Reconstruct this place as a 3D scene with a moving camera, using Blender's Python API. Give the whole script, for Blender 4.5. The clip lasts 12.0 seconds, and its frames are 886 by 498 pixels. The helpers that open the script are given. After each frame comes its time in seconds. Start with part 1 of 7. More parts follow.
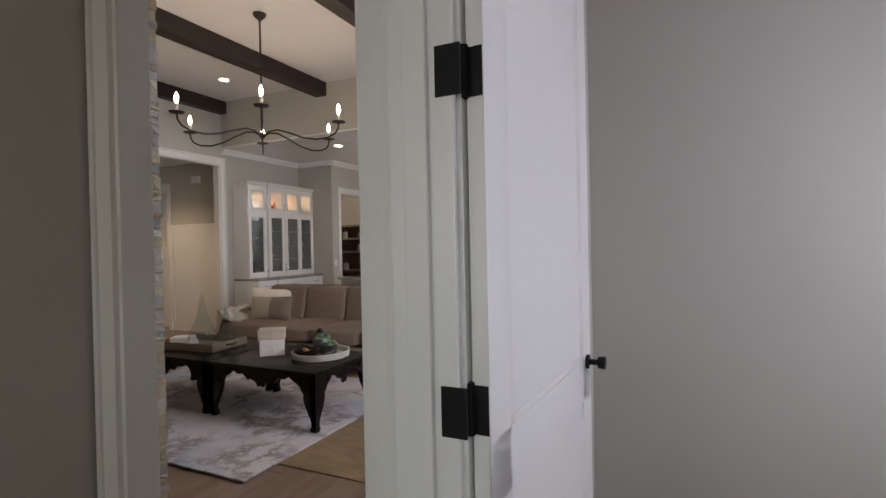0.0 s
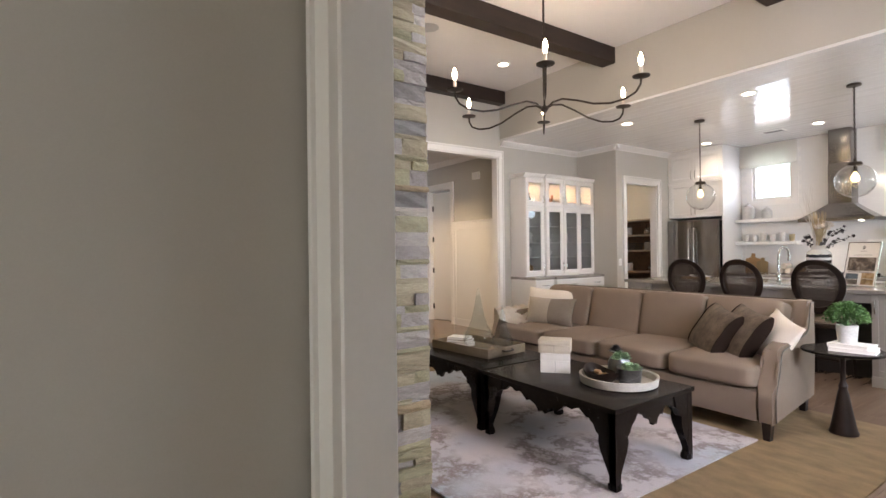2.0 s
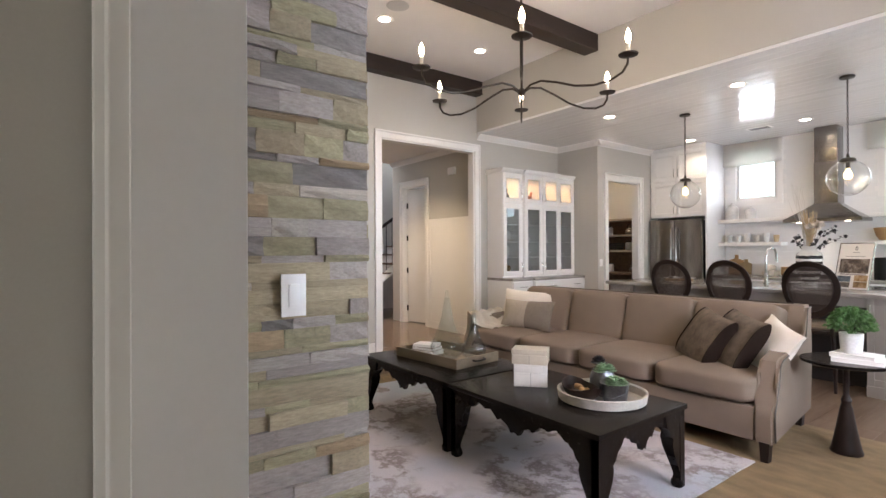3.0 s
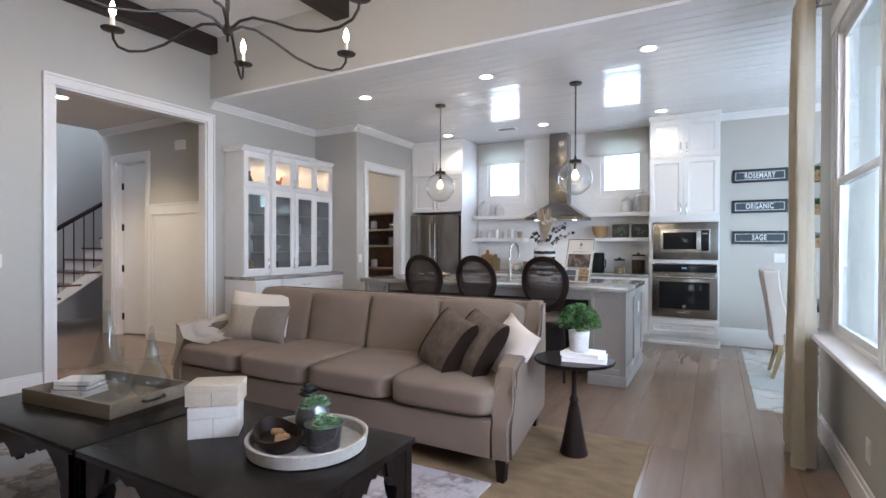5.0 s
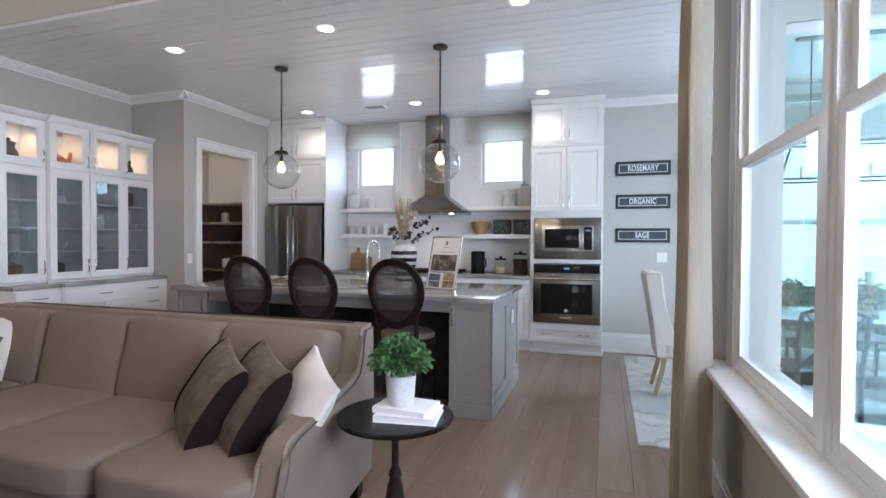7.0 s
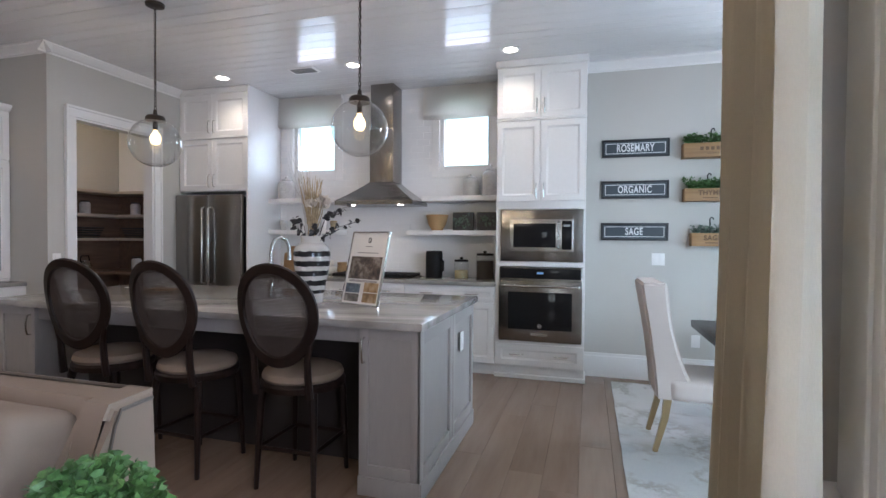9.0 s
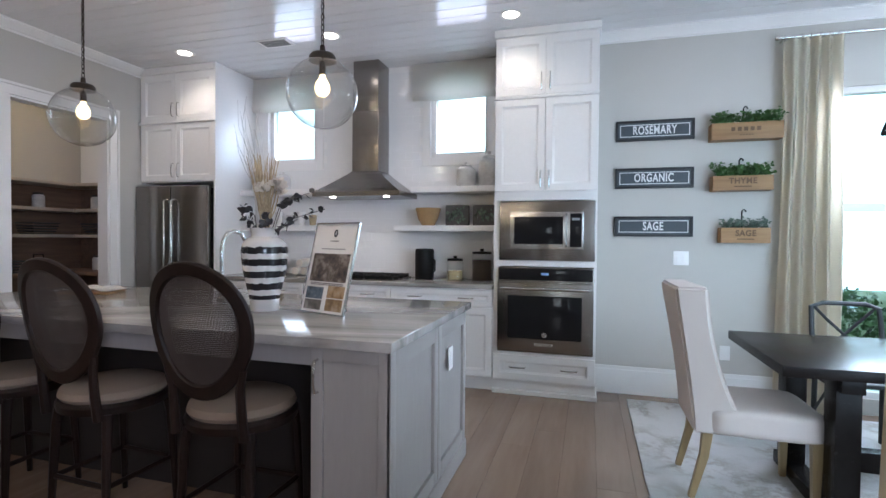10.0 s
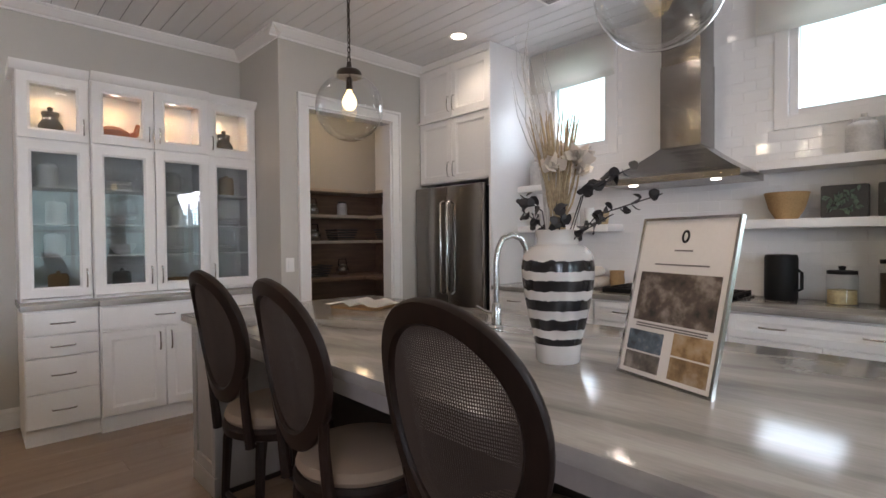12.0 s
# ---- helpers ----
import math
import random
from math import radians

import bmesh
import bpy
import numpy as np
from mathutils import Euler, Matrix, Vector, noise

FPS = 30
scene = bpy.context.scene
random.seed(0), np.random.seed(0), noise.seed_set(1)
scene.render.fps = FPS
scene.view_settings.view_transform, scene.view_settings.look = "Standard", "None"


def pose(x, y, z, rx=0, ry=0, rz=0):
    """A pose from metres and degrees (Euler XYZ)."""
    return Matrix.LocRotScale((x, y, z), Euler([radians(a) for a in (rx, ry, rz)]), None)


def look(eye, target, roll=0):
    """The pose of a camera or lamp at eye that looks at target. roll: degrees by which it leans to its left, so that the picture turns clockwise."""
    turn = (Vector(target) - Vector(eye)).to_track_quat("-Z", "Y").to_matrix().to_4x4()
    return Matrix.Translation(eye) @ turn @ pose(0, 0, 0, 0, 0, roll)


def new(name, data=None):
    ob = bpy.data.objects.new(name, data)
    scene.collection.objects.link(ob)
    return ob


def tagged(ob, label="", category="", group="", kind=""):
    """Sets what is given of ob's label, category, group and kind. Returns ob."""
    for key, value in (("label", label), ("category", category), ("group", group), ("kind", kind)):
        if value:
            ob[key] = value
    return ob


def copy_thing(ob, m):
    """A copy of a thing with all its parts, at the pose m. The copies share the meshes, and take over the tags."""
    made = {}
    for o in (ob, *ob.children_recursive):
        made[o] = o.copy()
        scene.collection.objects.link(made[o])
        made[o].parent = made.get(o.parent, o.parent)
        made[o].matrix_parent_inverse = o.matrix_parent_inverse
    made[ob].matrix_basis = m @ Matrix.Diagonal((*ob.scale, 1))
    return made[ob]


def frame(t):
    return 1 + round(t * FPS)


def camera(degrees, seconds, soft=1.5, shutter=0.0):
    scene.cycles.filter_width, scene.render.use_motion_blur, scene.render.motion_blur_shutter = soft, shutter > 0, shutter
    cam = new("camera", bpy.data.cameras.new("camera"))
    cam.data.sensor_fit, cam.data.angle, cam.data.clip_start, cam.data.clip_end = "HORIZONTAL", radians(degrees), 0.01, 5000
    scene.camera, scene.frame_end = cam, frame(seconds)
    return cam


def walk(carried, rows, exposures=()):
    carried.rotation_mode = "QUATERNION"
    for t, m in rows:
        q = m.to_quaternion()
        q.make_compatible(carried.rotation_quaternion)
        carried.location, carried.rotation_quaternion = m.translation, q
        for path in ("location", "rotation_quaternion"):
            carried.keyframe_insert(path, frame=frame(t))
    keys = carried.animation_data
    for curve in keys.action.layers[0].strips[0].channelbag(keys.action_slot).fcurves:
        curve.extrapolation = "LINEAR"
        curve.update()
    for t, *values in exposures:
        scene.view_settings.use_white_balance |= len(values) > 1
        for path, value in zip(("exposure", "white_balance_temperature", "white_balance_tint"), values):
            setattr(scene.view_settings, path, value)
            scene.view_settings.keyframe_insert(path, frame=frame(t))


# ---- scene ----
cam = camera(83.1, 12.0)
PATH = [
    (0, (0.315, -0.024, 1.411), (-0.535, 1.786, 1.395), -1.2),
    (0.5, (0.159, 0.168, 1.406), (-1.136, 1.692, 1.402), -1.4),
    (1, (-0.03, 0.298, 1.374), (-1.602, 1.534, 1.382), -1.0),
    (1.5, (-0.253, 0.437, 1.362), (-1.886, 1.592, 1.372), -0.8),
    (2, (-0.443, 0.636, 1.347), (-2.09, 1.77, 1.353), -0.7),
    (2.5, (-0.597, 0.832, 1.335), (-2.243, 1.967, 1.341), -0.5),
    (3, (-0.733, 0.986, 1.324), (-2.336, 2.181, 1.331), -0.3),
    (3.5, (-0.816, 1.152, 1.302), (-2.233, 2.563, 1.304), -0.1),
    (3.7, (-0.847, 1.235, 1.305), (-2.19, 2.717, 1.299), -0.0),
    (5.3, (-1.001, 2.024, 1.317), (-1.883, 3.819, 1.298), 0.1),
    (5.5, (-0.984, 2.14, 1.336), (-1.818, 3.958, 1.312), 0.1),
    (6, (-0.967, 2.418, 1.332), (-1.727, 4.268, 1.305), 0.1),
    (6.5, (-0.958, 2.733, 1.353), (-1.658, 4.606, 1.323), 0.2),
    (7, (-0.923, 3.037, 1.349), (-1.54, 4.939, 1.314), 0.3),
    (7.5, (-0.897, 3.37, 1.348), (-1.477, 5.283, 1.312), 0.3),
    (7.7, (-0.897, 3.493, 1.349), (-1.479, 5.406, 1.31), 0.3),
    (9.5, (-0.945, 4.652, 1.323), (-1.501, 6.573, 1.282), 0.5),
    (10, (-1.009, 4.954, 1.301), (-1.571, 6.873, 1.261), 0.5),
    (10.5, (-1.101, 5.211, 1.317), (-1.713, 7.115, 1.278), 0.5),
    (11, (-1.282, 5.45, 1.301), (-2.104, 7.273, 1.267), 0.4),
    (11.5, (-1.487, 5.653, 1.291), (-2.569, 7.335, 1.264), 0.2),
    (12, (-1.705, 5.805, 1.325), (-3.16, 7.176, 1.284), -0.5),
]
walk(cam, [(t, look(eye, target, roll)) for t, eye, target, roll in PATH], [(0, -0.92, 6700, 13), (0.5, -0.66, 7100, 15), (1.0, -0.5, 7600, 18), (1.5, -0.1, 7100, 14), (2.5, 0.1, 6750, 14), (3.7, 0.0, 6250, 12), (5.3, -0.1, 5680, 11), (7.5, -0.28, 5680, 12), (9.3, -0.45, 5850, 13), (10, -0.38, 5720, 12), (11, -0.56, 6050, 14), (12, -0.55, 6500, 15)])

# ---- world, sun, large lights ----
world = bpy.data.worlds.new("sky")
scene.world = world
world.use_nodes = True
sky = world.node_tree.nodes.new("ShaderNodeTexSky")
sky.sky_type = "NISHITA"
sky.sun_disc = False
sky.sun_elevation, sky.sun_rotation = radians(50), radians(200)
sky.air_density, sky.dust_density = 1.0, 2.0
background = world.node_tree.nodes["Background"]
background.inputs["Strength"].default_value = 0.15
world.node_tree.links.new(sky.outputs[0], background.inputs["Color"])


def lamp(name, kind, m, energy, color, size=0.1, size_y=0.0, spot=0.0):
    data = bpy.data.lights.new(name, kind)
    data.energy, data.color = energy, color
    if kind == "AREA":
        data.shape, data.size, data.size_y = "RECTANGLE", size, size_y or size
    elif kind == "SPOT":
        data.spot_size, data.spot_blend, data.shadow_soft_size = radians(spot), 0.6, size
    elif kind == "SUN":
        data.angle = radians(size)
    else:
        data.shadow_soft_size = size
    ob = new(name, data)
    ob.matrix_world = m
    return ob


DAY, COOL, WARM = (0.97, 0.92, 1.08), (0.91, 0.96, 1.08), (1.0, 0.80, 0.58)
lamp("sun", "SUN", look((0, 0, 20), (-4, 6, 0)), 1.2, (1.0, 0.96, 0.9), 12)
# area lamps standing in for sky light, in window openings and on the porch
lamp("porch_sky_fill", "AREA", look((3.55, 4.4, 1.6), (-0.3, 4.4, 1.5)), 170, DAY, 3.0, 2.5)
lamp("daylight_fill", "AREA", look((0.40, 3.35, 1.75), (-3, 3.35, 1.4)), 160, DAY, 1.1, 1.6)
lamp("daylight_fill", "AREA", look((-4.13, 9.83, 2.39), (-4.13, 6, 1.6)), 7, DAY, 0.55, 0.5)
lamp("daylight_fill", "AREA", look((-2.25, 9.83, 2.39), (-2.25, 6, 1.6)), 7, DAY, 0.55, 0.5)
lamp("daylight_fill", "AREA", look((1.8, 9.52, 2.05), (1.8, 6, 1.0)), 185, COOL, 2.0, 0.75)
lamp("daylight_fill", "AREA", look((1.6, 6.02, 1.4), (1.6, 9, 1.2)), 110, COOL, 2.6, 2.0)
# the next three are added to brighten the entry rooms, out of view
lamp("daylight_fill", "AREA", look((2.15, 2.0, 1.6), (0.6, 1.6, 1.4)), 45, (0.91, 0.90, 1.10), 0.9, 1.3)
lamp("daylight_fill", "AREA", look((0.95, -1.57, 1.6), (0.5, 1.0, 1.4)), 11, (0.95, 0.90, 1.0), 1.3, 1.3)
lamp("daylight_fill", "AREA", look((-0.9, -1.57, 1.6), (-0.9, 1.0, 1.5)), 13, (1.0, 0.92, 0.80), 0.75, 1.3)


# ---- materials ----
def srgb(h):
    return tuple(((int(h[i:i + 2], 16) / 255 + 0.055) / 1.055) ** 2.4 if int(h[i:i + 2], 16) > 10 else int(h[i:i + 2], 16) / 3294 for i in (0, 2, 4)) + (1,)


class Nodes:
    def __init__(self, name):
        self.mat = bpy.data.materials.new(name)
        self.mat.use_nodes = True
        self.tree = self.mat.node_tree
        self.bsdf = self.tree.nodes["Principled BSDF"]

    def node(self, kind, **values):
        n = self.tree.nodes.new(kind)
        for key, value in values.items():
            n.inputs[key.replace("_", " ")].default_value = value
        return n

    def link(self, a, b):
        self.tree.links.new(a, b)

    def coords(self, stretch=(1, 1, 1)):
        c, m = self.node("ShaderNodeTexCoord"), self.node("ShaderNodeMapping")
        m.inputs["Scale"].default_value = stretch
        self.link(c.outputs["Object"], m.inputs["Vector"])
        return m.outputs["Vector"]

    def noise(self, vec, scale, detail=4.0, rough=0.55):
        n = self.node("ShaderNodeTexNoise", Scale=scale, Detail=detail, Roughness=rough)
        self.link(vec, n.inputs["Vector"])
        return n.outputs["Fac"]

    def ramp(self, fac, stops):
        r = self.node("ShaderNodeValToRGB")
        els = r.color_ramp.elements
        while len(els) < len(stops):
            els.new(0.5)
        for e, (p, c) in zip(els, stops):
            e.position, e.color = p, tuple(c)[:3] + (1,)
        self.link(fac, r.inputs["Fac"])
        return r.outputs["Color"]

    def mix(self, fac, a, b, mode="MIX"):
        m = self.node("ShaderNodeMix")
        m.data_type, m.blend_type = "RGBA", mode
        for socket, value in ((m.inputs[0], fac), (m.inputs[6], a), (m.inputs[7], b)):
            if isinstance(value, (int, float)):
                socket.default_value = value
            elif isinstance(value, tuple):
                socket.default_value = tuple(value)[:3] + (1,)
            else:
                self.link(value, socket)
        return m.outputs[2]

    def bump(self, height, strength, distance=0.002):
        b = self.node("ShaderNodeBump", Strength=strength, Distance=distance)
        self.link(height, b.inputs["Height"])
        self.link(b.outputs["Normal"], self.bsdf.inputs["Normal"])


def shade(c, k):
    return tuple(min(1, v * k) for v in c[:3])


def surface(name, color, rough=0.5, metal=0.0, vary=0.10, scale=3.0, grain=80.0, relief=0.15, stretch=(1, 1, 1), spread=0.0, coat=0.0, piece=0.0, distance=0.002):
    """A plain surface with broad stains, fine grain and relief."""
    n = Nodes(name)
    vec = n.coords(stretch)
    broad, fine = n.noise(vec, scale), n.noise(vec, grain, 3)
    col = n.ramp(broad, [(0.3, shade(color, 1 - vary)), (0.7, shade(color, 1 + vary))])
    col = n.mix(0.25, col, n.ramp(fine, [(0.3, shade(color, 1 - 2.5 * vary)), (0.7, shade(color, 1 + 1.5 * vary))]))
    if piece:
        info = n.node("ShaderNodeObjectInfo")
        col = n.mix(1.0, col, n.ramp(info.outputs["Random"], [(0, (1 - piece,) * 3), (1, (1, 1, 1))]), "MULTIPLY")
    n.link(col, n.bsdf.inputs["Base Color"])
    n.bsdf.inputs["Metallic"].default_value = metal
    if spread:
        r = n.node("ShaderNodeMapRange")
        r.inputs["To Min"].default_value, r.inputs["To Max"].default_value = rough - spread, rough + spread
        n.link(fine, r.inputs["Value"])
        n.link(r.outputs[0], n.bsdf.inputs["Roughness"])
    else:
        n.bsdf.inputs["Roughness"].default_value = rough
    n.bsdf.inputs["Coat Weight"].default_value = coat
    n.bsdf.inputs["Coat Roughness"].default_value = 0.15
    if relief:
        n.bump(fine, relief, distance)
    return n.mat


def glass(name, color=(1, 1, 1), rough=0.0, base=0.04, rim=0.7, falloff=4.0):
    """Thin pane: mostly clear, with a mirror-like gloss that grows at a glancing angle."""
    n = Nodes(name)
    out = n.tree.nodes["Material Output"]
    gloss, see = n.node("ShaderNodeBsdfGlossy", Roughness=rough), n.node("ShaderNodeBsdfTransparent")
    see.inputs["Color"].default_value = tuple(color) + (1,)
    edge, m = n.node("ShaderNodeLayerWeight", Blend=0.5), n.node("ShaderNodeMixShader")
    power, scale = n.node("ShaderNodeMath"), n.node("ShaderNodeMath")
    power.operation, scale.operation = "POWER", "MULTIPLY_ADD"
    power.inputs[1].default_value, scale.inputs[1].default_value, scale.inputs[2].default_value = falloff, rim, base
    n.link(edge.outputs["Facing"], power.inputs[0])
    n.link(power.outputs[0], scale.inputs[0])
    n.link(scale.outputs[0], m.inputs[0])
    n.link(see.outputs[0], m.inputs[1])
    n.link(gloss.outputs[0], m.inputs[2])
    n.link(m.outputs[0], out.inputs["Surface"])
    return n.mat


def glow(name, color, strength):
    n = Nodes(name)
    n.bsdf.inputs["Base Color"].default_value = tuple(color) + (1,)
    n.bsdf.inputs["Emission Color"].default_value = tuple(color) + (1,)
    n.bsdf.inputs["Emission Strength"].default_value = strength
    return n.mat


def veined(name, base, vein, dark):
    """Polished quartzite with long drifting veins."""
    n = Nodes(name)
    vec = n.coords((0.30, 2.0, 1.0))
    vec.node.inputs["Rotation"].default_value = (0, 0, 0.45)
    warp = n.noise(vec, 1.6, 6, 0.6)
    w = n.node("ShaderNodeTexWave", Scale=1.1, Distortion=9.0, Detail=4.0)
    w.inputs["Detail Scale"].default_value = 1.4
    n.link(vec, w.inputs["Vector"])
    col = n.ramp(w.outputs["Fac"], [(0.0, vein), (0.22, base), (0.80, shade(base, 1.1)), (0.97, shade(base, 1.45))])
    col = n.mix(n.ramp(warp, [(0.45, (0, 0, 0)), (0.75, (0.8, 0.8, 0.8))]), col, dark)
    col = n.mix(0.3, col, n.ramp(n.noise(vec, 60), [(0.3, shade(base, 0.7)), (0.7, shade(base, 1.2))]))
    n.link(col, n.bsdf.inputs["Base Color"])
    n.bsdf.inputs["Roughness"].default_value = 0.13
    return n.mat


def wood(name, light, dark, rough=0.4, along="y", scale=1.0, piece=0.25, coat=0.0, relief=0.12, spread=0.1):
    n = Nodes(name)
    st = {"x": (1.2, 14, 14), "y": (14, 1.2, 14), "z": (14, 14, 1.2)}[along]
    info = n.node("ShaderNodeObjectInfo")
    c, m = n.node("ShaderNodeTexCoord"), n.node("ShaderNodeMapping")
    m.inputs["Scale"].default_value = tuple(v * scale for v in st)
    shift = n.node("ShaderNodeVectorMath")
    shift.operation = "ADD"
    span = n.node("ShaderNodeVectorMath")
    span.operation = "SCALE"
    span.inputs[0].default_value = (17, 31, 23)
    n.link(info.outputs["Random"], span.inputs["Scale"])
    n.link(c.outputs["Object"], shift.inputs[0])
    n.link(span.outputs[0], shift.inputs[1])
    n.link(shift.outputs[0], m.inputs["Vector"])
    vec = m.outputs["Vector"]
    g = n.noise(vec, 1.4, 6, 0.65)
    col = n.ramp(g, [(0.3, dark), (0.5, tuple((a + b) / 2 for a, b in zip(light, dark))), (0.72, light)])
    col = n.mix(1.0, col, n.ramp(info.outputs["Random"], [(0, (1 - piece,) * 3), (1, (1.0, 1.0, 1.0))]), "MULTIPLY")
    n.link(col, n.bsdf.inputs["Base Color"])
    r = n.node("ShaderNodeMapRange")
    r.inputs["To Min"].default_value, r.inputs["To Max"].default_value = rough - spread, rough + spread
    n.link(g, r.inputs["Value"])
    n.link(r.outputs[0], n.bsdf.inputs["Roughness"])
    n.bsdf.inputs["Coat Weight"].default_value = coat
    n.bump(g, relief, 0.001)
    return n.mat


M = {}
M["wall"] = surface("wall_paint", (0.49, 0.475, 0.435), 0.6, vary=0.03, scale=1.2, grain=220, relief=0.08)
M["trim"] = surface("trim_paint", (0.78, 0.77, 0.75), 0.3, vary=0.02, scale=2, grain=60, relief=0.03)
M["ceiling"] = surface("ceiling_paint", (0.76, 0.74, 0.72), 0.8, vary=0.02, grain=200, relief=0.08)
M["shiplap"] = surface("gloss_board_paint", (0.78, 0.78, 0.78), 0.12, vary=0.02, grain=30, relief=0.03, stretch=(0.5, 3, 1))
M["cabinet"] = surface("white_cabinet_paint", (0.78, 0.77, 0.75), 0.32, vary=0.025, grain=50, relief=0.03)
M["island"] = surface("grey_cabinet_paint", (0.29, 0.272, 0.252), 0.4, vary=0.06, scale=5, grain=50, relief=0.06, stretch=(1, 1, 0.2))
M["beam"] = wood("dark_beam_wood", (0.035, 0.02, 0.014), (0.012, 0.007, 0.005), 0.55, "y")
M["plank"] = wood("oak_plank", (0.265, 0.192, 0.140), (0.205, 0.143, 0.102), 0.17, "y", 0.6, 0.10, relief=0.02, spread=0.03)
M["joint"] = surface("dark_joint", (0.15, 0.108, 0.078), 0.8)
for key, name, color in (("stone_a", "ledge_stone_olive", (0.41, 0.375, 0.235)), ("stone_b", "ledge_stone_buff", (0.46, 0.39, 0.26)), ("stone_c", "ledge_stone_lilac", (0.43, 0.385, 0.355)),
                         ("stone_d", "ledge_stone_pale", (0.58, 0.53, 0.46)), ("stone_e", "ledge_stone_slate", (0.25, 0.23, 0.215)), ("stone_f", "ledge_stone_rust", (0.37, 0.275, 0.165))):
    M[key] = surface(name, color, 0.8, vary=0.24, scale=8, grain=60, relief=0.6, piece=0.32, distance=0.006)
M["mortar"] = surface("stone_shadow_joint", (0.24, 0.21, 0.155), 0.9, relief=0.4)
M["quartz"] = veined("quartzite", (0.30, 0.285, 0.262), (0.19, 0.178, 0.165), (0.21, 0.20, 0.188))
M["steel"] = surface("brushed_steel", (0.29, 0.272, 0.255), 0.22, 1.0, vary=0.03, grain=90, relief=0.05, stretch=(0.4, 0.4, 12), spread=0.03)
M["chrome"] = surface("satin_nickel", (0.62, 0.61, 0.59), 0.22, 1.0, vary=0.02, relief=0.0)
M["black_glass"] = surface("black_oven_glass", (0.012, 0.012, 0.013), 0.06, vary=0.05, relief=0.0)
M["black"] = surface("black_metal", (0.008, 0.008, 0.008), 0.55, 0.0, vary=0.1, relief=0.05)
M["bronze"] = surface("oil_rubbed_bronze", (0.05, 0.04, 0.032), 0.42, 0.7, vary=0.15, relief=0.1)
M["table"] = surface("black_stained_wood", (0.010, 0.008, 0.007), 0.26, vary=0.25, scale=6, grain=30, relief=0.0, stretch=(1, 6, 1), spread=0.04)
def duller(name, level):
    M[name].node_tree.nodes["Principled BSDF"].inputs["Specular IOR Level"].default_value = level


duller("table", 0.12)
duller("black_glass", 0.2)
duller("black", 0.2)
M["linen"] = surface("greige_linen", (0.205, 0.156, 0.117), 0.9, vary=0.08, scale=4, grain=420, relief=0.35)
M["piping"] = surface("dark_nailhead_trim", (0.09, 0.075, 0.06), 0.45, 0.4, relief=0.1)
M["cream"] = surface("cream_cloth", (0.68, 0.62, 0.54), 0.9, vary=0.06, scale=6, grain=300, relief=0.4)
M["brown"] = surface("brown_woven_cloth", (0.13, 0.10, 0.075), 0.85, vary=0.45, scale=14, grain=220, relief=0.5)
M["espresso"] = surface("dark_brown_velvet", (0.018, 0.011, 0.008), 0.9, vary=0.2, grain=160, relief=0.3)
duller("espresso", 0.1)
M["curtain"] = surface("cream_curtain_linen", (0.76, 0.71, 0.61), 0.9, vary=0.05, scale=3, grain=300, relief=0.3, stretch=(1, 1, 0.3))


def light_passing(name, color, share):
    """Thin cloth: part of the light comes through from behind."""
    tree = M[name].node_tree
    soft_, both = tree.nodes.new("ShaderNodeBsdfTranslucent"), tree.nodes.new("ShaderNodeMixShader")
    soft_.inputs["Color"].default_value, both.inputs[0].default_value = tuple(color) + (1,), share
    tree.links.new(tree.nodes["Principled BSDF"].outputs[0], both.inputs[1])
    tree.links.new(soft_.outputs[0], both.inputs[2])
    tree.links.new(both.outputs[0], tree.nodes["Material Output"].inputs["Surface"])


light_passing("curtain", (0.80, 0.72, 0.57), 0.30)
M["shade_cloth"] = surface("pale_shade_linen", (0.80, 0.78, 0.74), 0.9, vary=0.04, scale=4, grain=260, relief=0.25)
light_passing("shade_cloth", (0.80, 0.77, 0.70), 0.14)
M["jute"] = surface("woven_jute", (0.23, 0.16, 0.085), 0.95, vary=0.28, scale=5, grain=95, relief=0.8, stretch=(1, 2.2, 1), distance=0.006)
M["pane"] = glass("window_glass", (0.86, 0.95, 0.955))
M["clear"] = glass("clear_glass", (0.97, 0.98, 0.98))
# the grey tint stands in for shade inside the unlit lower hutch
M["shaded_glass"] = glass("grey_shaded_cabinet_glass", (0.74, 0.77, 0.77), 0.0, 0.06)
M["bottle"] = glass("pale_bottle_glass", (0.93, 0.95, 0.95), 0.02, 0.02, 0.45, 5.0)
M["globe"] = glass("thick_clear_glass", (0.94, 0.95, 0.95), 0.0, 0.05, 1.0, 2.6)
M["bulb"] = glow("lit_filament_bulb", (1.0, 0.72, 0.34), 5.0)
M["candle_bulb"] = glow("lit_candle_bulb", (1.0, 0.80, 0.52), 90.0)
M["can"] = glow("downlight_lens", (1.0, 0.90, 0.76), 18.0)
M["shelf_wood"] = wood("dark_pantry_wood", (0.33, 0.215, 0.145), (0.19, 0.125, 0.085), 0.6, "y")
M["leg"] = wood("pale_oak_leg", (0.36, 0.265, 0.13), (0.24, 0.17, 0.08), 0.5, "z")
M["dark_wood"] = wood("dark_walnut", (0.024, 0.013, 0.009), (0.009, 0.005, 0.0035), 0.5, "z")
duller("dark_wood", 0.22)
M["crate"] = wood("pine_crate", (0.42, 0.25, 0.11), (0.28, 0.155, 0.06), 0.6, "x")
M["white_clay"] = surface("white_glazed_clay", (0.74, 0.73, 0.71), 0.25, vary=0.03, relief=0.04)
M["black_clay"] = surface("black_glazed_clay", (0.02, 0.022, 0.026), 0.18, vary=0.1, relief=0.04)
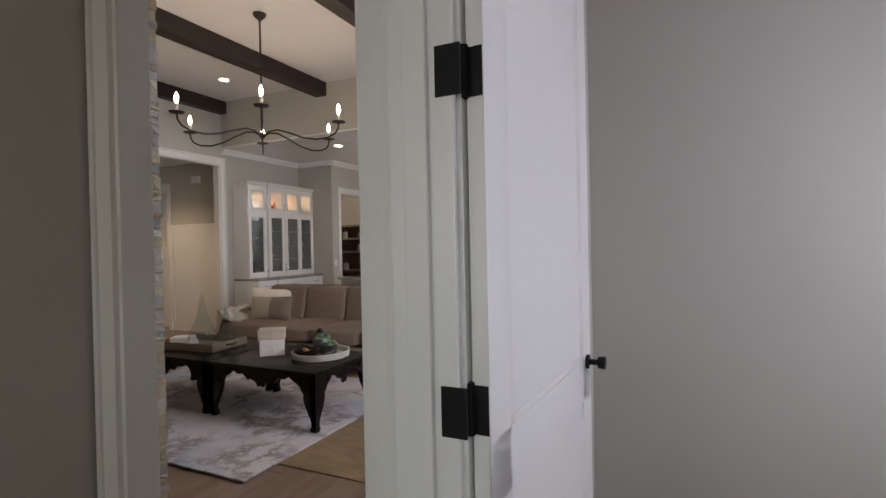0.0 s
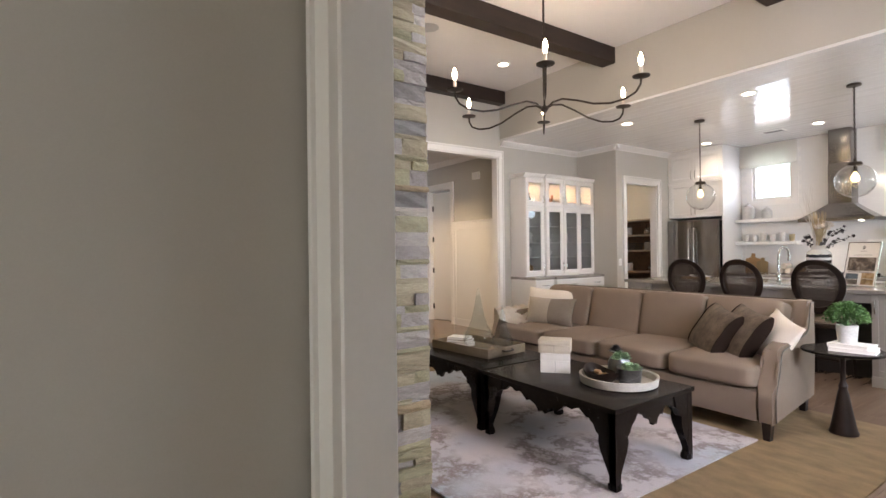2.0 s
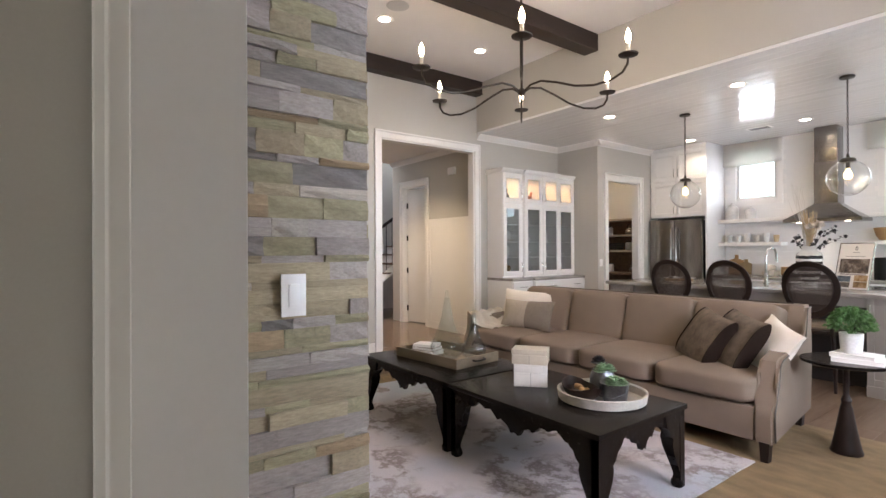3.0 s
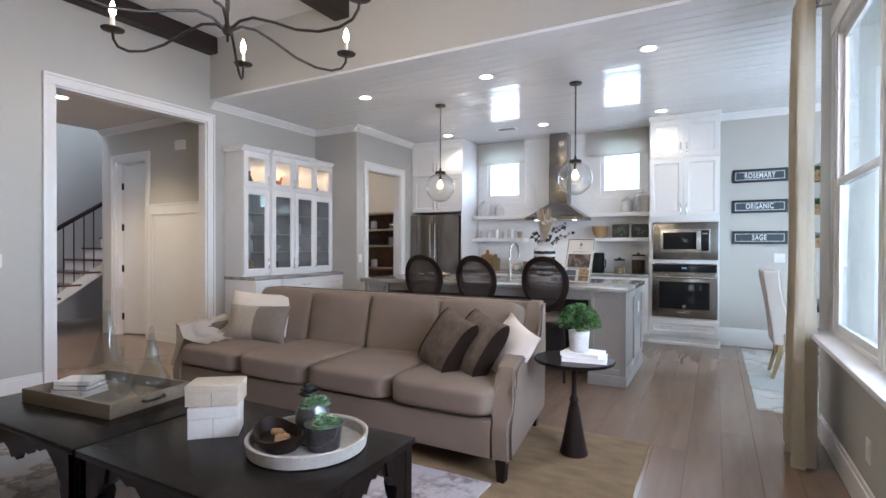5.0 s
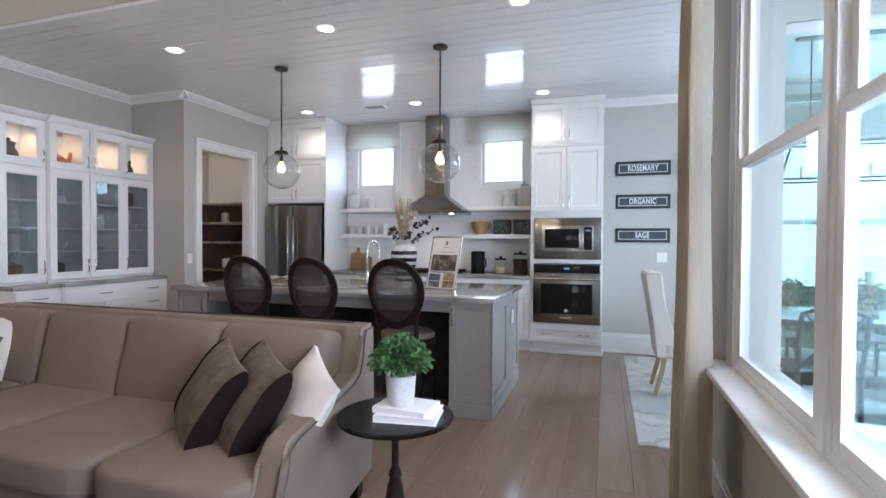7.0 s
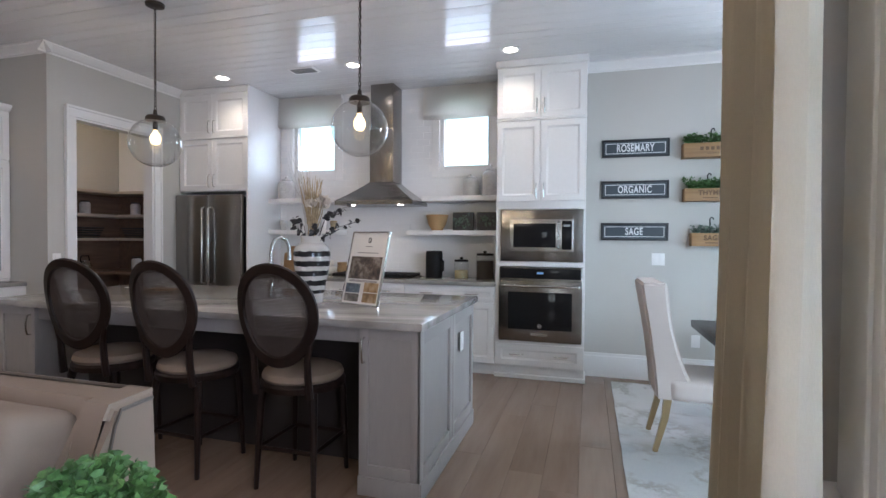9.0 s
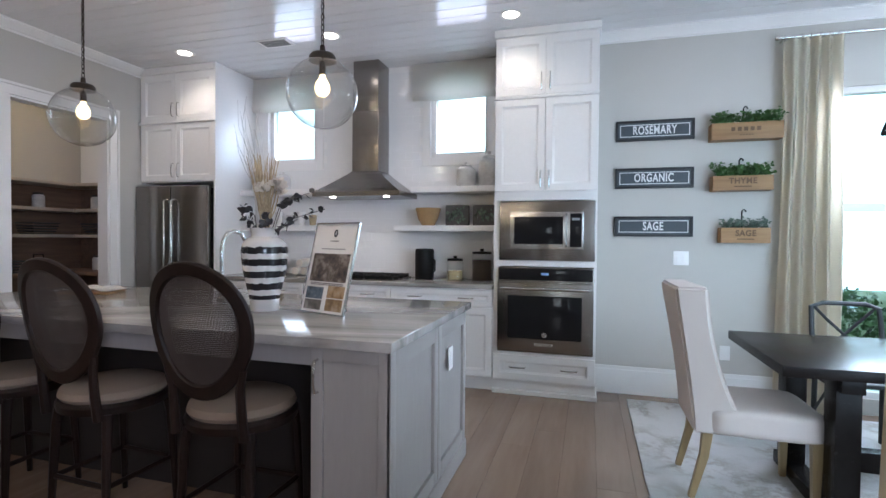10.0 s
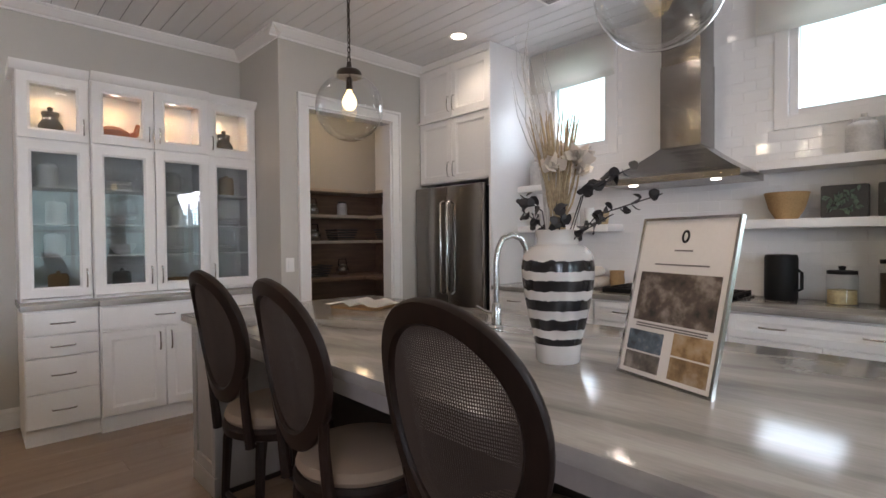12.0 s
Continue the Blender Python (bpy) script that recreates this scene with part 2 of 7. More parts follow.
M["leaf"] = surface("green_leaf", (0.06, 0.14, 0.035), 0.55, vary=0.4, scale=30, grain=120, relief=0.2)
M["sage_leaf"] = surface("grey_green_leaf", (0.13, 0.19, 0.14), 0.6, vary=0.3, scale=30, grain=120, relief=0.2)
M["dark_leaf"] = surface("dark_dried_leaf", (0.03, 0.028, 0.03), 0.6, vary=0.3, scale=30, relief=0.2)
M["paper"] = surface("white_paper", (0.78, 0.76, 0.72), 0.7, vary=0.03, relief=0.05)
M["pot"] = surface("grey_ceramic_pot", (0.55, 0.54, 0.52), 0.6, vary=0.12, scale=20, relief=0.3)


# ---- mesh helpers ----
def box(bm, x0, x1, y0, y1, z0, z1, bevel=0.0, m=None):
    vs = [bm.verts.new((x, y, z)) for z in (z0, z1) for y in (y0, y1) for x in (x0, x1)]
    fs = [bm.faces.new([vs[i] for i in q]) for q in ((0, 2, 3, 1), (4, 5, 7, 6), (0, 1, 5, 4), (2, 6, 7, 3), (0, 4, 6, 2), (1, 3, 7, 5))]
    if bevel:
        es = list({e for f in fs for e in f.edges})
        out = bmesh.ops.bevel(bm, geom=es, offset=bevel, segments=2, profile=0.6, affect="EDGES")
        vs = list({v for f in out["faces"] for v in f.verts} | {v for v in vs if v.is_valid})
    if m is not None:
        bmesh.ops.transform(bm, matrix=m, verts=vs)
    return vs


def lathe(bm, profile, seg=24, at=(0, 0, 0), cap=True):
    """Turns a profile of (radius, height) about z."""
    rings = []
    for r, z in profile:
        rings.append([bm.verts.new((at[0] + r * math.cos(2 * math.pi * i / seg), at[1] + r * math.sin(2 * math.pi * i / seg), at[2] + z)) for i in range(seg)])
    for a, b in zip(rings, rings[1:]):
        for i in range(seg):
            bm.faces.new((a[i], a[(i + 1) % seg], b[(i + 1) % seg], b[i]))
    if cap:
        bm.faces.new(rings[0][::-1])
        bm.faces.new(rings[-1])


def tube(bm, points, r, seg=8, closed=False):
    """A round bar along points; r is a number or one for each point."""
    pts = [Vector(p) for p in points]
    n, rings, side = len(pts), [], None
    for i, p in enumerate(pts):
        a = pts[(i - 1) % n] if closed or i else p
        b = pts[(i + 1) % n] if closed or i < n - 1 else p
        t = (b - a).normalized()
        side = (side - t * side.dot(t)).normalized() if side is not None and (side - t * side.dot(t)).length > 1e-4 else t.orthogonal().normalized()
        up, rr = t.cross(side), r[i] if isinstance(r, (list, tuple)) else r
        rings.append([bm.verts.new(p + rr * (math.cos(2 * math.pi * k / seg) * side + math.sin(2 * math.pi * k / seg) * up)) for k in range(seg)])
    for i in range(n if closed else n - 1):
        a, b = rings[i], rings[(i + 1) % n]
        for k in range(seg):
            bm.faces.new((a[k], a[(k + 1) % seg], b[(k + 1) % seg], b[k]))
    if not closed:
        bm.faces.new(rings[0][::-1])
        bm.faces.new(rings[-1])


def prism(bm, outline, lo, hi, axis="z"):
    """An outline of (a, b) pushed from lo to hi along an axis."""
    put = {"z": lambda a, b, c: (a, b, c), "y": lambda a, b, c: (a, c, b), "x": lambda a, b, c: (c, a, b)}[axis]
    low, top = [bm.verts.new(put(a, b, lo)) for a, b in outline], [bm.verts.new(put(a, b, hi)) for a, b in outline]
    n = len(outline)
    for i in range(n):
        bm.faces.new((low[i], low[(i + 1) % n], top[(i + 1) % n], top[i]))
    bm.faces.new(low[::-1])
    bm.faces.new(top)
    return low + top


def cushion(bm, size, at=(0, 0, 0), n=5.0, cuts=8, puff=0.0, m=None):
    """A soft rounded block; puff swells its faces."""
    made = bmesh.ops.create_cube(bm, size=2)["verts"]
    es = list({e for v in made for e in v.link_edges})
    bmesh.ops.subdivide_edges(bm, edges=es, cuts=cuts, use_grid_fill=True)
    vs = bm.verts[:]
    for v in vs:
        x, y, z = v.co
        k = (abs(x) ** n + abs(y) ** n + abs(z) ** n) ** (-1 / n)
        s = 1 + puff * (1 - min(1, x * x)) * (1 - min(1, y * y))
        v.co = Vector((x * k * size[0] / 2, y * k * size[1] / 2, z * k * s * size[2] / 2))
    bmesh.ops.transform(bm, matrix=(m or Matrix()) if m is not None else Matrix.Translation(at), verts=vs)
    return vs


def pillow(bm, w, h, d, m, gusset=0.0):
    """A square scatter cushion with drawn-out corners, flat in x and z."""
    made = bmesh.ops.create_cube(bm, size=2)["verts"]
    es = list({e for v in made for e in v.link_edges})
    bmesh.ops.subdivide_edges(bm, edges=es, cuts=10, use_grid_fill=True)
    vs = bm.verts[:]
    for v in vs:
        x, y, z = v.co
        t = max(0.02, (1 - abs(x) ** 2.6) * (1 - abs(z) ** 2.6)) ** 0.55
        t = max(t, gusset * (1 - z ** 4))
        pull = 1 - 0.07 * (1 - z * z) * abs(x) - 0.0 * z
        pulz = 1 - 0.07 * (1 - x * x) * abs(z)
        v.co = Vector((x * pull * w / 2, y * t * d / 2, z * pulz * h / 2))
    bmesh.ops.transform(bm, matrix=m, verts=vs)


def link_mesh(name, bm, material, smooth=False):
    bmesh.ops.recalc_face_normals(bm, faces=bm.faces[:])
    data = bpy.data.meshes.new(name)
    bm.to_mesh(data)
    bm.free()
    data.materials.append(material)
    if smooth:
        data.polygons.foreach_set("use_smooth", [True] * len(data.polygons))
        data.set_sharp_from_angle(angle=radians(40))
    return new(name, data)


def part(name, bm, material, parent, label="", smooth=True):
    ob = link_mesh(name, bm, material, smooth)
    ob.parent = parent
    return tagged(ob, label)


def bpart(name, parent, material, x0, x1, y0, y1, z0, z1, bevel=0.003, label=""):
    bm = bmesh.new()
    box(bm, x0, x1, y0, y1, z0, z1, bevel)
    return part(name, bm, material, parent, label)


def thing(name, m, label, category, group=""):
    ob = new(name)
    ob.empty_display_size = 0.1
    ob.matrix_world = m
    return tagged(ob, label, category, group)


def structure(name, bm, material, label, smooth=False):
    return tagged(link_mesh(name, bm, material, smooth), label, "", "", "structure")


def wall(name, axis, c0, c1, a0, a1, z0, z1, openings, label, material="wall"):
    """A wall with thickness c0..c1, running a0..a1 along x or y, with openings (a, a, z, z)."""
    bm = bmesh.new()
    cuts = sorted({a0, a1, *[v for o in openings for v in o[:2]]})
    for p, q in zip(cuts, cuts[1:]):
        mid, z = (p + q) / 2, z0
        for o in sorted((o for o in openings if o[0] <= mid <= o[1]), key=lambda o: o[2]):
            if o[2] - z > 1e-4:
                box(bm, *((p, q, c0, c1) if axis == "x" else (c0, c1, p, q)), z, o[2])
            z = o[3]
        if z1 - z > 1e-4:
            box(bm, *((p, q, c0, c1) if axis == "x" else (c0, c1, p, q)), z, z1)
    bmesh.ops.remove_doubles(bm, verts=bm.verts[:], dist=1e-5)
    return structure(name, bm, M[material], label)


# ---- setting: floors, walls, ceilings ----
CEIL, HIGH, BACK = 3.05, 3.79, 9.75
bm = bmesh.new()
for x0, x1, y0, y1 in ((-11, -6.5, 3.4, 9.95), (-6.5, -1.63, 1.02, 9.95), (-1.63, -0.21, -1.7, 9.95), (-0.21, 2.4, -1.7, 2.72), (-0.21, 3.75, 6.1, 9.95)):
    box(bm, x0, x1, y0, y1, -0.2, -0.012)
floor = structure("floor", bm, M["joint"], "wide oak plank floor, grey-brown with open knots")

wall("wall_south", "x", 1.042, 1.148, -6.5, -0.226, 0, HIGH, [(-1.40, -0.40, 0, 2.44)], "greige painted wall with a cased opening")
wall("wall_entry_door", "y", -0.226, -0.085, -1.6, 2.72, 0, 2.75, [(-0.05, 0.90, 0, 2.44)], "greige painted wall with a door opening")
wall("wall_west", "y", -6.5, -6.38, 1.17, 7.76, 0, HIGH, [(4.20, 5.78, 0, 2.79)], "greige painted wall with a wide cased opening")
wall("wall_pantry_side", "x", 7.64, 7.76, -6.38, -5.70, 0, CEIL, [], "greige painted wall return beside the hutch")
wall("wall_pantry", "y", -5.70, -5.58, 7.64, BACK, 0, CEIL, [(7.89, 8.78, 0, 2.455)], "greige painted wall with a pantry doorway")
wall("wall_kitchen", "x", BACK, BACK + 0.12, -7.3, -0.83, 0, CEIL, [(-4.43, -3.83, 2.11, 2.95), (-2.55, -1.95, 2.11, 2.95)], "white kitchen wall with two small high windows", "trim")
wall("wall_sign", "x", 9.45, 9.57, -0.95, 3.6, 0, CEIL, [(0.78, 2.9, 0.12, 2.48)], "pale greige dining wall with a tall window")
wall("wall_east", "y", -0.35, -0.21, 1.17, 6.10, 0, HIGH, [(2.67, 5.49, 0.80, 2.56)], "greige painted wall with tall double-hung windows")
wall("wall_dining_south", "x", 6.10, 6.22, -0.35, 3.6, 0, CEIL, [(-0.08, 2.9, 0.35, 2.5)], "dining room wall with a wide window")
wall("wall_dining_east", "y", 3.6, 3.72, 6.10, 9.57, 0, CEIL, [(6.7, 9.0, 0.35, 2.5)], "dining room wall with a wide window")
wall("wall_header", "x", 5.83, 5.99, -6.38, -0.35, CEIL + 0.031, HIGH, [], "greige bulkhead above the kitchen ceiling edge")
# hall to the west, pantry, the rooms by the doorways
wall("wall_hall_north", "x", 5.98, 6.10, -9.05, -6.5, 0, 3.0, [(-8.66, -7.93, 0, 2.50)], "greige hall wall above white panelling")
wall("wall_hall_south", "x", 3.4, 3.52, -10.8, -6.5, 0, 3.0, [], "greige painted hall wall")
wall("wall_hall_end", "y", -10.9, -10.8, 3.4, 8.6, 0, 5.4, [], "pale painted stairwell wall")
wall("wall_stair_north", "x", 8.5, 8.6, -10.8, -7.3, 0, 5.4, [], "pale painted stairwell wall")
wall("wall_closet", "y", -7.4, -7.3, 6.10, 8.6, 0, 3.0, [], "plain wall behind the hall door")
wall("wall_pantry_back", "y", -7.3, -7.2, 7.76, BACK, 0, CEIL, [], "warm beige pantry wall")
wall("wall_room_end", "x", 2.6, 2.72, -0.085, 2.4, 0, 2.75, [], "pale lilac-grey painted wall")
# window openings in the next walls but one are added for light, unseen
wall("wall_room_east", "y", 2.28, 2.4, -1.6, 2.72, 0, 2.75, [(1.45, 2.55, 0.9, 2.3)], "pale grey wall with an unseen added window")
wall("wall_entry_west", "y", -1.63, -1.515, -1.6, 1.042, 0, 2.75, [], "greige painted wall")
wall("wall_entry_south", "x", -1.7, -1.6, -1.63, 2.4, 0, 2.75, [(-1.3, -0.5, 0.9, 2.3), (0.2, 1.7, 0.9, 2.3)], "greige painted wall with two unseen added windows")
for name, (x0, x1, y0, y1, z), text in (
        ("ceiling_living", (-6.5, -0.21, 1.02, 5.99, HIGH), "flat white plaster ceiling"),
        ("ceiling_entry", (-1.63, 2.4, -1.7, 1.17, 2.75), "flat white plaster ceiling"),
        ("ceiling_side_room", (-0.21, 2.4, 1.17, 2.72, 2.75), "flat white plaster ceiling"),
        ("ceiling_hall", (-9.05, -6.5, 3.4, 6.1, 3.0), "flat white plaster ceiling"),
        ("ceiling_stair", (-10.9, -7.3, 3.4, 8.6, 5.4), "flat white plaster ceiling"),
        ("ceiling_pantry", (-7.3, -5.7, 7.76, 9.87, CEIL), "flat white plaster ceiling")):
    bm = bmesh.new()
    box(bm, x0, x1, y0, y1, z + 0.004, z + 0.12)
    structure(name, bm, M["ceiling"], text)
# kitchen ceiling: gloss boards with open grooves
bm = bmesh.new()
box(bm, -6.5, 3.7, 5.84, 9.87, CEIL + 0.012, CEIL + 0.03)
y, rng = 5.831, random.Random(77)
while y < 9.80:
    vs = box(bm, -6.5, 3.7, y + 0.003, min(y + 0.138, 9.86), CEIL, CEIL + 0.014)
    cup = rng.uniform(-0.0011, 0.0011)
    for v, dz in zip(vs[:4], (cup, cup, -cup, -cup)):
        v.co.z += dz
    y += 0.141
structure("ceiling_kitchen", bm, M["shiplap"], "glossy white shiplap board ceiling")
# beams
for x in (-6.24, -4.24, -2.38):
    bm = bmesh.new()
    box(bm, x - 0.19, x, 1.17, 5.83, HIGH - 0.19, HIGH + 0.003, 0.006)
    tagged(link_mesh("ceiling_beam", bm, M["beam"]), "dark stained timber ceiling beam", "beam", "living room beams", "structure")


# ---- trim, doors and windows ----
def casing(name, axis, face, out, a0, a1, z1, width=0.09, depth=0.022, z0=0.0, sill=False):
    """Flat casing with a raised outer edge round an opening; out is +1 or -1 along the wall's normal."""
    bm = bmesh.new()

    def slab(p, q, r, s, d):
        c0, c1 = sorted((face, face + out * d))
        box(bm, *((p, q, c0, c1) if axis == "x" else (c0, c1, p, q)), r, s, 0.002)
    slab(a0 - width, a0, z0, z1, depth)
    slab(a1, a1 + width, z0, z1, depth)
    slab(a0 - width, a1 + width, z1, z1 + width, depth)
    slab(a0 - width - 0.006, a0 - width + 0.016, z0, z1 + width, depth + 0.012)
    slab(a1 + width - 0.016, a1 + width + 0.006, z0, z1 + width, depth + 0.012)
    slab(a0 - width - 0.006, a1 + width + 0.006, z1 + width - 0.012, z1 + width + 0.012, depth + 0.014)
    return structure(name, bm, M["trim"], "white painted door casing with a raised edge")


def lining(name, axis, c0, c1, a0, a1, z1, t=0.018):
    bm = bmesh.new()
    for p, q, r, s in ((a0 - 0.002, a0 + t, 0, z1), (a1 - t, a1 + 0.002, 0, z1), (a0, a1, z1 - t, z1 + 0.002)):
        box(bm, *((p, q, c0, c1) if axis == "x" else (c0, c1, p, q)), r, s)
    return structure(name, bm, M["trim"], "white painted jamb lining")


def board(name, axis, face, out, a0, a1, z0=0.0, height=0.15, depth=0.016, label="white painted baseboard"):
    bm = bmesh.new()
    for d, lo, hi in ((depth, z0, z0 + height - 0.03), (depth * 0.6, z0 + height - 0.03, z0 + height)):
        c0, c1 = sorted((face, face + out * d))
        box(bm, *((a0, a1, c0, c1) if axis == "x" else (c0, c1, a0, a1)), lo, hi, 0.002)
    return structure(name, bm, M["trim"], label)


def crown(name, axis, face, out, a0, a1, top, size=0.085):
    """Stepped and sloped crown moulding under a ceiling."""
    bm = bmesh.new()
    prof = [(0, 0), (0.014, 0), (0.014, 0.02), (0.03, 0.03), (0.075, 0.075), (0.085, 0.09), (0.1, 0.09), (0.1, 0.11), (0, 0.11)]
    pts = [(face + out * d * size / 0.11, top - size + h * size / 0.11) for d, h in prof]
    prism(bm, pts, a0, a1, "x" if axis == "x" else "y")
    return structure(name, bm, M["trim"], "white painted crown moulding")


casing("trim_opening_entry", "x", 1.042, -1, -1.40, -0.40, 2.44)
casing("trim_opening_living", "x", 1.148, 1, -1.40, -0.40, 2.44)
lining("trim_opening_lining", "x", 1.040, 1.150, -1.40, -0.40, 2.44)
casing("trim_door_room", "y", -0.085, 1, -0.05, 0.90, 2.44, 0.085, 0.013)
lining("trim_door_lining", "y", -0.228, -0.083, -0.05, 0.90, 2.44, 0.02)
bm = bmesh.new()
for y0, y1 in ((0.866, 0.882), (-0.032, -0.016)):
    box(bm, -0.190, -0.135, y0, y1, 0, 2.42, 0.003)
box(bm, -0.190, -0.135, -0.03, 0.88, 2.405, 2.421, 0.003)
structure("trim_door_stop", bm, M["trim"], "white painted door stop on the jamb")
casing("trim_hall_opening", "y", -6.38, 1, 4.20, 5.78, 2.79)
casing("trim_hall_opening_back", "y", -6.5, -1, 4.20, 5.78, 2.79)
lining("trim_hall_lining", "y", -6.502, -6.378, 4.20, 5.78, 2.79)
casing("trim_pantry", "y", -5.58, 1, 7.89, 8.78, 2.455)
lining("trim_pantry_lining", "y", -5.702, -5.578, 7.89, 8.78, 2.455)
casing("trim_hall_door", "x", 5.98, -1, -8.66, -7.93, 2.50)
lining("trim_hall_door_lining", "x", 5.978, 6.102, -8.66, -7.93, 2.50)
for i, (axis, face, out, a0, a1) in enumerate((
        ("y", -6.38, 1, 1.17, 4.10), ("y", -6.38, 1, 5.88, 6.03), ("x", 9.45, -1, -0.95, 0.78), ("x", 9.45, -1, 2.9, 3.6), ("y", -5.58, 1, 7.66, 7.79),
        ("y", -0.35, -1, 1.17, 6.10), ("x", 6.22, 1, -0.35, 3.6), ("x", 5.98, -1, -7.85, -6.5), ("x", 3.52, 1, -10.8, -6.5), ("x", 1.17, 1, -0.3, -0.36))):
    if a1 > a0:
        board(f"baseboard_{i + 1}", axis, face, out, a0, a1, height=0.17 if face == -0.35 else 0.235 if face == 9.45 else 0.15)
for i, (axis, face, out, a0, a1) in enumerate((
        ("y", -6.38, 1, 5.834, 7.64), ("x", 7.64, -1, -6.38, -5.503), ("y", -5.58, 1, 7.563, 9.2), ("x", 9.45, -1, -0.95, 3.6),
        ("x", 6.22, 1, -0.35, 3.6), ("y", 3.6, -1, 6.22, 9.45), ("x", 5.98, -1, -9.05, -6.5))):
    crown(f"trim_crown_{i + 1}", axis, face, out, a0, a1, 3.0 if face == 5.98 else CEIL)
# panelling in the hall
bm = bmesh.new()
box(bm, -7.85, -6.5, 5.962, 5.98, 0.15, 1.72)
box(bm, -7.85, -6.5, 5.948, 5.98, 1.72, 1.84, 0.003)
box(bm, -7.85, -6.5, 5.935, 5.98, 1.84, 1.862, 0.003)
for x in (-7.85, -6.60):
    box(bm, x, x + 0.09, 5.952, 5.964, 0.15, 1.72, 0.002)
structure("trim_hall_panelling", bm, M["trim"], "white painted wall panelling with a cap rail")


def double_hung(name, m, w, h, label, rail=0.5):
    """Window in its opening, local x along the wall, outside towards +y, lower corner at the origin."""
    win = tagged(new(name), label, "", "", "structure")
    win.matrix_world = m
    bm = bmesh.new()
    t = 0.028
    for p, q, r, s in ((0, t, 0, h), (w - t, w, 0, h), (t, w - t, 0, t), (t, w - t, h - t, h)):
        box(bm, p, q, 0.0, 0.05, r, s, 0.002)
    part("window_frame", bm, M["trim"], win)
    mid = h * rail
    for nm, y0, z0, z1 in (("lower_sash", 0.005, t, mid + 0.02), ("upper_sash", 0.027, mid - 0.02, h - t)):
        bm = bmesh.new()
        s = 0.042
        for p, q, r, u in ((t, t + s, z0, z1), (w - t - s, w - t, z0, z1), (t + s, w - t - s, z0, z0 + s), (t + s, w - t - s, z1 - s, z1)):
            box(bm, p, q, y0, y0 + 0.02, r, u, 0.003)
        sash = part(nm, bm, M["trim"], win)
        bm = bmesh.new()
        box(bm, t + s - 0.004, w - t - s + 0.004, y0 + 0.008, y0 + 0.012, z0 + s - 0.004, z1 - s + 0.004)
        part("pane", bm, M["pane"], sash, smooth=False).visible_shadow = False
    return win


# the first stands out of view and is added to let in light
for i, y in enumerate((2.67, 3.62, 4.57)):
    double_hung(f"window_{i + 1}", pose(-0.385, y + 0.92, 0.80, rz=-90), 0.92, 1.76, "white double-hung window with clear glass")
bm = bmesh.new()
for p, q in ((3.59, 3.62), (4.54, 4.57)):
    box(bm, -0.393, -0.35, p - 0.004, q + 0.004, 0.80, 2.56, 0.003)
for p, q in ((2.56, 2.67), (5.49, 5.60)):
    box(bm, -0.393, -0.35, p, q, 0.80, 2.56, 0.003)
box(bm, -0.398, -0.35, 2.56, 5.60, 2.56, 2.67, 0.003)
structure("trim_window_casing", bm, M["trim"], "white painted window casing")
bm = bmesh.new()
box(bm, -0.50, -0.30, 2.51, 5.65, 0.772, 0.80, 0.006)
box(bm, -0.398, -0.35, 2.56, 5.60, 0.68, 0.772, 0.003)
structure("trim_window_sill", bm, M["trim"], "white painted window sill board")


def fixed_window(name, m, w, h, bars=(), rails=(), label="white fixed window with clear glass"):
    win = tagged(new(name), label, "", "", "structure")
    win.matrix_world = m
    bm = bmesh.new()
    t = 0.05
    for p, q, r, s in ((0, t, 0, h), (w - t, w, 0, h), (t, w - t, 0, t), (t, w - t, h - t, h)):
        box(bm, p, q, 0.02, 0.10, r, s, 0.003)
    for b in bars:
        box(bm, b - 0.03, b + 0.03, 0.02, 0.10, t, h - t, 0.003)
    for b in rails:
        box(bm, t, w - t, 0.024, 0.096, b - 0.03, b + 0.03, 0.003)
    part("window_frame", bm, M["trim"], win)
    bm = bmesh.new()
    box(bm, t - 0.004, w - t + 0.004, 0.055, 0.06, t - 0.004, h - t + 0.004)
    part("pane", bm, M["pane"], win, smooth=False).visible_shadow = False
    return win


fixed_window("window_4", pose(-4.43, BACK, 2.11), 0.60, 0.84)
fixed_window("window_5", pose(-2.55, BACK, 2.11), 0.60, 0.84)
fixed_window("window_6", pose(0.78, 9.45, 0.12), 2.12, 2.36, (0.71, 1.41), (1.45,))
fixed_window("window_7", pose(2.9, 6.22, 0.35, rz=180), 2.98, 2.15, (0.8, 1.6))
fixed_window("window_8", pose(3.6, 9.0, 0.35, rz=-90), 2.3, 2.15, (0.77, 1.53), (1.22,))
# unseen windows, added so the entry rooms get their light
fixed_window("window_9", pose(2.28, 2.55, 0.9, rz=-90), 1.1, 1.4, (0.55,))
fixed_window("window_11", pose(-0.5, -1.6, 0.9, rz=180), 0.8, 1.4, (0.4,))
fixed_window("window_10", pose(1.7, -1.6, 0.9, rz=180), 1.5, 1.4, (0.75,))
for i, x in enumerate((-4.43, -2.55)):
    bm = bmesh.new()
    for p, q, r, s in ((x - 0.08, x, 2.03, 3.03), (x + 0.60, x + 0.68, 2.03, 3.03), (x, x + 0.60, 2.03, 2.11)):
        box(bm, p, q, BACK - 0.018, BACK, r, s, 0.003)
    structure(f"trim_kitchen_window_{i + 1}", bm, M["trim"], "white painted window trim")

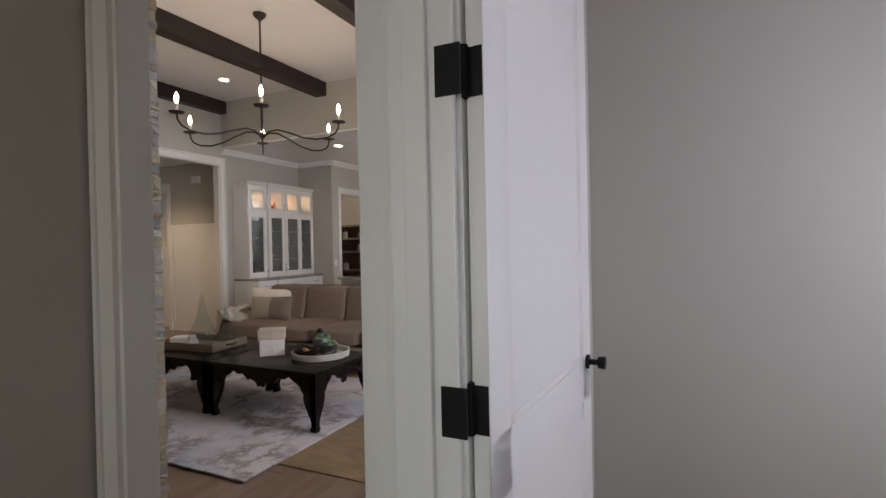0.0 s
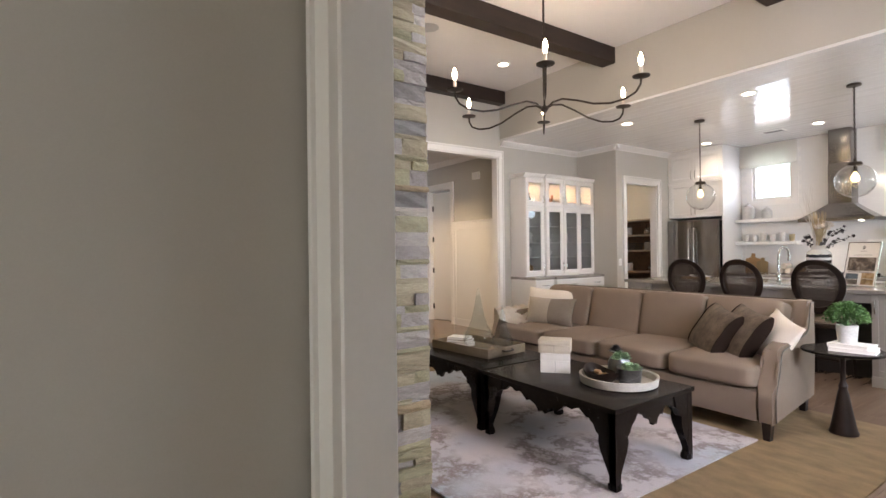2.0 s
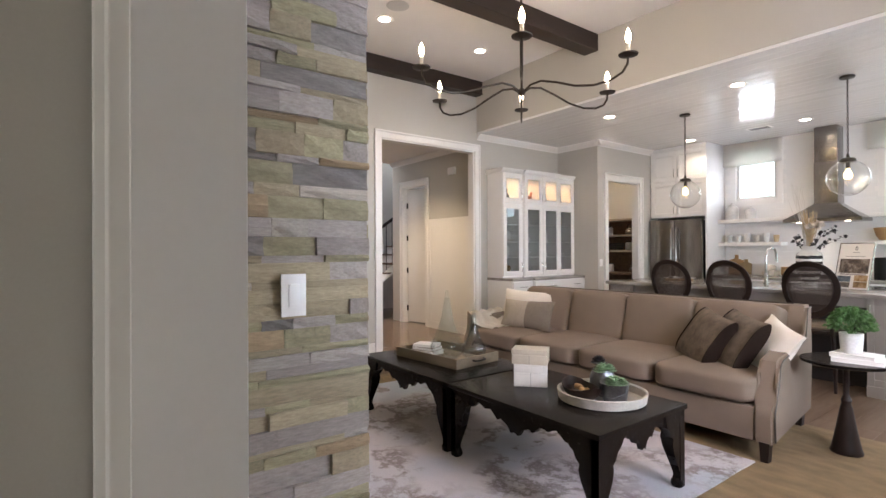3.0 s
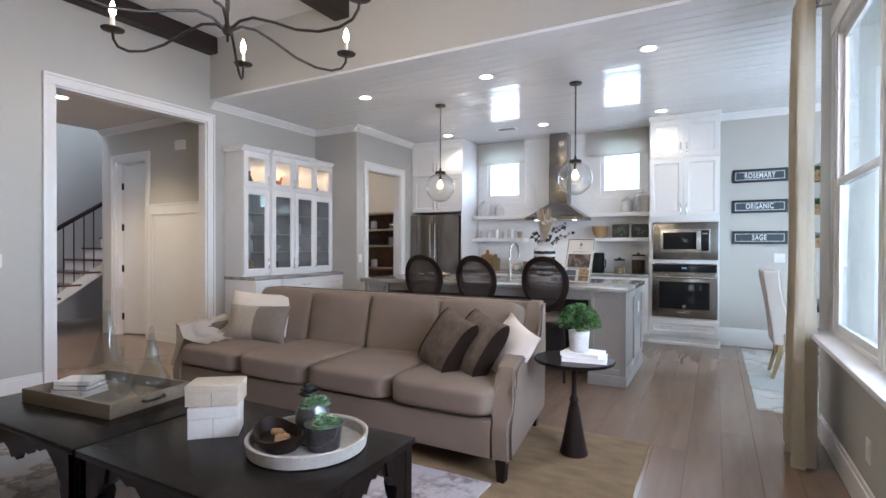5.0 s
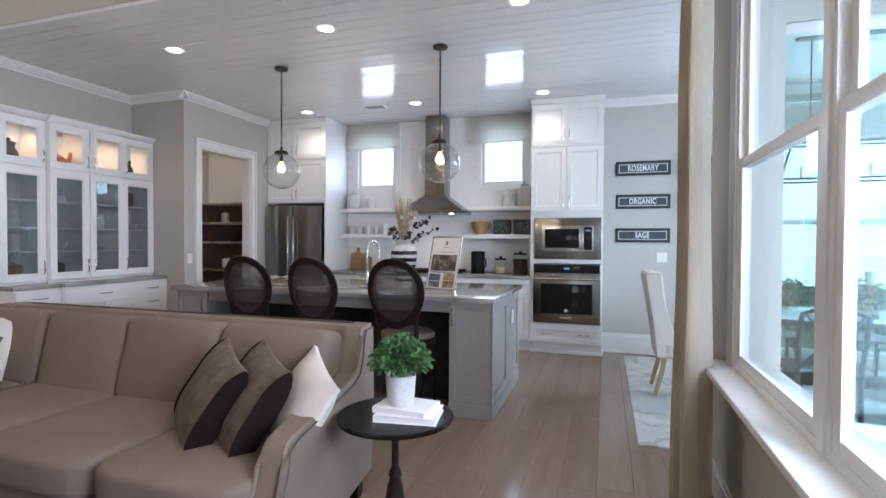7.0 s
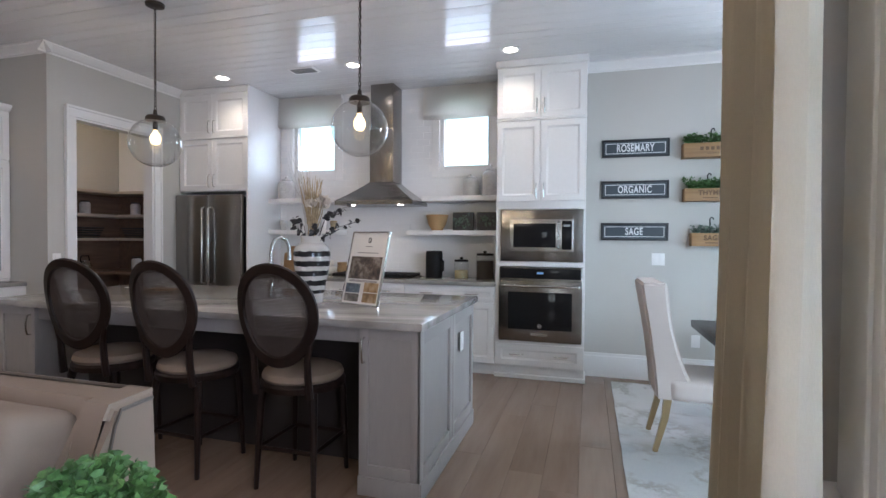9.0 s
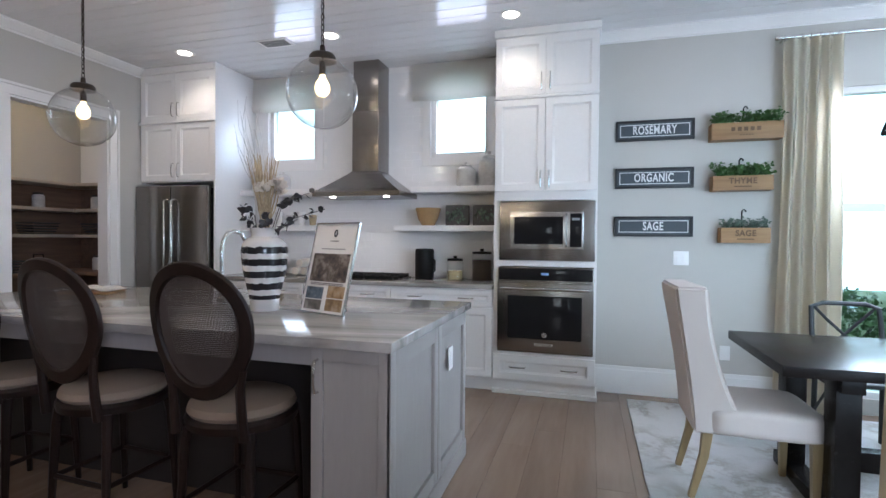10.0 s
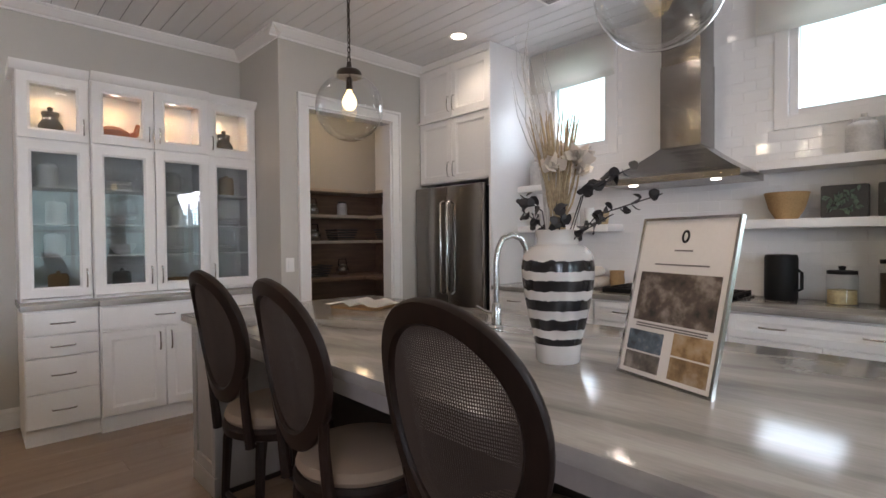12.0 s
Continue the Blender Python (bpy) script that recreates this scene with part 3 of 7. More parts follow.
# patio side door standing open, with its hinges
door = tagged(new("door_1"), "white panelled door standing open on black hinges", "", "", "structure")
door.matrix_world = pose(-0.066, 0.915, 0.012, rz=86.5)
bm = bmesh.new()
box(bm, 0, 0.90, -0.0345, 0.0, 0, 2.40, 0.002)
for z0, z1 in ((0, 0.2), (0.86, 1.0), (2.27, 2.4)):
    box(bm, 0, 0.90, -0.038, -0.033, z0, z1, 0.002)
for x0, x1 in ((0, 0.115), (0.785, 0.90)):
    box(bm, x0, x1, -0.038, -0.033, 0, 2.40, 0.002)
for z0, z1 in ((0.2, 0.86), (1.0, 2.27)):
    for a, b, c, d in ((0.115, 0.785, z0, z0 + 0.02), (0.115, 0.785, z1 - 0.02, z1), (0.115, 0.135, z0, z1), (0.765, 0.785, z0, z1)):
        box(bm, a, b, -0.0362, -0.033, c, d, 0.001)
part("door_leaf", bm, M["trim"], door)
for z in (0.30, 1.065, 1.745, 2.2):
    bm = bmesh.new()
    box(bm, -0.0035, -0.0005, -0.036, -0.002, z - 0.05, z + 0.05, 0.001)
    tube(bm, [(-0.005, 0.004, z - 0.052), (-0.005, 0.004, z + 0.055)], 0.010, 10)
    part("hinge", bm, M["black"], door, "square black hinge plate")
bm = bmesh.new()
for s in (-1, 1):
    y0 = -0.038 if s < 0 else 0.0
    tube(bm, [(0.84, y0, 0.985), (0.84, y0 + s * 0.008, 0.985)], 0.024, 20)
    tube(bm, [(0.84, y0, 0.985), (0.84, y0 + s * 0.035, 0.985), (0.84, y0 + s * 0.04, 0.985), (0.84, y0 + s * 0.062, 0.985)], [0.010, 0.010, 0.020, 0.022], 16)
part("door_handle", bm, M["black"], door, "round black door knob")
for z in (0.312, 1.077, 1.757, 2.212):
    bm = bmesh.new()
    box(bm, -0.120, -0.064, 0.8775, 0.8815, z - 0.051, z + 0.051, 0.0015)
    ob = link_mesh("hinge_plate", bm, M["black"])
    tagged(ob, "square black hinge plate on the door jamb", "hinge", "door hinges", "structure")

# hall door ajar
door = tagged(new("door_2"), "white flat hall door standing ajar on black hinges", "", "", "structure")
door.matrix_world = pose(-8.635, 6.05, 0.012, rz=14)
bm = bmesh.new()
box(bm, 0, 0.68, 0, 0.036, 0, 2.45, 0.003)
part("door_leaf", bm, M["trim"], door)
for z in (0.25, 0.95, 1.55, 2.15):
    bm = bmesh.new()
    box(bm, -0.02, 0.02, -0.012, 0.004, z - 0.05, z + 0.05, 0.003)
    part("hinge", bm, M["black"], door, "black hinge")


# ---- living room ----
def rug(name, x0, x1, y0, y1, z1, material, label, wave=0.003, z0=0.0):
    bm = bmesh.new()
    nx, ny = max(8, int((x1 - x0) / 0.08)), max(8, int((y1 - y0) / 0.08))
    grid = [[bm.verts.new((x0 + (x1 - x0) * i / nx + (0.006 * noise.noise((j * 0.4, 3, 1)) if i in (0, nx) else 0), y0 + (y1 - y0) * j / ny + (0.006 * noise.noise((i * 0.4, 7, 1)) if j in (0, ny) else 0),
             z1 + wave * noise.noise((i * 0.5, j * 0.5, 2)))) for j in range(ny + 1)] for i in range(nx + 1)]
    for i in range(nx):
        for j in range(ny):
            bm.faces.new((grid[i][j], grid[i + 1][j], grid[i + 1][j + 1], grid[i][j + 1]))
    edge = [e for e in bm.edges if e.is_boundary]
    ext = bmesh.ops.extrude_edge_only(bm, edges=edge)
    for v in ext["geom"]:
        if isinstance(v, bmesh.types.BMVert):
            v.co.z = z0
    return tagged(link_mesh(name, bm, material, True), label, "rug")


def faded_rug(name, base, tint, mark):
    """Faded pile with broad washed colour and broken dark veins."""
    n = Nodes(name)
    vec = n.coords()
    big, vein, fine = n.noise(vec, 0.9, 3), n.noise(vec, 1.8, 9, 0.7), n.noise(vec, 190, 2)
    col = n.ramp(big, [(0.46, base), (0.64, tint)])
    band = n.ramp(vein, [(0.44, (0, 0, 0)), (0.487, (1, 1, 1)), (0.50, (1, 1, 1)), (0.545, (0, 0, 0))])
    gate = n.ramp(n.noise(vec, 2.0, 2), [(0.38, (0, 0, 0)), (0.55, (0.9, 0.9, 0.9))])
    col = n.mix(n.mix(1.0, band, gate, "MULTIPLY"), col, mark)
    col = n.mix(0.2, col, n.ramp(fine, [(0.3, shade(base, 0.5)), (0.7, shade(base, 1.2))]))
    n.link(col, n.bsdf.inputs["Base Color"])
    n.bsdf.inputs["Roughness"].default_value = 0.95
    n.bump(fine, 0.5, 0.004)
    return n.mat


M["rug"] = faded_rug("faded_ivory_rug", (0.56, 0.51, 0.52), (0.34, 0.41, 0.50), (0.15, 0.115, 0.10))
M["dining_rug"] = faded_rug("faded_grey_rug", (0.55, 0.55, 0.53), (0.40, 0.42, 0.42), (0.28, 0.26, 0.22))
rug("jute_rug", -5.4, -1.37, 2.45, 5.40, 0.010, M["jute"], "large golden woven jute rug on the oak floor")
rug("area_rug", -5.05, -2.06, 2.16, 4.36, 0.022, M["rug"], "faded ivory and blue rug laid over the jute rug", z0=0.012)


def wave_edge(a0, a1, z, n=28):
    """A carved apron's lower edge: shallow arches and a drop in the middle."""
    out = []
    for i in range(n + 1):
        u = i / n
        k = abs(2 * u - 1)
        dip = 0.055 * (1 if k < 0.10 else 0.55 if k < 0.26 else 0.15 if k < 0.42 else 0.0) + 0.012 * math.sin(k * 22)
        out.append((a0 + (a1 - a0) * u, z - dip + 0.03 * (k > 0.42) * math.sin((k - 0.42) / 0.58 * math.pi)))
    return out


def coffee_table(m, w, d, h):
    t = thing("coffee_table", m, "black-stained carved wooden coffee table on the rug", "table", "coffee tables")
    bm = bmesh.new()
    box(bm, -w / 2, w / 2, -d / 2, d / 2, h - 0.028, h, 0.004)
    part("tabletop", bm, M["table"], t)
    leg = [(0.0, 0.0), (0.052, 0.0), (0.056, 0.03), (0.040, 0.045), (0.044, 0.075), (0.075, 0.14), (0.105, 0.20), (0.118, 0.25), (0.112, 0.28), (0.135, 0.30), (0.150, 0.335), (0.175, 0.35), (0.19, h - 0.028), (0.0, h - 0.028)]
    for sx in (-1, 1):
        for sy in (-1, 1):
            bm = bmesh.new()
            cx, cy = sx * (w / 2 - 0.012), sy * (d / 2 - 0.012)
            prism(bm, [(cx - sx * a, b) for a, b in leg], *sorted((cy, cy - sy * 0.045)), "y")
            prism(bm, [(cy - sy * a, b) for a, b in leg], *sorted((cx - sx * 0.002, cx - sx * 0.045)), "x")
            lathe(bm, [(0.030, 0.0), (0.036, 0.015), (0.030, 0.035), (0.024, 0.05)], 12, (cx - sx * 0.028, cy - sy * 0.028, 0))
            part("leg", bm, M["table"], t)
    for s in (-1, 1):
        bm = bmesh.new()
        lo = wave_edge(-w / 2 + 0.19, w / 2 - 0.19, 0.355)
        y = s * (d / 2 - 0.035)
        prism(bm, lo + [(w / 2 - 0.19, h - 0.028), (-w / 2 + 0.19, h - 0.028)], y - 0.014, y + 0.014, "y")
        part("apron", bm, M["table"], t)
        bm = bmesh.new()
        lo = wave_edge(-d / 2 + 0.19, d / 2 - 0.19, 0.355)
        x = s * (w / 2 - 0.035)
        prism(bm, lo + [(d / 2 - 0.19, h - 0.028), (-d / 2 + 0.19, h - 0.028)], x - 0.014, x + 0.014, "x")
        part("apron", bm, M["table"], t)
    return t


TOP = 0.475
first = coffee_table(pose(-2.71, 3.315, 0.022), 1.14, 0.79, TOP - 0.022)
copy_thing(first, pose(-3.87, 3.315, 0.022))


def sofa(x0, x1, y0, y1):
    s = thing("sofa", pose(0, 0, 0), "long greige linen sofa with dark nailhead trim on the rugs", "sofa")
    arm, inner0, inner1 = 0.12, x0 + 0.12, x1 - 0.12

    def flare(bm, sg):
        """The arms open outwards towards the front."""
        for v in bm.verts:
            v.co.x -= sg * 0.13 * (v.co.y - y0) / (y1 - y0)

    bm = bmesh.new()
    box(bm, inner0, inner1, y0 + 0.04, y1 - 0.1, 0.12, 0.335, 0.02)
    part("base", bm, M["linen"], s)
    bm = bmesh.new()
    prism(bm, [(y1 - 0.17, 0.12), (y1 - 0.02, 0.12), (y1, 0.5), (y1 + 0.01, 0.87), (y1 - 0.005, 0.897), (y1 - 0.09, 0.897), (y1 - 0.11, 0.87)], x0 + 0.15, x1 - 0.15, "x")
    part("back_frame", bm, M["linen"], s)
    edge = [(y0 + 0.03, 0.28), (y0 + 0.045, 0.335), (y0 + 0.085, 0.40), (y0 + 0.13, 0.47), (y0 + 0.155, 0.53), (y0 + 0.165, 0.58), (y0 + 0.18, 0.612), (y0 + 0.22, 0.628), (y0 + 0.5, 0.652), (y0 + 0.78, 0.675), (y0 + 0.86, 0.70), (y0 + 0.895, 0.76), (y0 + 0.925, 0.87), (y0 + 0.945, 0.905)]
    side = [(y0 + 0.04, 0.12)] + edge + [(y1 + 0.012, 0.905), (y1 + 0.01, 0.5), (y1 - 0.02, 0.12)]
    for a, b, out in ((x0, x0 + arm, x0), (x1 - arm, x1, x1)):
        bm = bmesh.new()
        prism(bm, side, a, b, "x")
        bmesh.ops.bevel(bm, geom=[e for e in bm.edges if abs(e.verts[0].co.x - e.verts[1].co.x) < 1e-5], offset=0.018, segments=3, affect="EDGES")
        flare(bm, 1 if out == x1 else -1)
        ob = part("arm", bm, M["linen"], s)
        bm = bmesh.new()
        sg = 1 if out == x1 else -1
        line = [(y0 + 0.058, 0.14)] + [(p + 0.02, q - 0.018 * (q > 0.6)) for p, q in edge] + [(y1 - 0.01, 0.886)]
        tube(bm, [(out + sg * 0.002, p, q) for p, q in line], 0.0055, 6)
        flare(bm, sg)
        part("nailhead_trim", bm, M["piping"], ob, "dark metal nailhead trim")
    n = 4
    w = (inner1 - inner0) / n
    for i in range(n):
        bm = bmesh.new()
        cushion(bm, (w - 0.004, 0.80, 0.17), (inner0 + w * (i + 0.5), y0 + 0.40, 0.425), 7.5, 12, 0.16)
        part("seat_cushion", bm, M["linen"], s)
        bm = bmesh.new()
        wb = w - 0.052
        m = pose((x0 + x1) / 2 + wb * (i - 1.5), y1 - 0.27 + 0.01 * (i % 2), 0.672, -13)
        cushion(bm, (wb - 0.004, 0.22, 0.47), n=9, cuts=12, m=m)
        for v in bm.verts:
            v.co.y -= 0.02 * math.sin((v.co.x - inner0) / w * math.pi) ** 2
            v.co.z += 0.008 * noise.noise((v.co.x * 5, v.co.z * 5, i))
        part("back_cushion", bm, M["linen"], s)
    for sg in (-1, 1):
        for y in (y0 + 0.06, y1 - 0.1):
            x = (x1 if sg > 0 else x0) - sg * (0.06 if y < y0 + 0.5 else 0.18)
            bm = bmesh.new()
            prism(bm, [(-0.02, 0.0), (0.02, 0.0), (0.03, 0.13), (-0.03, 0.13)], -0.026, 0.026, "y")
            bmesh.ops.translate(bm, verts=bm.verts[:], vec=(x, y, 0.0))
            part("leg", bm, M["dark_wood"], s, "tapered dark wooden leg")
    bm = bmesh.new()
    tube(bm, [(x0 + 0.15, y1 + 0.006, 0.899), ((x0 + x1) / 2, y1 + 0.006, 0.899), (x1 - 0.15, y1 + 0.006, 0.899)], 0.007, 6)
    part("back_piping", bm, M["piping"], s, "dark nailhead trim along the back")
    return s


sofa(-4.94, -1.965, 4.37, 5.455)


def scatter(m, w, h, d, material, label, edge=None):
    p = thing("throw_pillow", m, label, "pillow")
    bm = bmesh.new()
    pillow(bm, w, h, d, Matrix(), 0.62 if edge else 0.0)
    part("cover", bm, material, p)
    if edge:
        for sgn in (1, -1):
            bm = bmesh.new()
            rows_ = []
            for k in range(21):
                u = (k / 10 - 1) * 0.985
                half = 0.62 * (1 - u ** 4) * d / 2 + 0.006
                out = sgn * (w / 2 * (1 - 0.07 * (1 - u * u)) + 0.010)
                rows_.append([bm.verts.new((out - sgn * 0.003 * abs(q), q * half, u * h / 2)) for q in (-1, -0.4, 0.4, 1)])
            for a, b in zip(rows_, rows_[1:]):
                for q in range(3):
                    bm.faces.new((a[q], a[q + 1], b[q + 1], b[q]))
            bmesh.ops.recalc_face_normals(bm, faces=bm.faces[:])
            bmesh.ops.solidify(bm, geom=bm.faces[:], thickness=0.006)
            part("side_panel", bm, edge, p, "dark brown side panel")
    return p


scatter(pose(-2.17, 4.90, 0.63, -30, 12, -46), 0.44, 0.40, 0.17, M["cream"], "cream linen throw pillow leaning on the sofa arm")
scatter(pose(-2.36, 4.80, 0.665, -31, 7, -40), 0.44, 0.43, 0.15, M["brown"], "woven brown throw pillow with dark velvet edges", M["espresso"])
scatter(pose(-2.565, 4.79, 0.665, -32, 8, -40), 0.44, 0.42, 0.15, M["brown"], "woven brown throw pillow with dark velvet edges", M["espresso"])
scatter(pose(-4.56, 4.98, 0.69, -24, 3, 18), 0.60, 0.41, 0.17, M["cream"], "cream linen throw pillow against the sofa back")
n = Nodes("grey_brown_patch_cloth")
sep, step = n.node("ShaderNodeSeparateXYZ"), n.node("ShaderNodeMath")
step.operation, step.inputs[1].default_value = "GREATER_THAN", 0.01
weave = n.noise(n.coords((1, 1, 3)), 90, 3)
n.link(n.node("ShaderNodeTexCoord").outputs["Object"], sep.inputs[0])
n.link(sep.outputs["X"], step.inputs[0])
pale, dusk = (n.ramp(weave, [(0.3, shade(c, 0.75)), (0.7, shade(c, 1.2))]) for c in ((0.36, 0.31, 0.245), (0.19, 0.155, 0.12)))
n.link(n.mix(step.outputs[0], pale, dusk), n.bsdf.inputs["Base Color"])
n.bsdf.inputs["Roughness"].default_value = 0.9
n.bump(weave, 0.4)
M["patch"] = n.mat
scatter(pose(-4.39, 4.80, 0.655, -22, 0, 12), 0.60, 0.31, 0.13, M["patch"], "grey-brown patchwork lumbar pillow on the sofa")
# throw draped over the far arm
t = thing("throw_blanket", pose(0, 0, 0), "cream knitted throw draped over the sofa arm", "blanket")
bm = bmesh.new()
pth = [(-4.985, 0.30), (-4.955, 0.5), (-4.95, 0.62), (-4.90, 0.668), (-4.82, 0.655), (-4.76, 0.56), (-4.68, 0.535), (-4.55, 0.53)]
rows_ = []
for j in range(15):
    y = 4.42 + 0.034 * j
    lift = 0.10 * max(0, (y - 4.6)) * 0.5
    rows_.append([bm.verts.new((px_ + 0.012 * math.sin(j * 1.3 + i), y + 0.03 * math.sin(i * 1.1), pz + lift + 0.01 * math.sin(j * 1.9 + i * 0.7))) for i, (px_, pz) in enumerate(pth)])
for a, b in zip(rows_, rows_[1:]):
    for i in range(len(pth) - 1):
        bm.faces.new((a[i], b[i], b[i + 1], a[i + 1]))
bmesh.ops.solidify(bm, geom=bm.faces[:], thickness=0.014)
part("cloth", bm, M["cream"], t)

# side table with books and a potted plant
t = thing("side_table", pose(-1.77, 5.0, 0.010), "round black side table with a turned cone base", "table")
bm = bmesh.new()
lathe(bm, [(0.0, 0.572), (0.228, 0.572), (0.246, 0.578), (0.248, 0.590), (0.242, 0.596), (0.0, 0.596)], 48, cap=False)
part("tabletop", bm, M["table"], t)
bm = bmesh.new()
lathe(bm, [(0.086, 0), (0.088, 0.012), (0.080, 0.03), (0.055, 0.16), (0.033, 0.29), (0.024, 0.32), (0.030, 0.335), (0.024, 0.35), (0.016, 0.37), (0.016, 0.52), (0.022, 0.54), (0.06, 0.572)], 28)
part("pedestal", bm, M["dark_wood"], t)


def book(m, w, d, h, cover, label, group=""):
    b = thing("book", m, label, "book", group)
    bm = bmesh.new()
    box(bm, -w / 2, w / 2, -d / 2, d / 2, 0, 0.004, 0.001)
    box(bm, -w / 2, w / 2, -d / 2, d / 2, h - 0.004, h, 0.001)
    box(bm, -w / 2, -w / 2 + 0.004, -d / 2, d / 2, 0, h, 0.001)
    part("cover", bm, cover, b)
    bm = bmesh.new()
    box(bm, -w / 2 + 0.004, w / 2 - 0.004, -d / 2 + 0.004, d / 2 - 0.004, 0.004, h - 0.004)
    part("page_block", bm, M["paper"], b)
    return b


book(pose(-1.70, 4.985, 0.606, rz=8), 0.26, 0.19, 0.028, M["paper"], "white cloth-bound book on the side table", "stacked books")
book(pose(-1.71, 4.985, 0.634, rz=-4), 0.235, 0.175, 0.026, M["paper"], "white cloth-bound book on another book", "stacked books")


def leaves(bm, count, where, size, rng, droop=0.3):
    """Small folded leaves at the places that where() gives."""
    for _ in range(count):
        p, d = where(rng)
        d = Vector(d).normalized()
        s = size * rng.uniform(0.6, 1.3)
        side = d.cross(Vector((rng.uniform(-1, 1), rng.uniform(-1, 1), rng.uniform(-0.3, 1)))).normalized() * s * 0.35
        p = Vector(p)
        mid, tip = p + d * s * 0.55, p + d * s - Vector((0, 0, droop * s))
        a, b, c, e = bm.verts.new(p), bm.verts.new(mid + side), bm.verts.new(tip), bm.verts.new(mid - side)
        f = bm.verts.new(mid + d.cross(side).normalized() * s * 0.08)
        bm.faces.new((a, b, f))
        bm.faces.new((b, c, f))
        bm.faces.new((c, e, f))
        bm.faces.new((e, a, f))


rng = random.Random(5)
t = thing("potted_plant", pose(-1.735, 4.975, 0.660), "bushy green plant in a pale grey ceramic pot", "plant")
bm = bmesh.new()
lathe(bm, [(0.048, 0), (0.055, 0.004), (0.064, 0.125), (0.060, 0.128), (0.055, 0.11), (0.0, 0.11)], 28, cap=False)
part("pot", bm, M["pot"], t)
bm = bmesh.new()


def fern(r):
    a, e, k = r.uniform(0, 6.28), r.uniform(0.1, 1.5), r.uniform(0.35, 1.0) ** 0.6
    d = Vector((math.cos(a) * math.cos(e), math.sin(a) * math.cos(e), math.sin(e)))
    return Vector((0, 0, 0.14)) + Vector((d.x * 0.125, d.y * 0.125, d.z * 0.145)) * k, d + Vector((r.uniform(-.6, .6), r.uniform(-.6, .6), r.uniform(-.4, .6)))


for k in range(40):
    p, d = fern(rng)
    tube(bm, [(0, 0, 0.10), (p.x * 0.4, p.y * 0.4, 0.10 + (p.z - 0.1) * 0.6), p], 0.0016, 4)
leaves(bm, 1500, fern, 0.026, rng)
part("foliage", bm, M["leaf"], t)


def chandelier(m):
    c = thing("chandelier", m, "dark iron six-arm chandelier with lit candle bulbs", "chandelier")
    bm = bmesh.new()
    lathe(bm, [(0.0, -0.07), (0.006, -0.065), (0.007, -0.02), (0.022, -0.022), (0.032, 0.0), (0.022, 0.026), (0.010, 0.035), (0.008, 0.10), (0.013, 0.12), (0.013, 0.40), (0.006, 0.43), (0.004, 0.47)], 16, cap=False)
    part("stem", bm, M["bronze"], c)
    bm = bmesh.new()
    tube(bm, [(0, 0, 0.46), (0, 0, 1.20)], 0.005, 6)
    for k in range(24):
        z = 0.47 + k * 0.03
        ring = [(0.011 * math.cos(a), 0, z + 0.018 * math.sin(a)) if k % 2 else (0, 0.011 * math.cos(a), z + 0.018 * math.sin(a)) for a in [j * math.pi / 4 for j in range(8)]]
        tube(bm, ring, 0.003, 5, True)
    part("chain", bm, M["bronze"], c)
    bm = bmesh.new()
    lathe(bm, [(0.008, 1.16), (0.05, 1.20), (0.065, 1.225), (0.065, 1.235)], 24)
    part("canopy", bm, M["bronze"], c)
    for i in range(6):
        a = radians(-45.5 + 60 * i)
        ca, sa = math.cos(a), math.sin(a)
        at = lambda r, z: (r * ca, r * sa, z)
        bm = bmesh.new()
        prof = [(0.02, 0.005), (0.08, 0.045), (0.17, 0.055), (0.30, 0.015), (0.44, -0.04), (0.58, -0.065), (0.70, -0.055), (0.78, -0.02), (0.815, 0.03), (0.82, 0.08)]
        tube(bm, [at(*p) for p in prof], 0.0085, 8)
        arm = part("arm", bm, M["bronze"], c)
        bm = bmesh.new()
        lathe(bm, [(0.0, 0.075), (0.02, 0.078), (0.062, 0.086), (0.066, 0.094), (0.05, 0.092), (0.0, 0.088)], 20, at(0.82, 0), cap=False)
        part("drip_cup", bm, M["bronze"], arm)
        bm = bmesh.new()
        lathe(bm, [(0.014, 0.09), (0.014, 0.165), (0.010, 0.17)], 12, at(0.82, 0))
        part("candle_sleeve", bm, M["cream"], arm, "cream candle sleeve")
        bm = bmesh.new()
        lathe(bm, [(0.008, 0.17), (0.015, 0.19), (0.019, 0.21), (0.015, 0.235), (0.006, 0.26), (0.0, 0.272)], 12, at(0.82, 0), cap=False)
        part("candle_bulb", bm, M["candle_bulb"], arm, "lit candle bulb")
    return c


chandelier(pose(-3.475, 3.80, 2.55))
for i in range(6):
    a = radians(-45.5 + 60 * i)
    lamp("candle_light", "POINT", pose(-3.475 + 0.82 * math.cos(a), 3.80 + 0.82 * math.sin(a), 2.85), 7, WARM, 0.03)


def downlight(x, y, z, watts, group, tint=(1.0, 0.84, 0.66)):
    d = thing("recessed_downlight", pose(x, y, z), "lit recessed ceiling downlight with a white ring", "downlight", group)
    bm = bmesh.new()
    lathe(bm, [(0.060, -0.002), (0.085, -0.006), (0.090, -0.003), (0.090, 0.0)], 28, cap=False)
    part("trim_ring", bm, M["trim"], d)
    bm = bmesh.new()
    lathe(bm, [(0.0, -0.0035), (0.061, -0.0035)], 28, cap=False)
    part("lens", bm, M["can"], d)
    lamp("downlight_beam", "SPOT", look((x, y, z - 0.02), (x, y + 0.001, 0)), watts, tint, 0.05, spot=125)


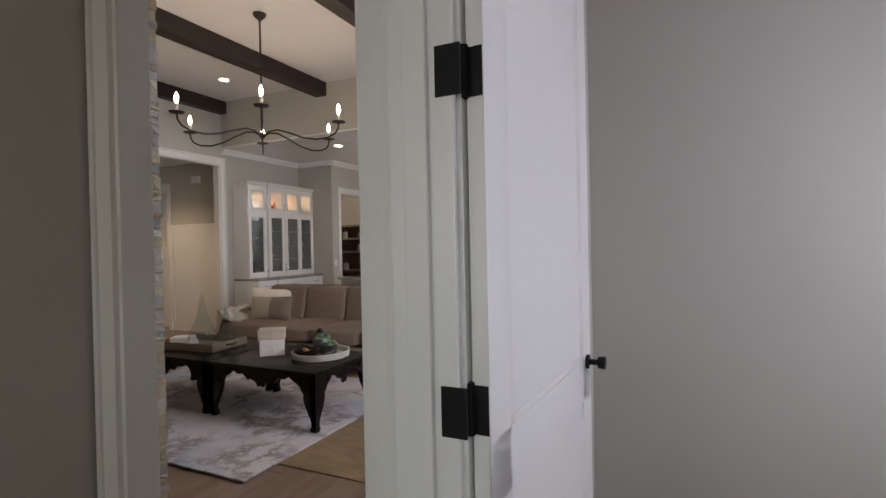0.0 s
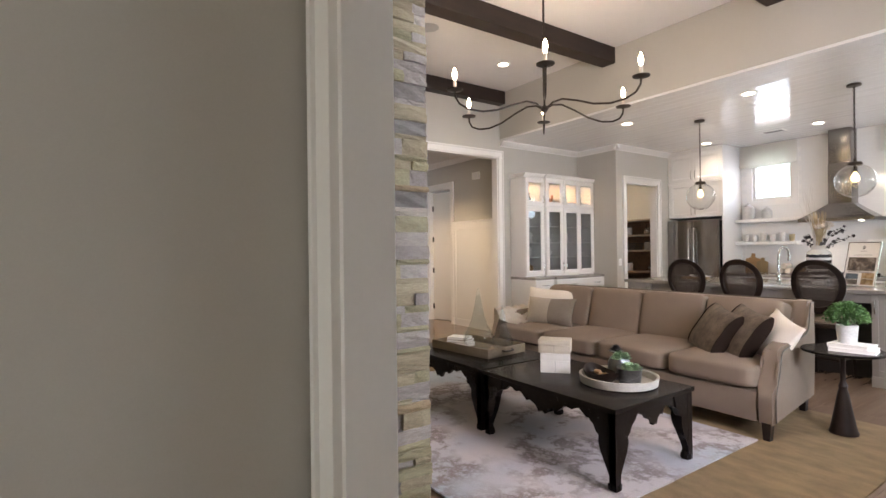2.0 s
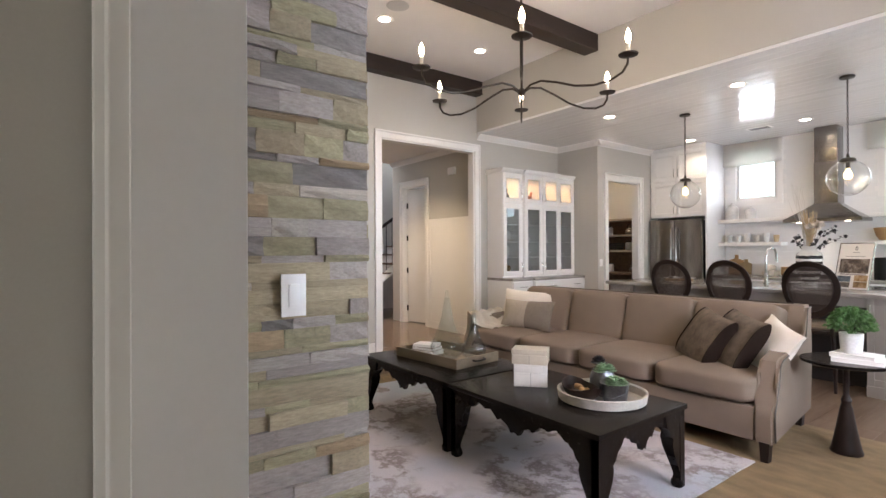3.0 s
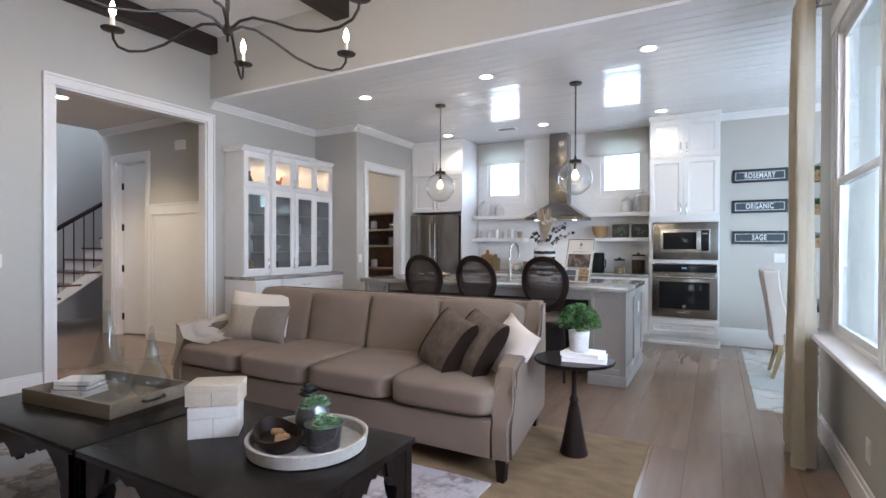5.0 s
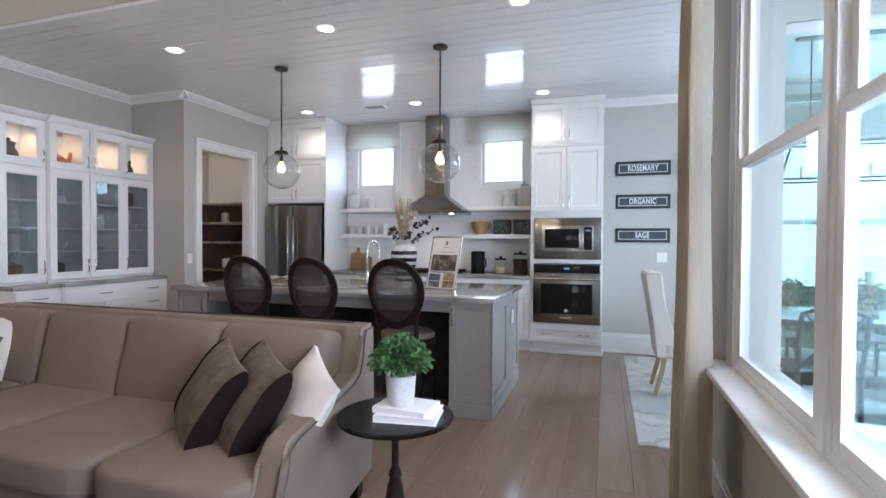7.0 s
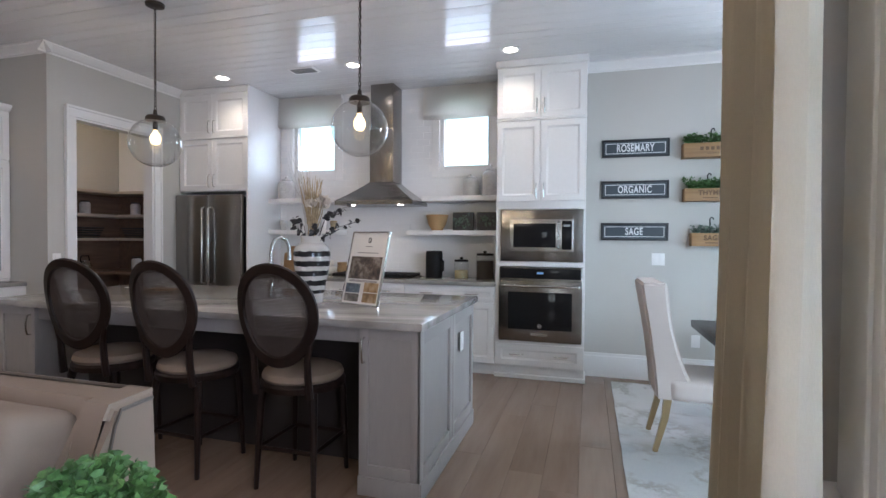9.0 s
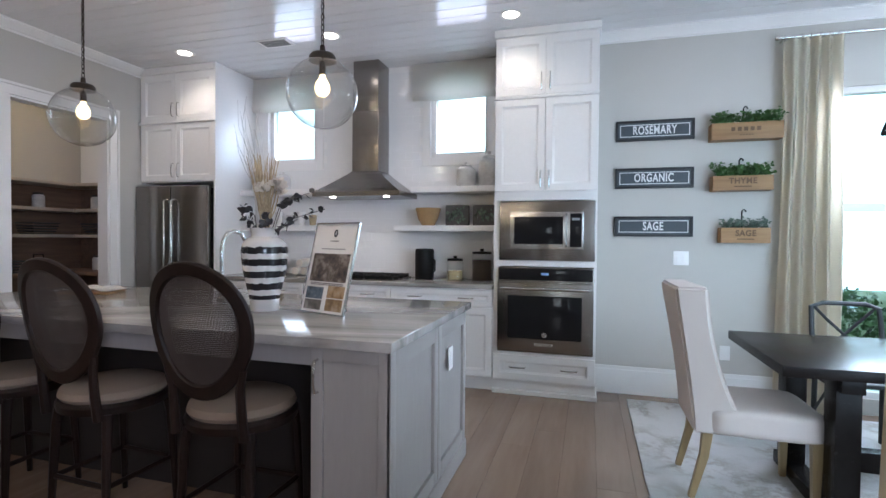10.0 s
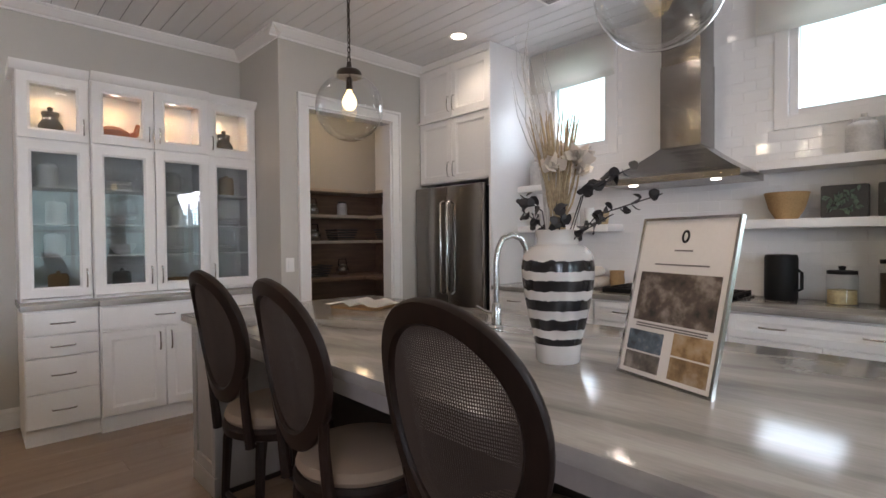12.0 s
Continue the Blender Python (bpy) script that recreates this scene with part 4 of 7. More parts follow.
for x in (-4.63, -3.08, -1.52):
    downlight(x, 6.60, CEIL, 6, "kitchen downlights")
for x in (-4.73, -3.18, -1.62):
    downlight(x, 8.86, CEIL, 20, "kitchen downlights")
for x, y in ((-5.40, 5.05), (-5.35, 3.67), (-1.2, 3.67), (-1.2, 5.05)):
    downlight(x, y, HIGH, 25, "living room downlights")
# unseen fitting, added to brighten and warm the hall
downlight(-7.6, 4.8, 3.0, 150, "hall downlights", (1.0, 0.76, 0.48))
t = thing("ceiling_speaker", pose(-5.02, 3.63, HIGH), "round white flush ceiling speaker grille", "speaker")
bm = bmesh.new()
lathe(bm, [(0.0, -0.006), (0.10, -0.006), (0.115, -0.002), (0.115, 0)], 32, cap=False)
part("grille", bm, surface("grey_grille", (0.5, 0.5, 0.49), 0.7, vary=0.1, grain=400, relief=0.5), t)


# ---- kitchen ----
def pull(bm, x, y, z, length, upright):
    """Arched bar pull standing off a face at y, towards -y."""
    h = length / 2
    pts = [(-h, 0), (-h * 0.96, -0.022), (-h * 0.5, -0.030), (0, -0.032), (h * 0.5, -0.030), (h * 0.96, -0.022), (h, 0)]
    tube(bm, [(x, y + b, z + a) if upright else (x + a, y + b, z) for a, b in pts], 0.0055, 7)


def front(parent, name, x0, x1, z0, z1, material, handle=None, pane=False, y=0.0, rim=0.058):
    """Framed cabinet front at y, facing -y. handle: (x, z, length, upright)."""
    bm = bmesh.new()
    s = min(rim, (z1 - z0) * 0.3)
    rects = [(0.0, 0.0), (0.0, -0.018), (0.002, -0.02), (s - 0.002, -0.02), (s, -0.017), (s + 0.010, -0.013), (s + 0.014, -0.008)][:7 if rim > 0.02 else 3] + ([(s + 0.014, 0.0)] if pane else [])
    loops = [[bm.verts.new((p, y + dy, q)) for p, q in ((x0 + i, z0 + i), (x1 - i, z0 + i), (x1 - i, z1 - i), (x0 + i, z1 - i))] for i, dy in rects]
    for a, b in zip(loops, loops[1:] + (loops[:1] if pane else [])):
        for k in range(4):
            bm.faces.new((a[k], a[(k + 1) % 4], b[(k + 1) % 4], b[k]))
    if not pane:
        bm.faces.new(loops[0])
        bm.faces.new(loops[-1])
    ob = part(name, bm, material, parent)
    if pane:
        bm = bmesh.new()
        box(bm, x0 + s - 0.002, x1 - s + 0.002, y - 0.010, y - 0.006, z0 + s - 0.002, z1 - s + 0.002)
        part("pane", bm, M["clear" if z0 > 2 else "shaded_glass"], ob, smooth=False).visible_shadow = False
    if handle:
        bm = bmesh.new()
        pull(bm, handle[0], y - 0.019, handle[1], handle[2], handle[3])
        part("handle", bm, M["chrome"], ob, "satin nickel bar pull")
    return ob


def carcass(parent, w, d, z0, z1, material, toe=0.0, name="body"):
    bm = bmesh.new()
    box(bm, 0, w, 0.0, d, z0 + toe, z1, 0.002)
    if toe:
        box(bm, 0.0, w, 0.055, d, z0, z0 + toe)
    return part(name, bm, material, parent)


G = 0.004
DEEP = BACK - 9.15
# tall oven cabinet
W = 0.836
t = thing("tall_cabinet", pose(-1.786, 9.15, 0), "tall white cabinet housing a microwave and an oven", "cabinet")
bm = bmesh.new()
for z0, z1 in ((0.10, 0.36), (1.08, 1.128), (1.628, 3.0)):
    box(bm, 0, W, 0, DEEP - 0.002, z0, z1, 0.001)
for x0, x1 in ((0, 0.045), (W - 0.02, W)):
    box(bm, x0, x1, 0, DEEP - 0.002, 0.36, 1.08)
    box(bm, x0, x1, 0, DEEP - 0.002, 1.128, 1.628)
box(bm, 0, W, 0.02, DEEP - 0.002, 0.0, 0.10)
part("body", bm, M["cabinet"], t)
bm = bmesh.new()
box(bm, -0.005, W + 0.014, -0.014, DEEP - 0.01, 0.0, 0.035, 0.004)
part("plinth", bm, M["cabinet"], t)
bm = bmesh.new()
box(bm, -0.01, W + 0.014, -0.03, DEEP - 0.01, 2.985, CEIL - 0.002, 0.006)
part("cornice", bm, M["cabinet"], t)
h = W / 2
front(t, "door", G, h - G / 2, 2.495, 2.965, M["cabinet"], (h - 0.035, 2.60, 0.14, True))
front(t, "door", h + G / 2, W - G, 2.495, 2.965, M["cabinet"], (h + 0.035, 2.60, 0.14, True))
front(t, "door", G, h - G / 2, 1.705, 2.465, M["cabinet"], (h - 0.035, 1.80, 0.14, True))
front(t, "door", h + G / 2, W - G, 1.705, 2.465, M["cabinet"], (h + 0.035, 1.80, 0.14, True))
front(t, "drawer", G, W - G, 0.125, 0.335, M["cabinet"], (0.21, 0.235, 0.13, False))
bm = bmesh.new()
pull(bm, 0.63, -0.019, 0.235, 0.13, False)
part("handle", bm, M["chrome"], t, "satin nickel bar pull")
bm = bmesh.new()
box(bm, -0.006, W + 0.006, -0.026, 0.0, 2.468, 2.492, 0.004)
part("middle_rail", bm, M["cabinet"], t)

t = thing("microwave", pose(-1.735, 9.15, 1.13), "built-in stainless steel microwave with a black door", "microwave")
bm = bmesh.new()
box(bm, 0, 0.77, -0.03, 0.40, 0, 0.49, 0.006)
part("trim_frame", bm, M["steel"], t)
bm = bmesh.new()
box(bm, 0.09, 0.68, -0.045, -0.028, 0.095, 0.40, 0.005)
part("door", bm, M["chrome"], t)
bm = bmesh.new()
box(bm, 0.125, 0.52, -0.049, -0.044, 0.135, 0.36, 0.004)
part("glass", bm, M["black_glass"], t, "black glass")
bm = bmesh.new()
box(bm, 0.575, 0.665, -0.049, -0.044, 0.115, 0.385, 0.004)
part("control_panel", bm, M["black_glass"], t)
bm = bmesh.new()
box(bm, 0.59, 0.65, -0.0505, -0.0485, 0.33, 0.35)
part("display", bm, surface("grey_marks", (0.25, 0.27, 0.28), 0.4), t)
bm = bmesh.new()
tube(bm, [(0.545, -0.045, 0.12), (0.545, -0.072, 0.135), (0.545, -0.072, 0.365), (0.545, -0.045, 0.38)], 0.009, 8)
part("handle", bm, M["chrome"], t)

t = thing("wall_oven", pose(-1.745, 9.15, 0.365), "built-in stainless steel oven with a black glass door", "oven")
bm = bmesh.new()
box(bm, 0, 0.775, -0.03, 0.45, 0, 0.706, 0.005)
part("body", bm, M["steel"], t)
bm = bmesh.new()
box(bm, 0.01, 0.765, -0.036, -0.028, 0.60, 0.70, 0.004)
part("control_panel", bm, M["black_glass"], t)
bm = bmesh.new()
box(bm, 0.02, 0.755, -0.042, -0.028, 0.588, 0.602, 0.003)
part("trim_strip", bm, M["steel"], t)
bm = bmesh.new()
box(bm, 0.0, 0.775, -0.052, -0.03, 0.035, 0.580, 0.006)
d = part("door", bm, M["steel"], t)
bm = bmesh.new()
box(bm, 0.09, 0.685, -0.056, -0.050, 0.12, 0.475, 0.006)
part("glass", bm, M["black_glass"], d, "black glass")
bm = bmesh.new()
tube(bm, [(0.035, -0.05, 0.535), (0.035, -0.095, 0.535), (0.74, -0.095, 0.535), (0.74, -0.05, 0.535)], 0.012, 10)
part("handle", bm, M["chrome"], d)
bm = bmesh.new()
lathe(bm, [(0.0, 0), (0.022, 0), (0.022, 0.002), (0, 0.002)], 20, cap=False)
bmesh.ops.transform(bm, matrix=pose(0.39, -0.0565, 0.155, 90), verts=bm.verts[:])
part("badge", bm, M["chrome"], d)
bm = bmesh.new()
box(bm, 0.31, 0.46, -0.0535, -0.0515, 0.062, 0.085)
part("badge_bar", bm, M["chrome"], d)
bm = bmesh.new()
box(bm, 0.36, 0.42, -0.0375, -0.0355, 0.645, 0.665)
part("display", bm, glow("oven_clock", (0.25, 0.45, 0.8), 0.12), t)

# refrigerator with its cupboards and side panel
W = 0.95
t = thing("fridge_cabinet", pose(-5.578, 9.15, 0), "white wall cabinets above the refrigerator with a side panel", "cabinet")
bm = bmesh.new()
box(bm, 0, W, 0, DEEP - 0.002, 1.865, 3.0, 0.002)
box(bm, W, W + 0.022, -0.03, DEEP - 0.002, 0.0, CEIL - 0.003, 0.002)
part("body", bm, M["cabinet"], t)
h = W / 2
for z0, z1 in ((2.495, 2.965), (1.875, 2.465)):
    front(t, "door", 0.03, h - G / 2, z0, z1, M["cabinet"], (h - 0.035, z0 + 0.11, 0.14, True))
    front(t, "door", h + G / 2, W - G, z0, z1, M["cabinet"], (h + 0.035, z0 + 0.11, 0.14, True))
bm = bmesh.new()
box(bm, 0.0, W + 0.02, -0.03, DEEP - 0.01, 2.985, CEIL - 0.002, 0.005)
part("cornice", bm, M["cabinet"], t)
bm = bmesh.new()
box(bm, 0.0, W + 0.024, -0.034, 0.0, 2.468, 2.492, 0.004)
part("middle_rail", bm, M["cabinet"], t)
t = thing("refrigerator", pose(-5.555, 9.12, 0), "stainless steel french-door refrigerator", "refrigerator")
bm = bmesh.new()
box(bm, 0.005, 0.895, 0.0, 0.58, 0.03, 1.80, 0.004)
part("body", bm, M["black"], t)
for x0, x1, hx in ((0.0, 0.447, 0.405), (0.453, 0.90, 0.495)):
    bm = bmesh.new()
    box(bm, x0, x1, -0.06, 0.0, 0.68, 1.82, 0.012)
    d = part("door", bm, M["steel"], t)
    bm = bmesh.new()
    tube(bm, [(hx, -0.055, 0.80), (hx, -0.10, 0.82), (hx, -0.10, 1.66), (hx, -0.055, 1.68)], 0.011, 10)
    part("handle", bm, M["chrome"], d)
bm = bmesh.new()
box(bm, 0.0, 0.90, -0.06, 0.0, 0.06, 0.67, 0.012)
d = part("freezer_drawer", bm, M["steel"], t)
bm = bmesh.new()
tube(bm, [(0.06, -0.055, 0.60), (0.08, -0.10, 0.60), (0.82, -0.10, 0.60), (0.84, -0.055, 0.60)], 0.011, 10)
part("handle", bm, M["chrome"], d)

# base cabinets, worktop, cooktop
for x0, x1 in ((-4.605, -3.62), (-3.62, -2.724), (-2.724, -1.79)):
    w = x1 - x0
    t = thing("base_cabinet", pose(x0, 9.15, 0), "white base cabinet with a drawer above two doors", "cabinet", "kitchen base cabinets")
    carcass(t, w, DEEP - 0.002, 0, 0.875, M["cabinet"], 0.11)
    d = front(t, "drawer", G, w - G, 0.725, 0.862, M["cabinet"], (w * 0.25, 0.795, 0.13, False))
    bm = bmesh.new()
    pull(bm, w * 0.75, -0.019, 0.795, 0.13, False)
    part("handle", bm, M["chrome"], d, "satin nickel bar pull")
    front(t, "door", G, w / 2 - G / 2, 0.125, 0.715, M["cabinet"], (w / 2 - 0.035, 0.62, 0.14, True))
    front(t, "door", w / 2 + G / 2, w - G, 0.125, 0.715, M["cabinet"], (w / 2 + 0.035, 0.62, 0.14, True))
bm = bmesh.new()
box(bm, -4.604, -1.79, 9.11, BACK - 0.004, 0.876, 0.914, 0.005)
tagged(link_mesh("worktop", bm, M["quartz"], True), "grey veined quartzite worktop along the wall", "worktop")
t = thing("cooktop", pose(-3.16, 9.42, 0.914), "black gas cooktop with cast iron grates", "cooktop")
bm = bmesh.new()
box(bm, -0.44, 0.44, -0.25, 0.25, 0, 0.012, 0.004)
part("plate", bm, M["steel"], t)
for cx in (-0.29, 0.0, 0.29):
    bm = bmesh.new()
    for dx in (-0.13, -0.045, 0.045, 0.13):
        box(bm, cx + dx - 0.006, cx + dx + 0.006, -0.22, 0.22, 0.03, 0.045, 0.002)
    for dy in (-0.22, -0.07, 0.07, 0.22):
        box(bm, cx - 0.136, cx + 0.136, dy - 0.006, dy + 0.006, 0.012, 0.042, 0.002)
    part("grate", bm, M["black"], t, "black cast iron grate")

# range hood
t = thing("range_hood", pose(-3.14, BACK - 0.004, 0), "stainless steel chimney range hood on the wall", "range hood")
bm = bmesh.new()
lo = [(-0.45, 0.0), (0.45, 0.0), (0.45, -0.50), (-0.45, -0.50)]
up = [(-0.14, 0.0), (0.14, 0.0), (0.14, -0.27), (-0.14, -0.27)]
rings = [[bm.verts.new((x, y, z)) for x, y in q] for q, z in ((lo, 1.70), (lo, 1.745))]
for k in range(1, 7):
    u = k / 6
    e = 1 - (1 - u) ** 1.06
    rings.append([bm.verts.new((a[0] * (1 - e) + b[0] * e, a[1] * (1 - e) + b[1] * e, 1.745 + 0.22 * u ** 1.06)) for a, b in zip(lo, up)])
for a, b in zip(rings, rings[1:]):
    for i in range(4):
        bm.faces.new((a[i], a[(i + 1) % 4], b[(i + 1) % 4], b[i]))
bm.faces.new(rings[0][::-1])
bm.faces.new(rings[-1])
part("canopy", bm, M["steel"], t, smooth=False)
bm = bmesh.new()
box(bm, -0.14, 0.14, -0.27, 0.0, 1.96, 2.55, 0.002)
box(bm, -0.134, 0.134, -0.264, 0.0, 2.55, CEIL - 0.002, 0.002)
part("chimney", bm, M["steel"], t)
for x in (-0.28, 0.28):
    bm = bmesh.new()
    lathe(bm, [(0.0, 0), (0.028, 0), (0.032, 0.003)], 18, (x, -0.40, 1.695), cap=False)
    part("hood_lamp", bm, M["can"], t, "lit hood lamp")
lamp("hood_beam", "SPOT", look((-3.14, BACK - 0.42, 1.685), (-3.14, BACK - 0.38, 0)), 10, (1.0, 0.86, 0.68), 0.05, spot=120)

# open shelves
for x0, x1, z in ((-4.604, -3.61, 1.745), (-2.67, -1.79, 1.745), (-4.604, -3.70, 1.375), (-2.84, -1.79, 1.375)):
    bm = bmesh.new()
    box(bm, x0, x1, BACK - 0.26, BACK - 0.004, z, z + 0.055, 0.003)
    tagged(link_mesh("wall_shelf", bm, M["cabinet"], True), "thick white floating shelf on the kitchen wall", "shelf", "kitchen shelves")
# tiled splashback, glossy white brick tiles with recessed joints
bm = bmesh.new()
box(bm, -4.6, -1.79, BACK - 0.004, BACK + 0.001, 0.914, 2.03)
structure("trim_splashback_bed", bm, surface("white_grout", (0.79, 0.79, 0.78), 0.4), "white tile grout")
M["tile"] = surface("glossy_white_tile", (0.78, 0.78, 0.77), 0.08, vary=0.015, grain=14, relief=0.10, distance=0.004)

# fabric shades in the window heads
for x in (-4.60, -2.725):
    t = thing("window_shade", pose(x, BACK - 0.02, 0), "cream linen relaxed roman shade drawn up", "blind", "kitchen shades")
    bm = bmesh.new()
    cols = 26
    grid = []
    for i in range(cols + 1):
        u = i / cols
        col = []
        for z, dy in ((3.035, -0.035), (2.98, -0.04), (2.88, -0.043), (2.78, -0.050), (2.73, -0.058), (2.695, -0.05), (2.675, -0.03)):
            sag = 0.012 * math.sin(u * math.pi) * (3.035 - z) / 0.36
            col.append(bm.verts.new((0.85 * u, dy + 0.004 * math.sin(u * 9 + z * 30), z - sag)))
        grid.append(col)
    for a, b in zip(grid, grid[1:]):
        for k in range(6):
            bm.faces.new((a[k], b[k], b[k + 1], a[k + 1]))
    bmesh.ops.solidify(bm, geom=bm.faces[:], thickness=0.006)
    part("fabric", bm, M["shade_cloth"], t)
    bm = bmesh.new()
    box(bm, 0, 0.85, -0.032, 0.0, 3.0, 3.04, 0.003)
    part("headrail", bm, M["trim"], t)


# island
t = thing("kitchen_island", pose(0, 0, 0), "grey painted kitchen island with panelled ends", "island")
ix0, ix1, iy0, iy1 = -4.70, -1.72, 6.69, 7.87
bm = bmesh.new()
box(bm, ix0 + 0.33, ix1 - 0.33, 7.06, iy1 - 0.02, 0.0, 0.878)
# near-black colour stands in for the shade of the knee space
part("body", bm, surface("shaded_grey_paint", (0.022, 0.018, 0.016), 0.6, vary=0.08, relief=0.05), t)
for x0, x1 in ((ix0, ix0 + 0.335), (ix1 - 0.335, ix1)):
    bm = bmesh.new()
    box(bm, x0 + 0.012, x1 - 0.012, iy0 + 0.012, iy1 - 0.012, 0.0, 0.878)
    e = part("end_cabinet", bm, M["island"], t)
    bm = bmesh.new()
    for p, q, r, u in ((x0, x0 + 0.05, 0.1, 0.878), (x1 - 0.05, x1, 0.1, 0.878), (x0 + 0.05, x1 - 0.05, 0.82, 0.878), (x0 + 0.05, x1 - 0.05, 0.1, 0.16)):
        box(bm, p, q, iy0, iy0 + 0.016, r, u, 0.002)
    box(bm, x0 - 0.004, x1 + 0.004, iy0 - 0.006, iy0 + 0.016, 0.0, 0.1, 0.003)
    d = part("door", bm, M["island"], e)
    bm = bmesh.new()
    pull(bm, x0 + 0.03 if x0 > -3 else x1 - 0.03, iy0 - 0.001, 0.76, 0.13, True)
    part("handle", bm, M["chrome"], d, "satin nickel bar pull")
M["island_end"] = M["island"]
for x, sgn in ((ix1 - 0.012, 1), (ix0 + 0.012, -1)):
    for y0, y1 in ((iy0, 7.30), (7.305, iy1)):
        bm = bmesh.new()
        c0, c1 = sorted((x, x + sgn * 0.016))
        for p, q, r, u in ((y0, y0 + 0.055, 0.1, 0.878), (y1 - 0.055, y1, 0.1, 0.878), (y0 + 0.055, y1 - 0.055, 0.80, 0.878), (y0 + 0.055, y1 - 0.055, 0.1, 0.17)):
            box(bm, c0, c1, p, q, r, u, 0.002)
        part("end_panel", bm, M["island"], t)
    bm = bmesh.new()
    c0, c1 = sorted((x, x + sgn * 0.024))
    box(bm, c0, c1, iy0 - 0.004, iy1 + 0.004, 0.0, 0.1, 0.003)
    part("plinth", bm, M["island"], t)
bm = bmesh.new()
box(bm, ix0 + 0.33, ix1 - 0.33, iy0 + 0.03, iy0 + 0.055, 0.79, 0.878, 0.002)
part("apron", bm, M["island"], t)
bm = bmesh.new()
box(bm, -4.74, -1.695, 6.645, 7.925, 0.879, 0.919, 0.006)
tagged(link_mesh("island_worktop", bm, M["quartz"], True), "polished grey veined quartzite island top", "worktop")


def wall_plate(m, w, h, keys, label, name="light_switch"):
    """A small white plate, facing -y."""
    p = thing(name, m, label, "switch plate")
    bm = bmesh.new()
    box(bm, -w / 2, w / 2, -0.006, 0, -h / 2, h / 2, 0.002)
    part("plate", bm, M["trim"], p)
    for k in range(keys):
        x = (k - (keys - 1) / 2) * 0.046
        bm = bmesh.new()
        box(bm, x - 0.016, x + 0.016, -0.009, -0.005, -0.033, 0.033, 0.001)
        part("rocker", bm, M["trim"], p)
    return p


wall_plate(pose(ix1 + 0.004, 7.52, 0.665, rz=90), 0.075, 0.12, 1, "white electrical outlet plate on the island end", "outlet")
wall_plate(pose(-0.285, 9.45, 1.16), 0.115, 0.115, 2, "white double switch plate on the dining wall")
wall_plate(pose(0.05, 9.45, 0.40), 0.075, 0.115, 1, "white outlet plate on the dining wall", "outlet")
wall_plate(pose(-6.38, 3.71, 1.17, rz=90), 0.20, 0.115, 4, "white four-gang switch plate on the wall")
wall_plate(pose(-6.38, 3.74, 1.35, rz=90), 0.075, 0.115, 1, "white switch plate on the wall")
wall_plate(pose(-6.38, 3.69, 1.59, rz=90), 0.12, 0.085, 0, "small white thermostat on the wall", "thermostat")
wall_plate(pose(-6.38, 7.70 - 0.1, 1.18, rz=90), 0.075, 0.115, 1, "white switch plate beside the hutch")
wall_plate(pose(-5.58, 7.715, 1.12, rz=90), 0.075, 0.115, 1, "white switch plate beside the pantry door")
wall_plate(pose(-0.35, 4.9, 0.34, rz=-90), 0.075, 0.115, 1, "white outlet plate under the window", "outlet")


# counter stools
M["cane"] = surface("woven_cane_mesh", (0.036, 0.025, 0.019), 0.8, vary=0.2, grain=300, relief=0.4)


M["seat_cloth"] = surface("cream_seat_cloth", (0.21, 0.16, 0.115), 0.9, vary=0.06, grain=300, relief=0.35)


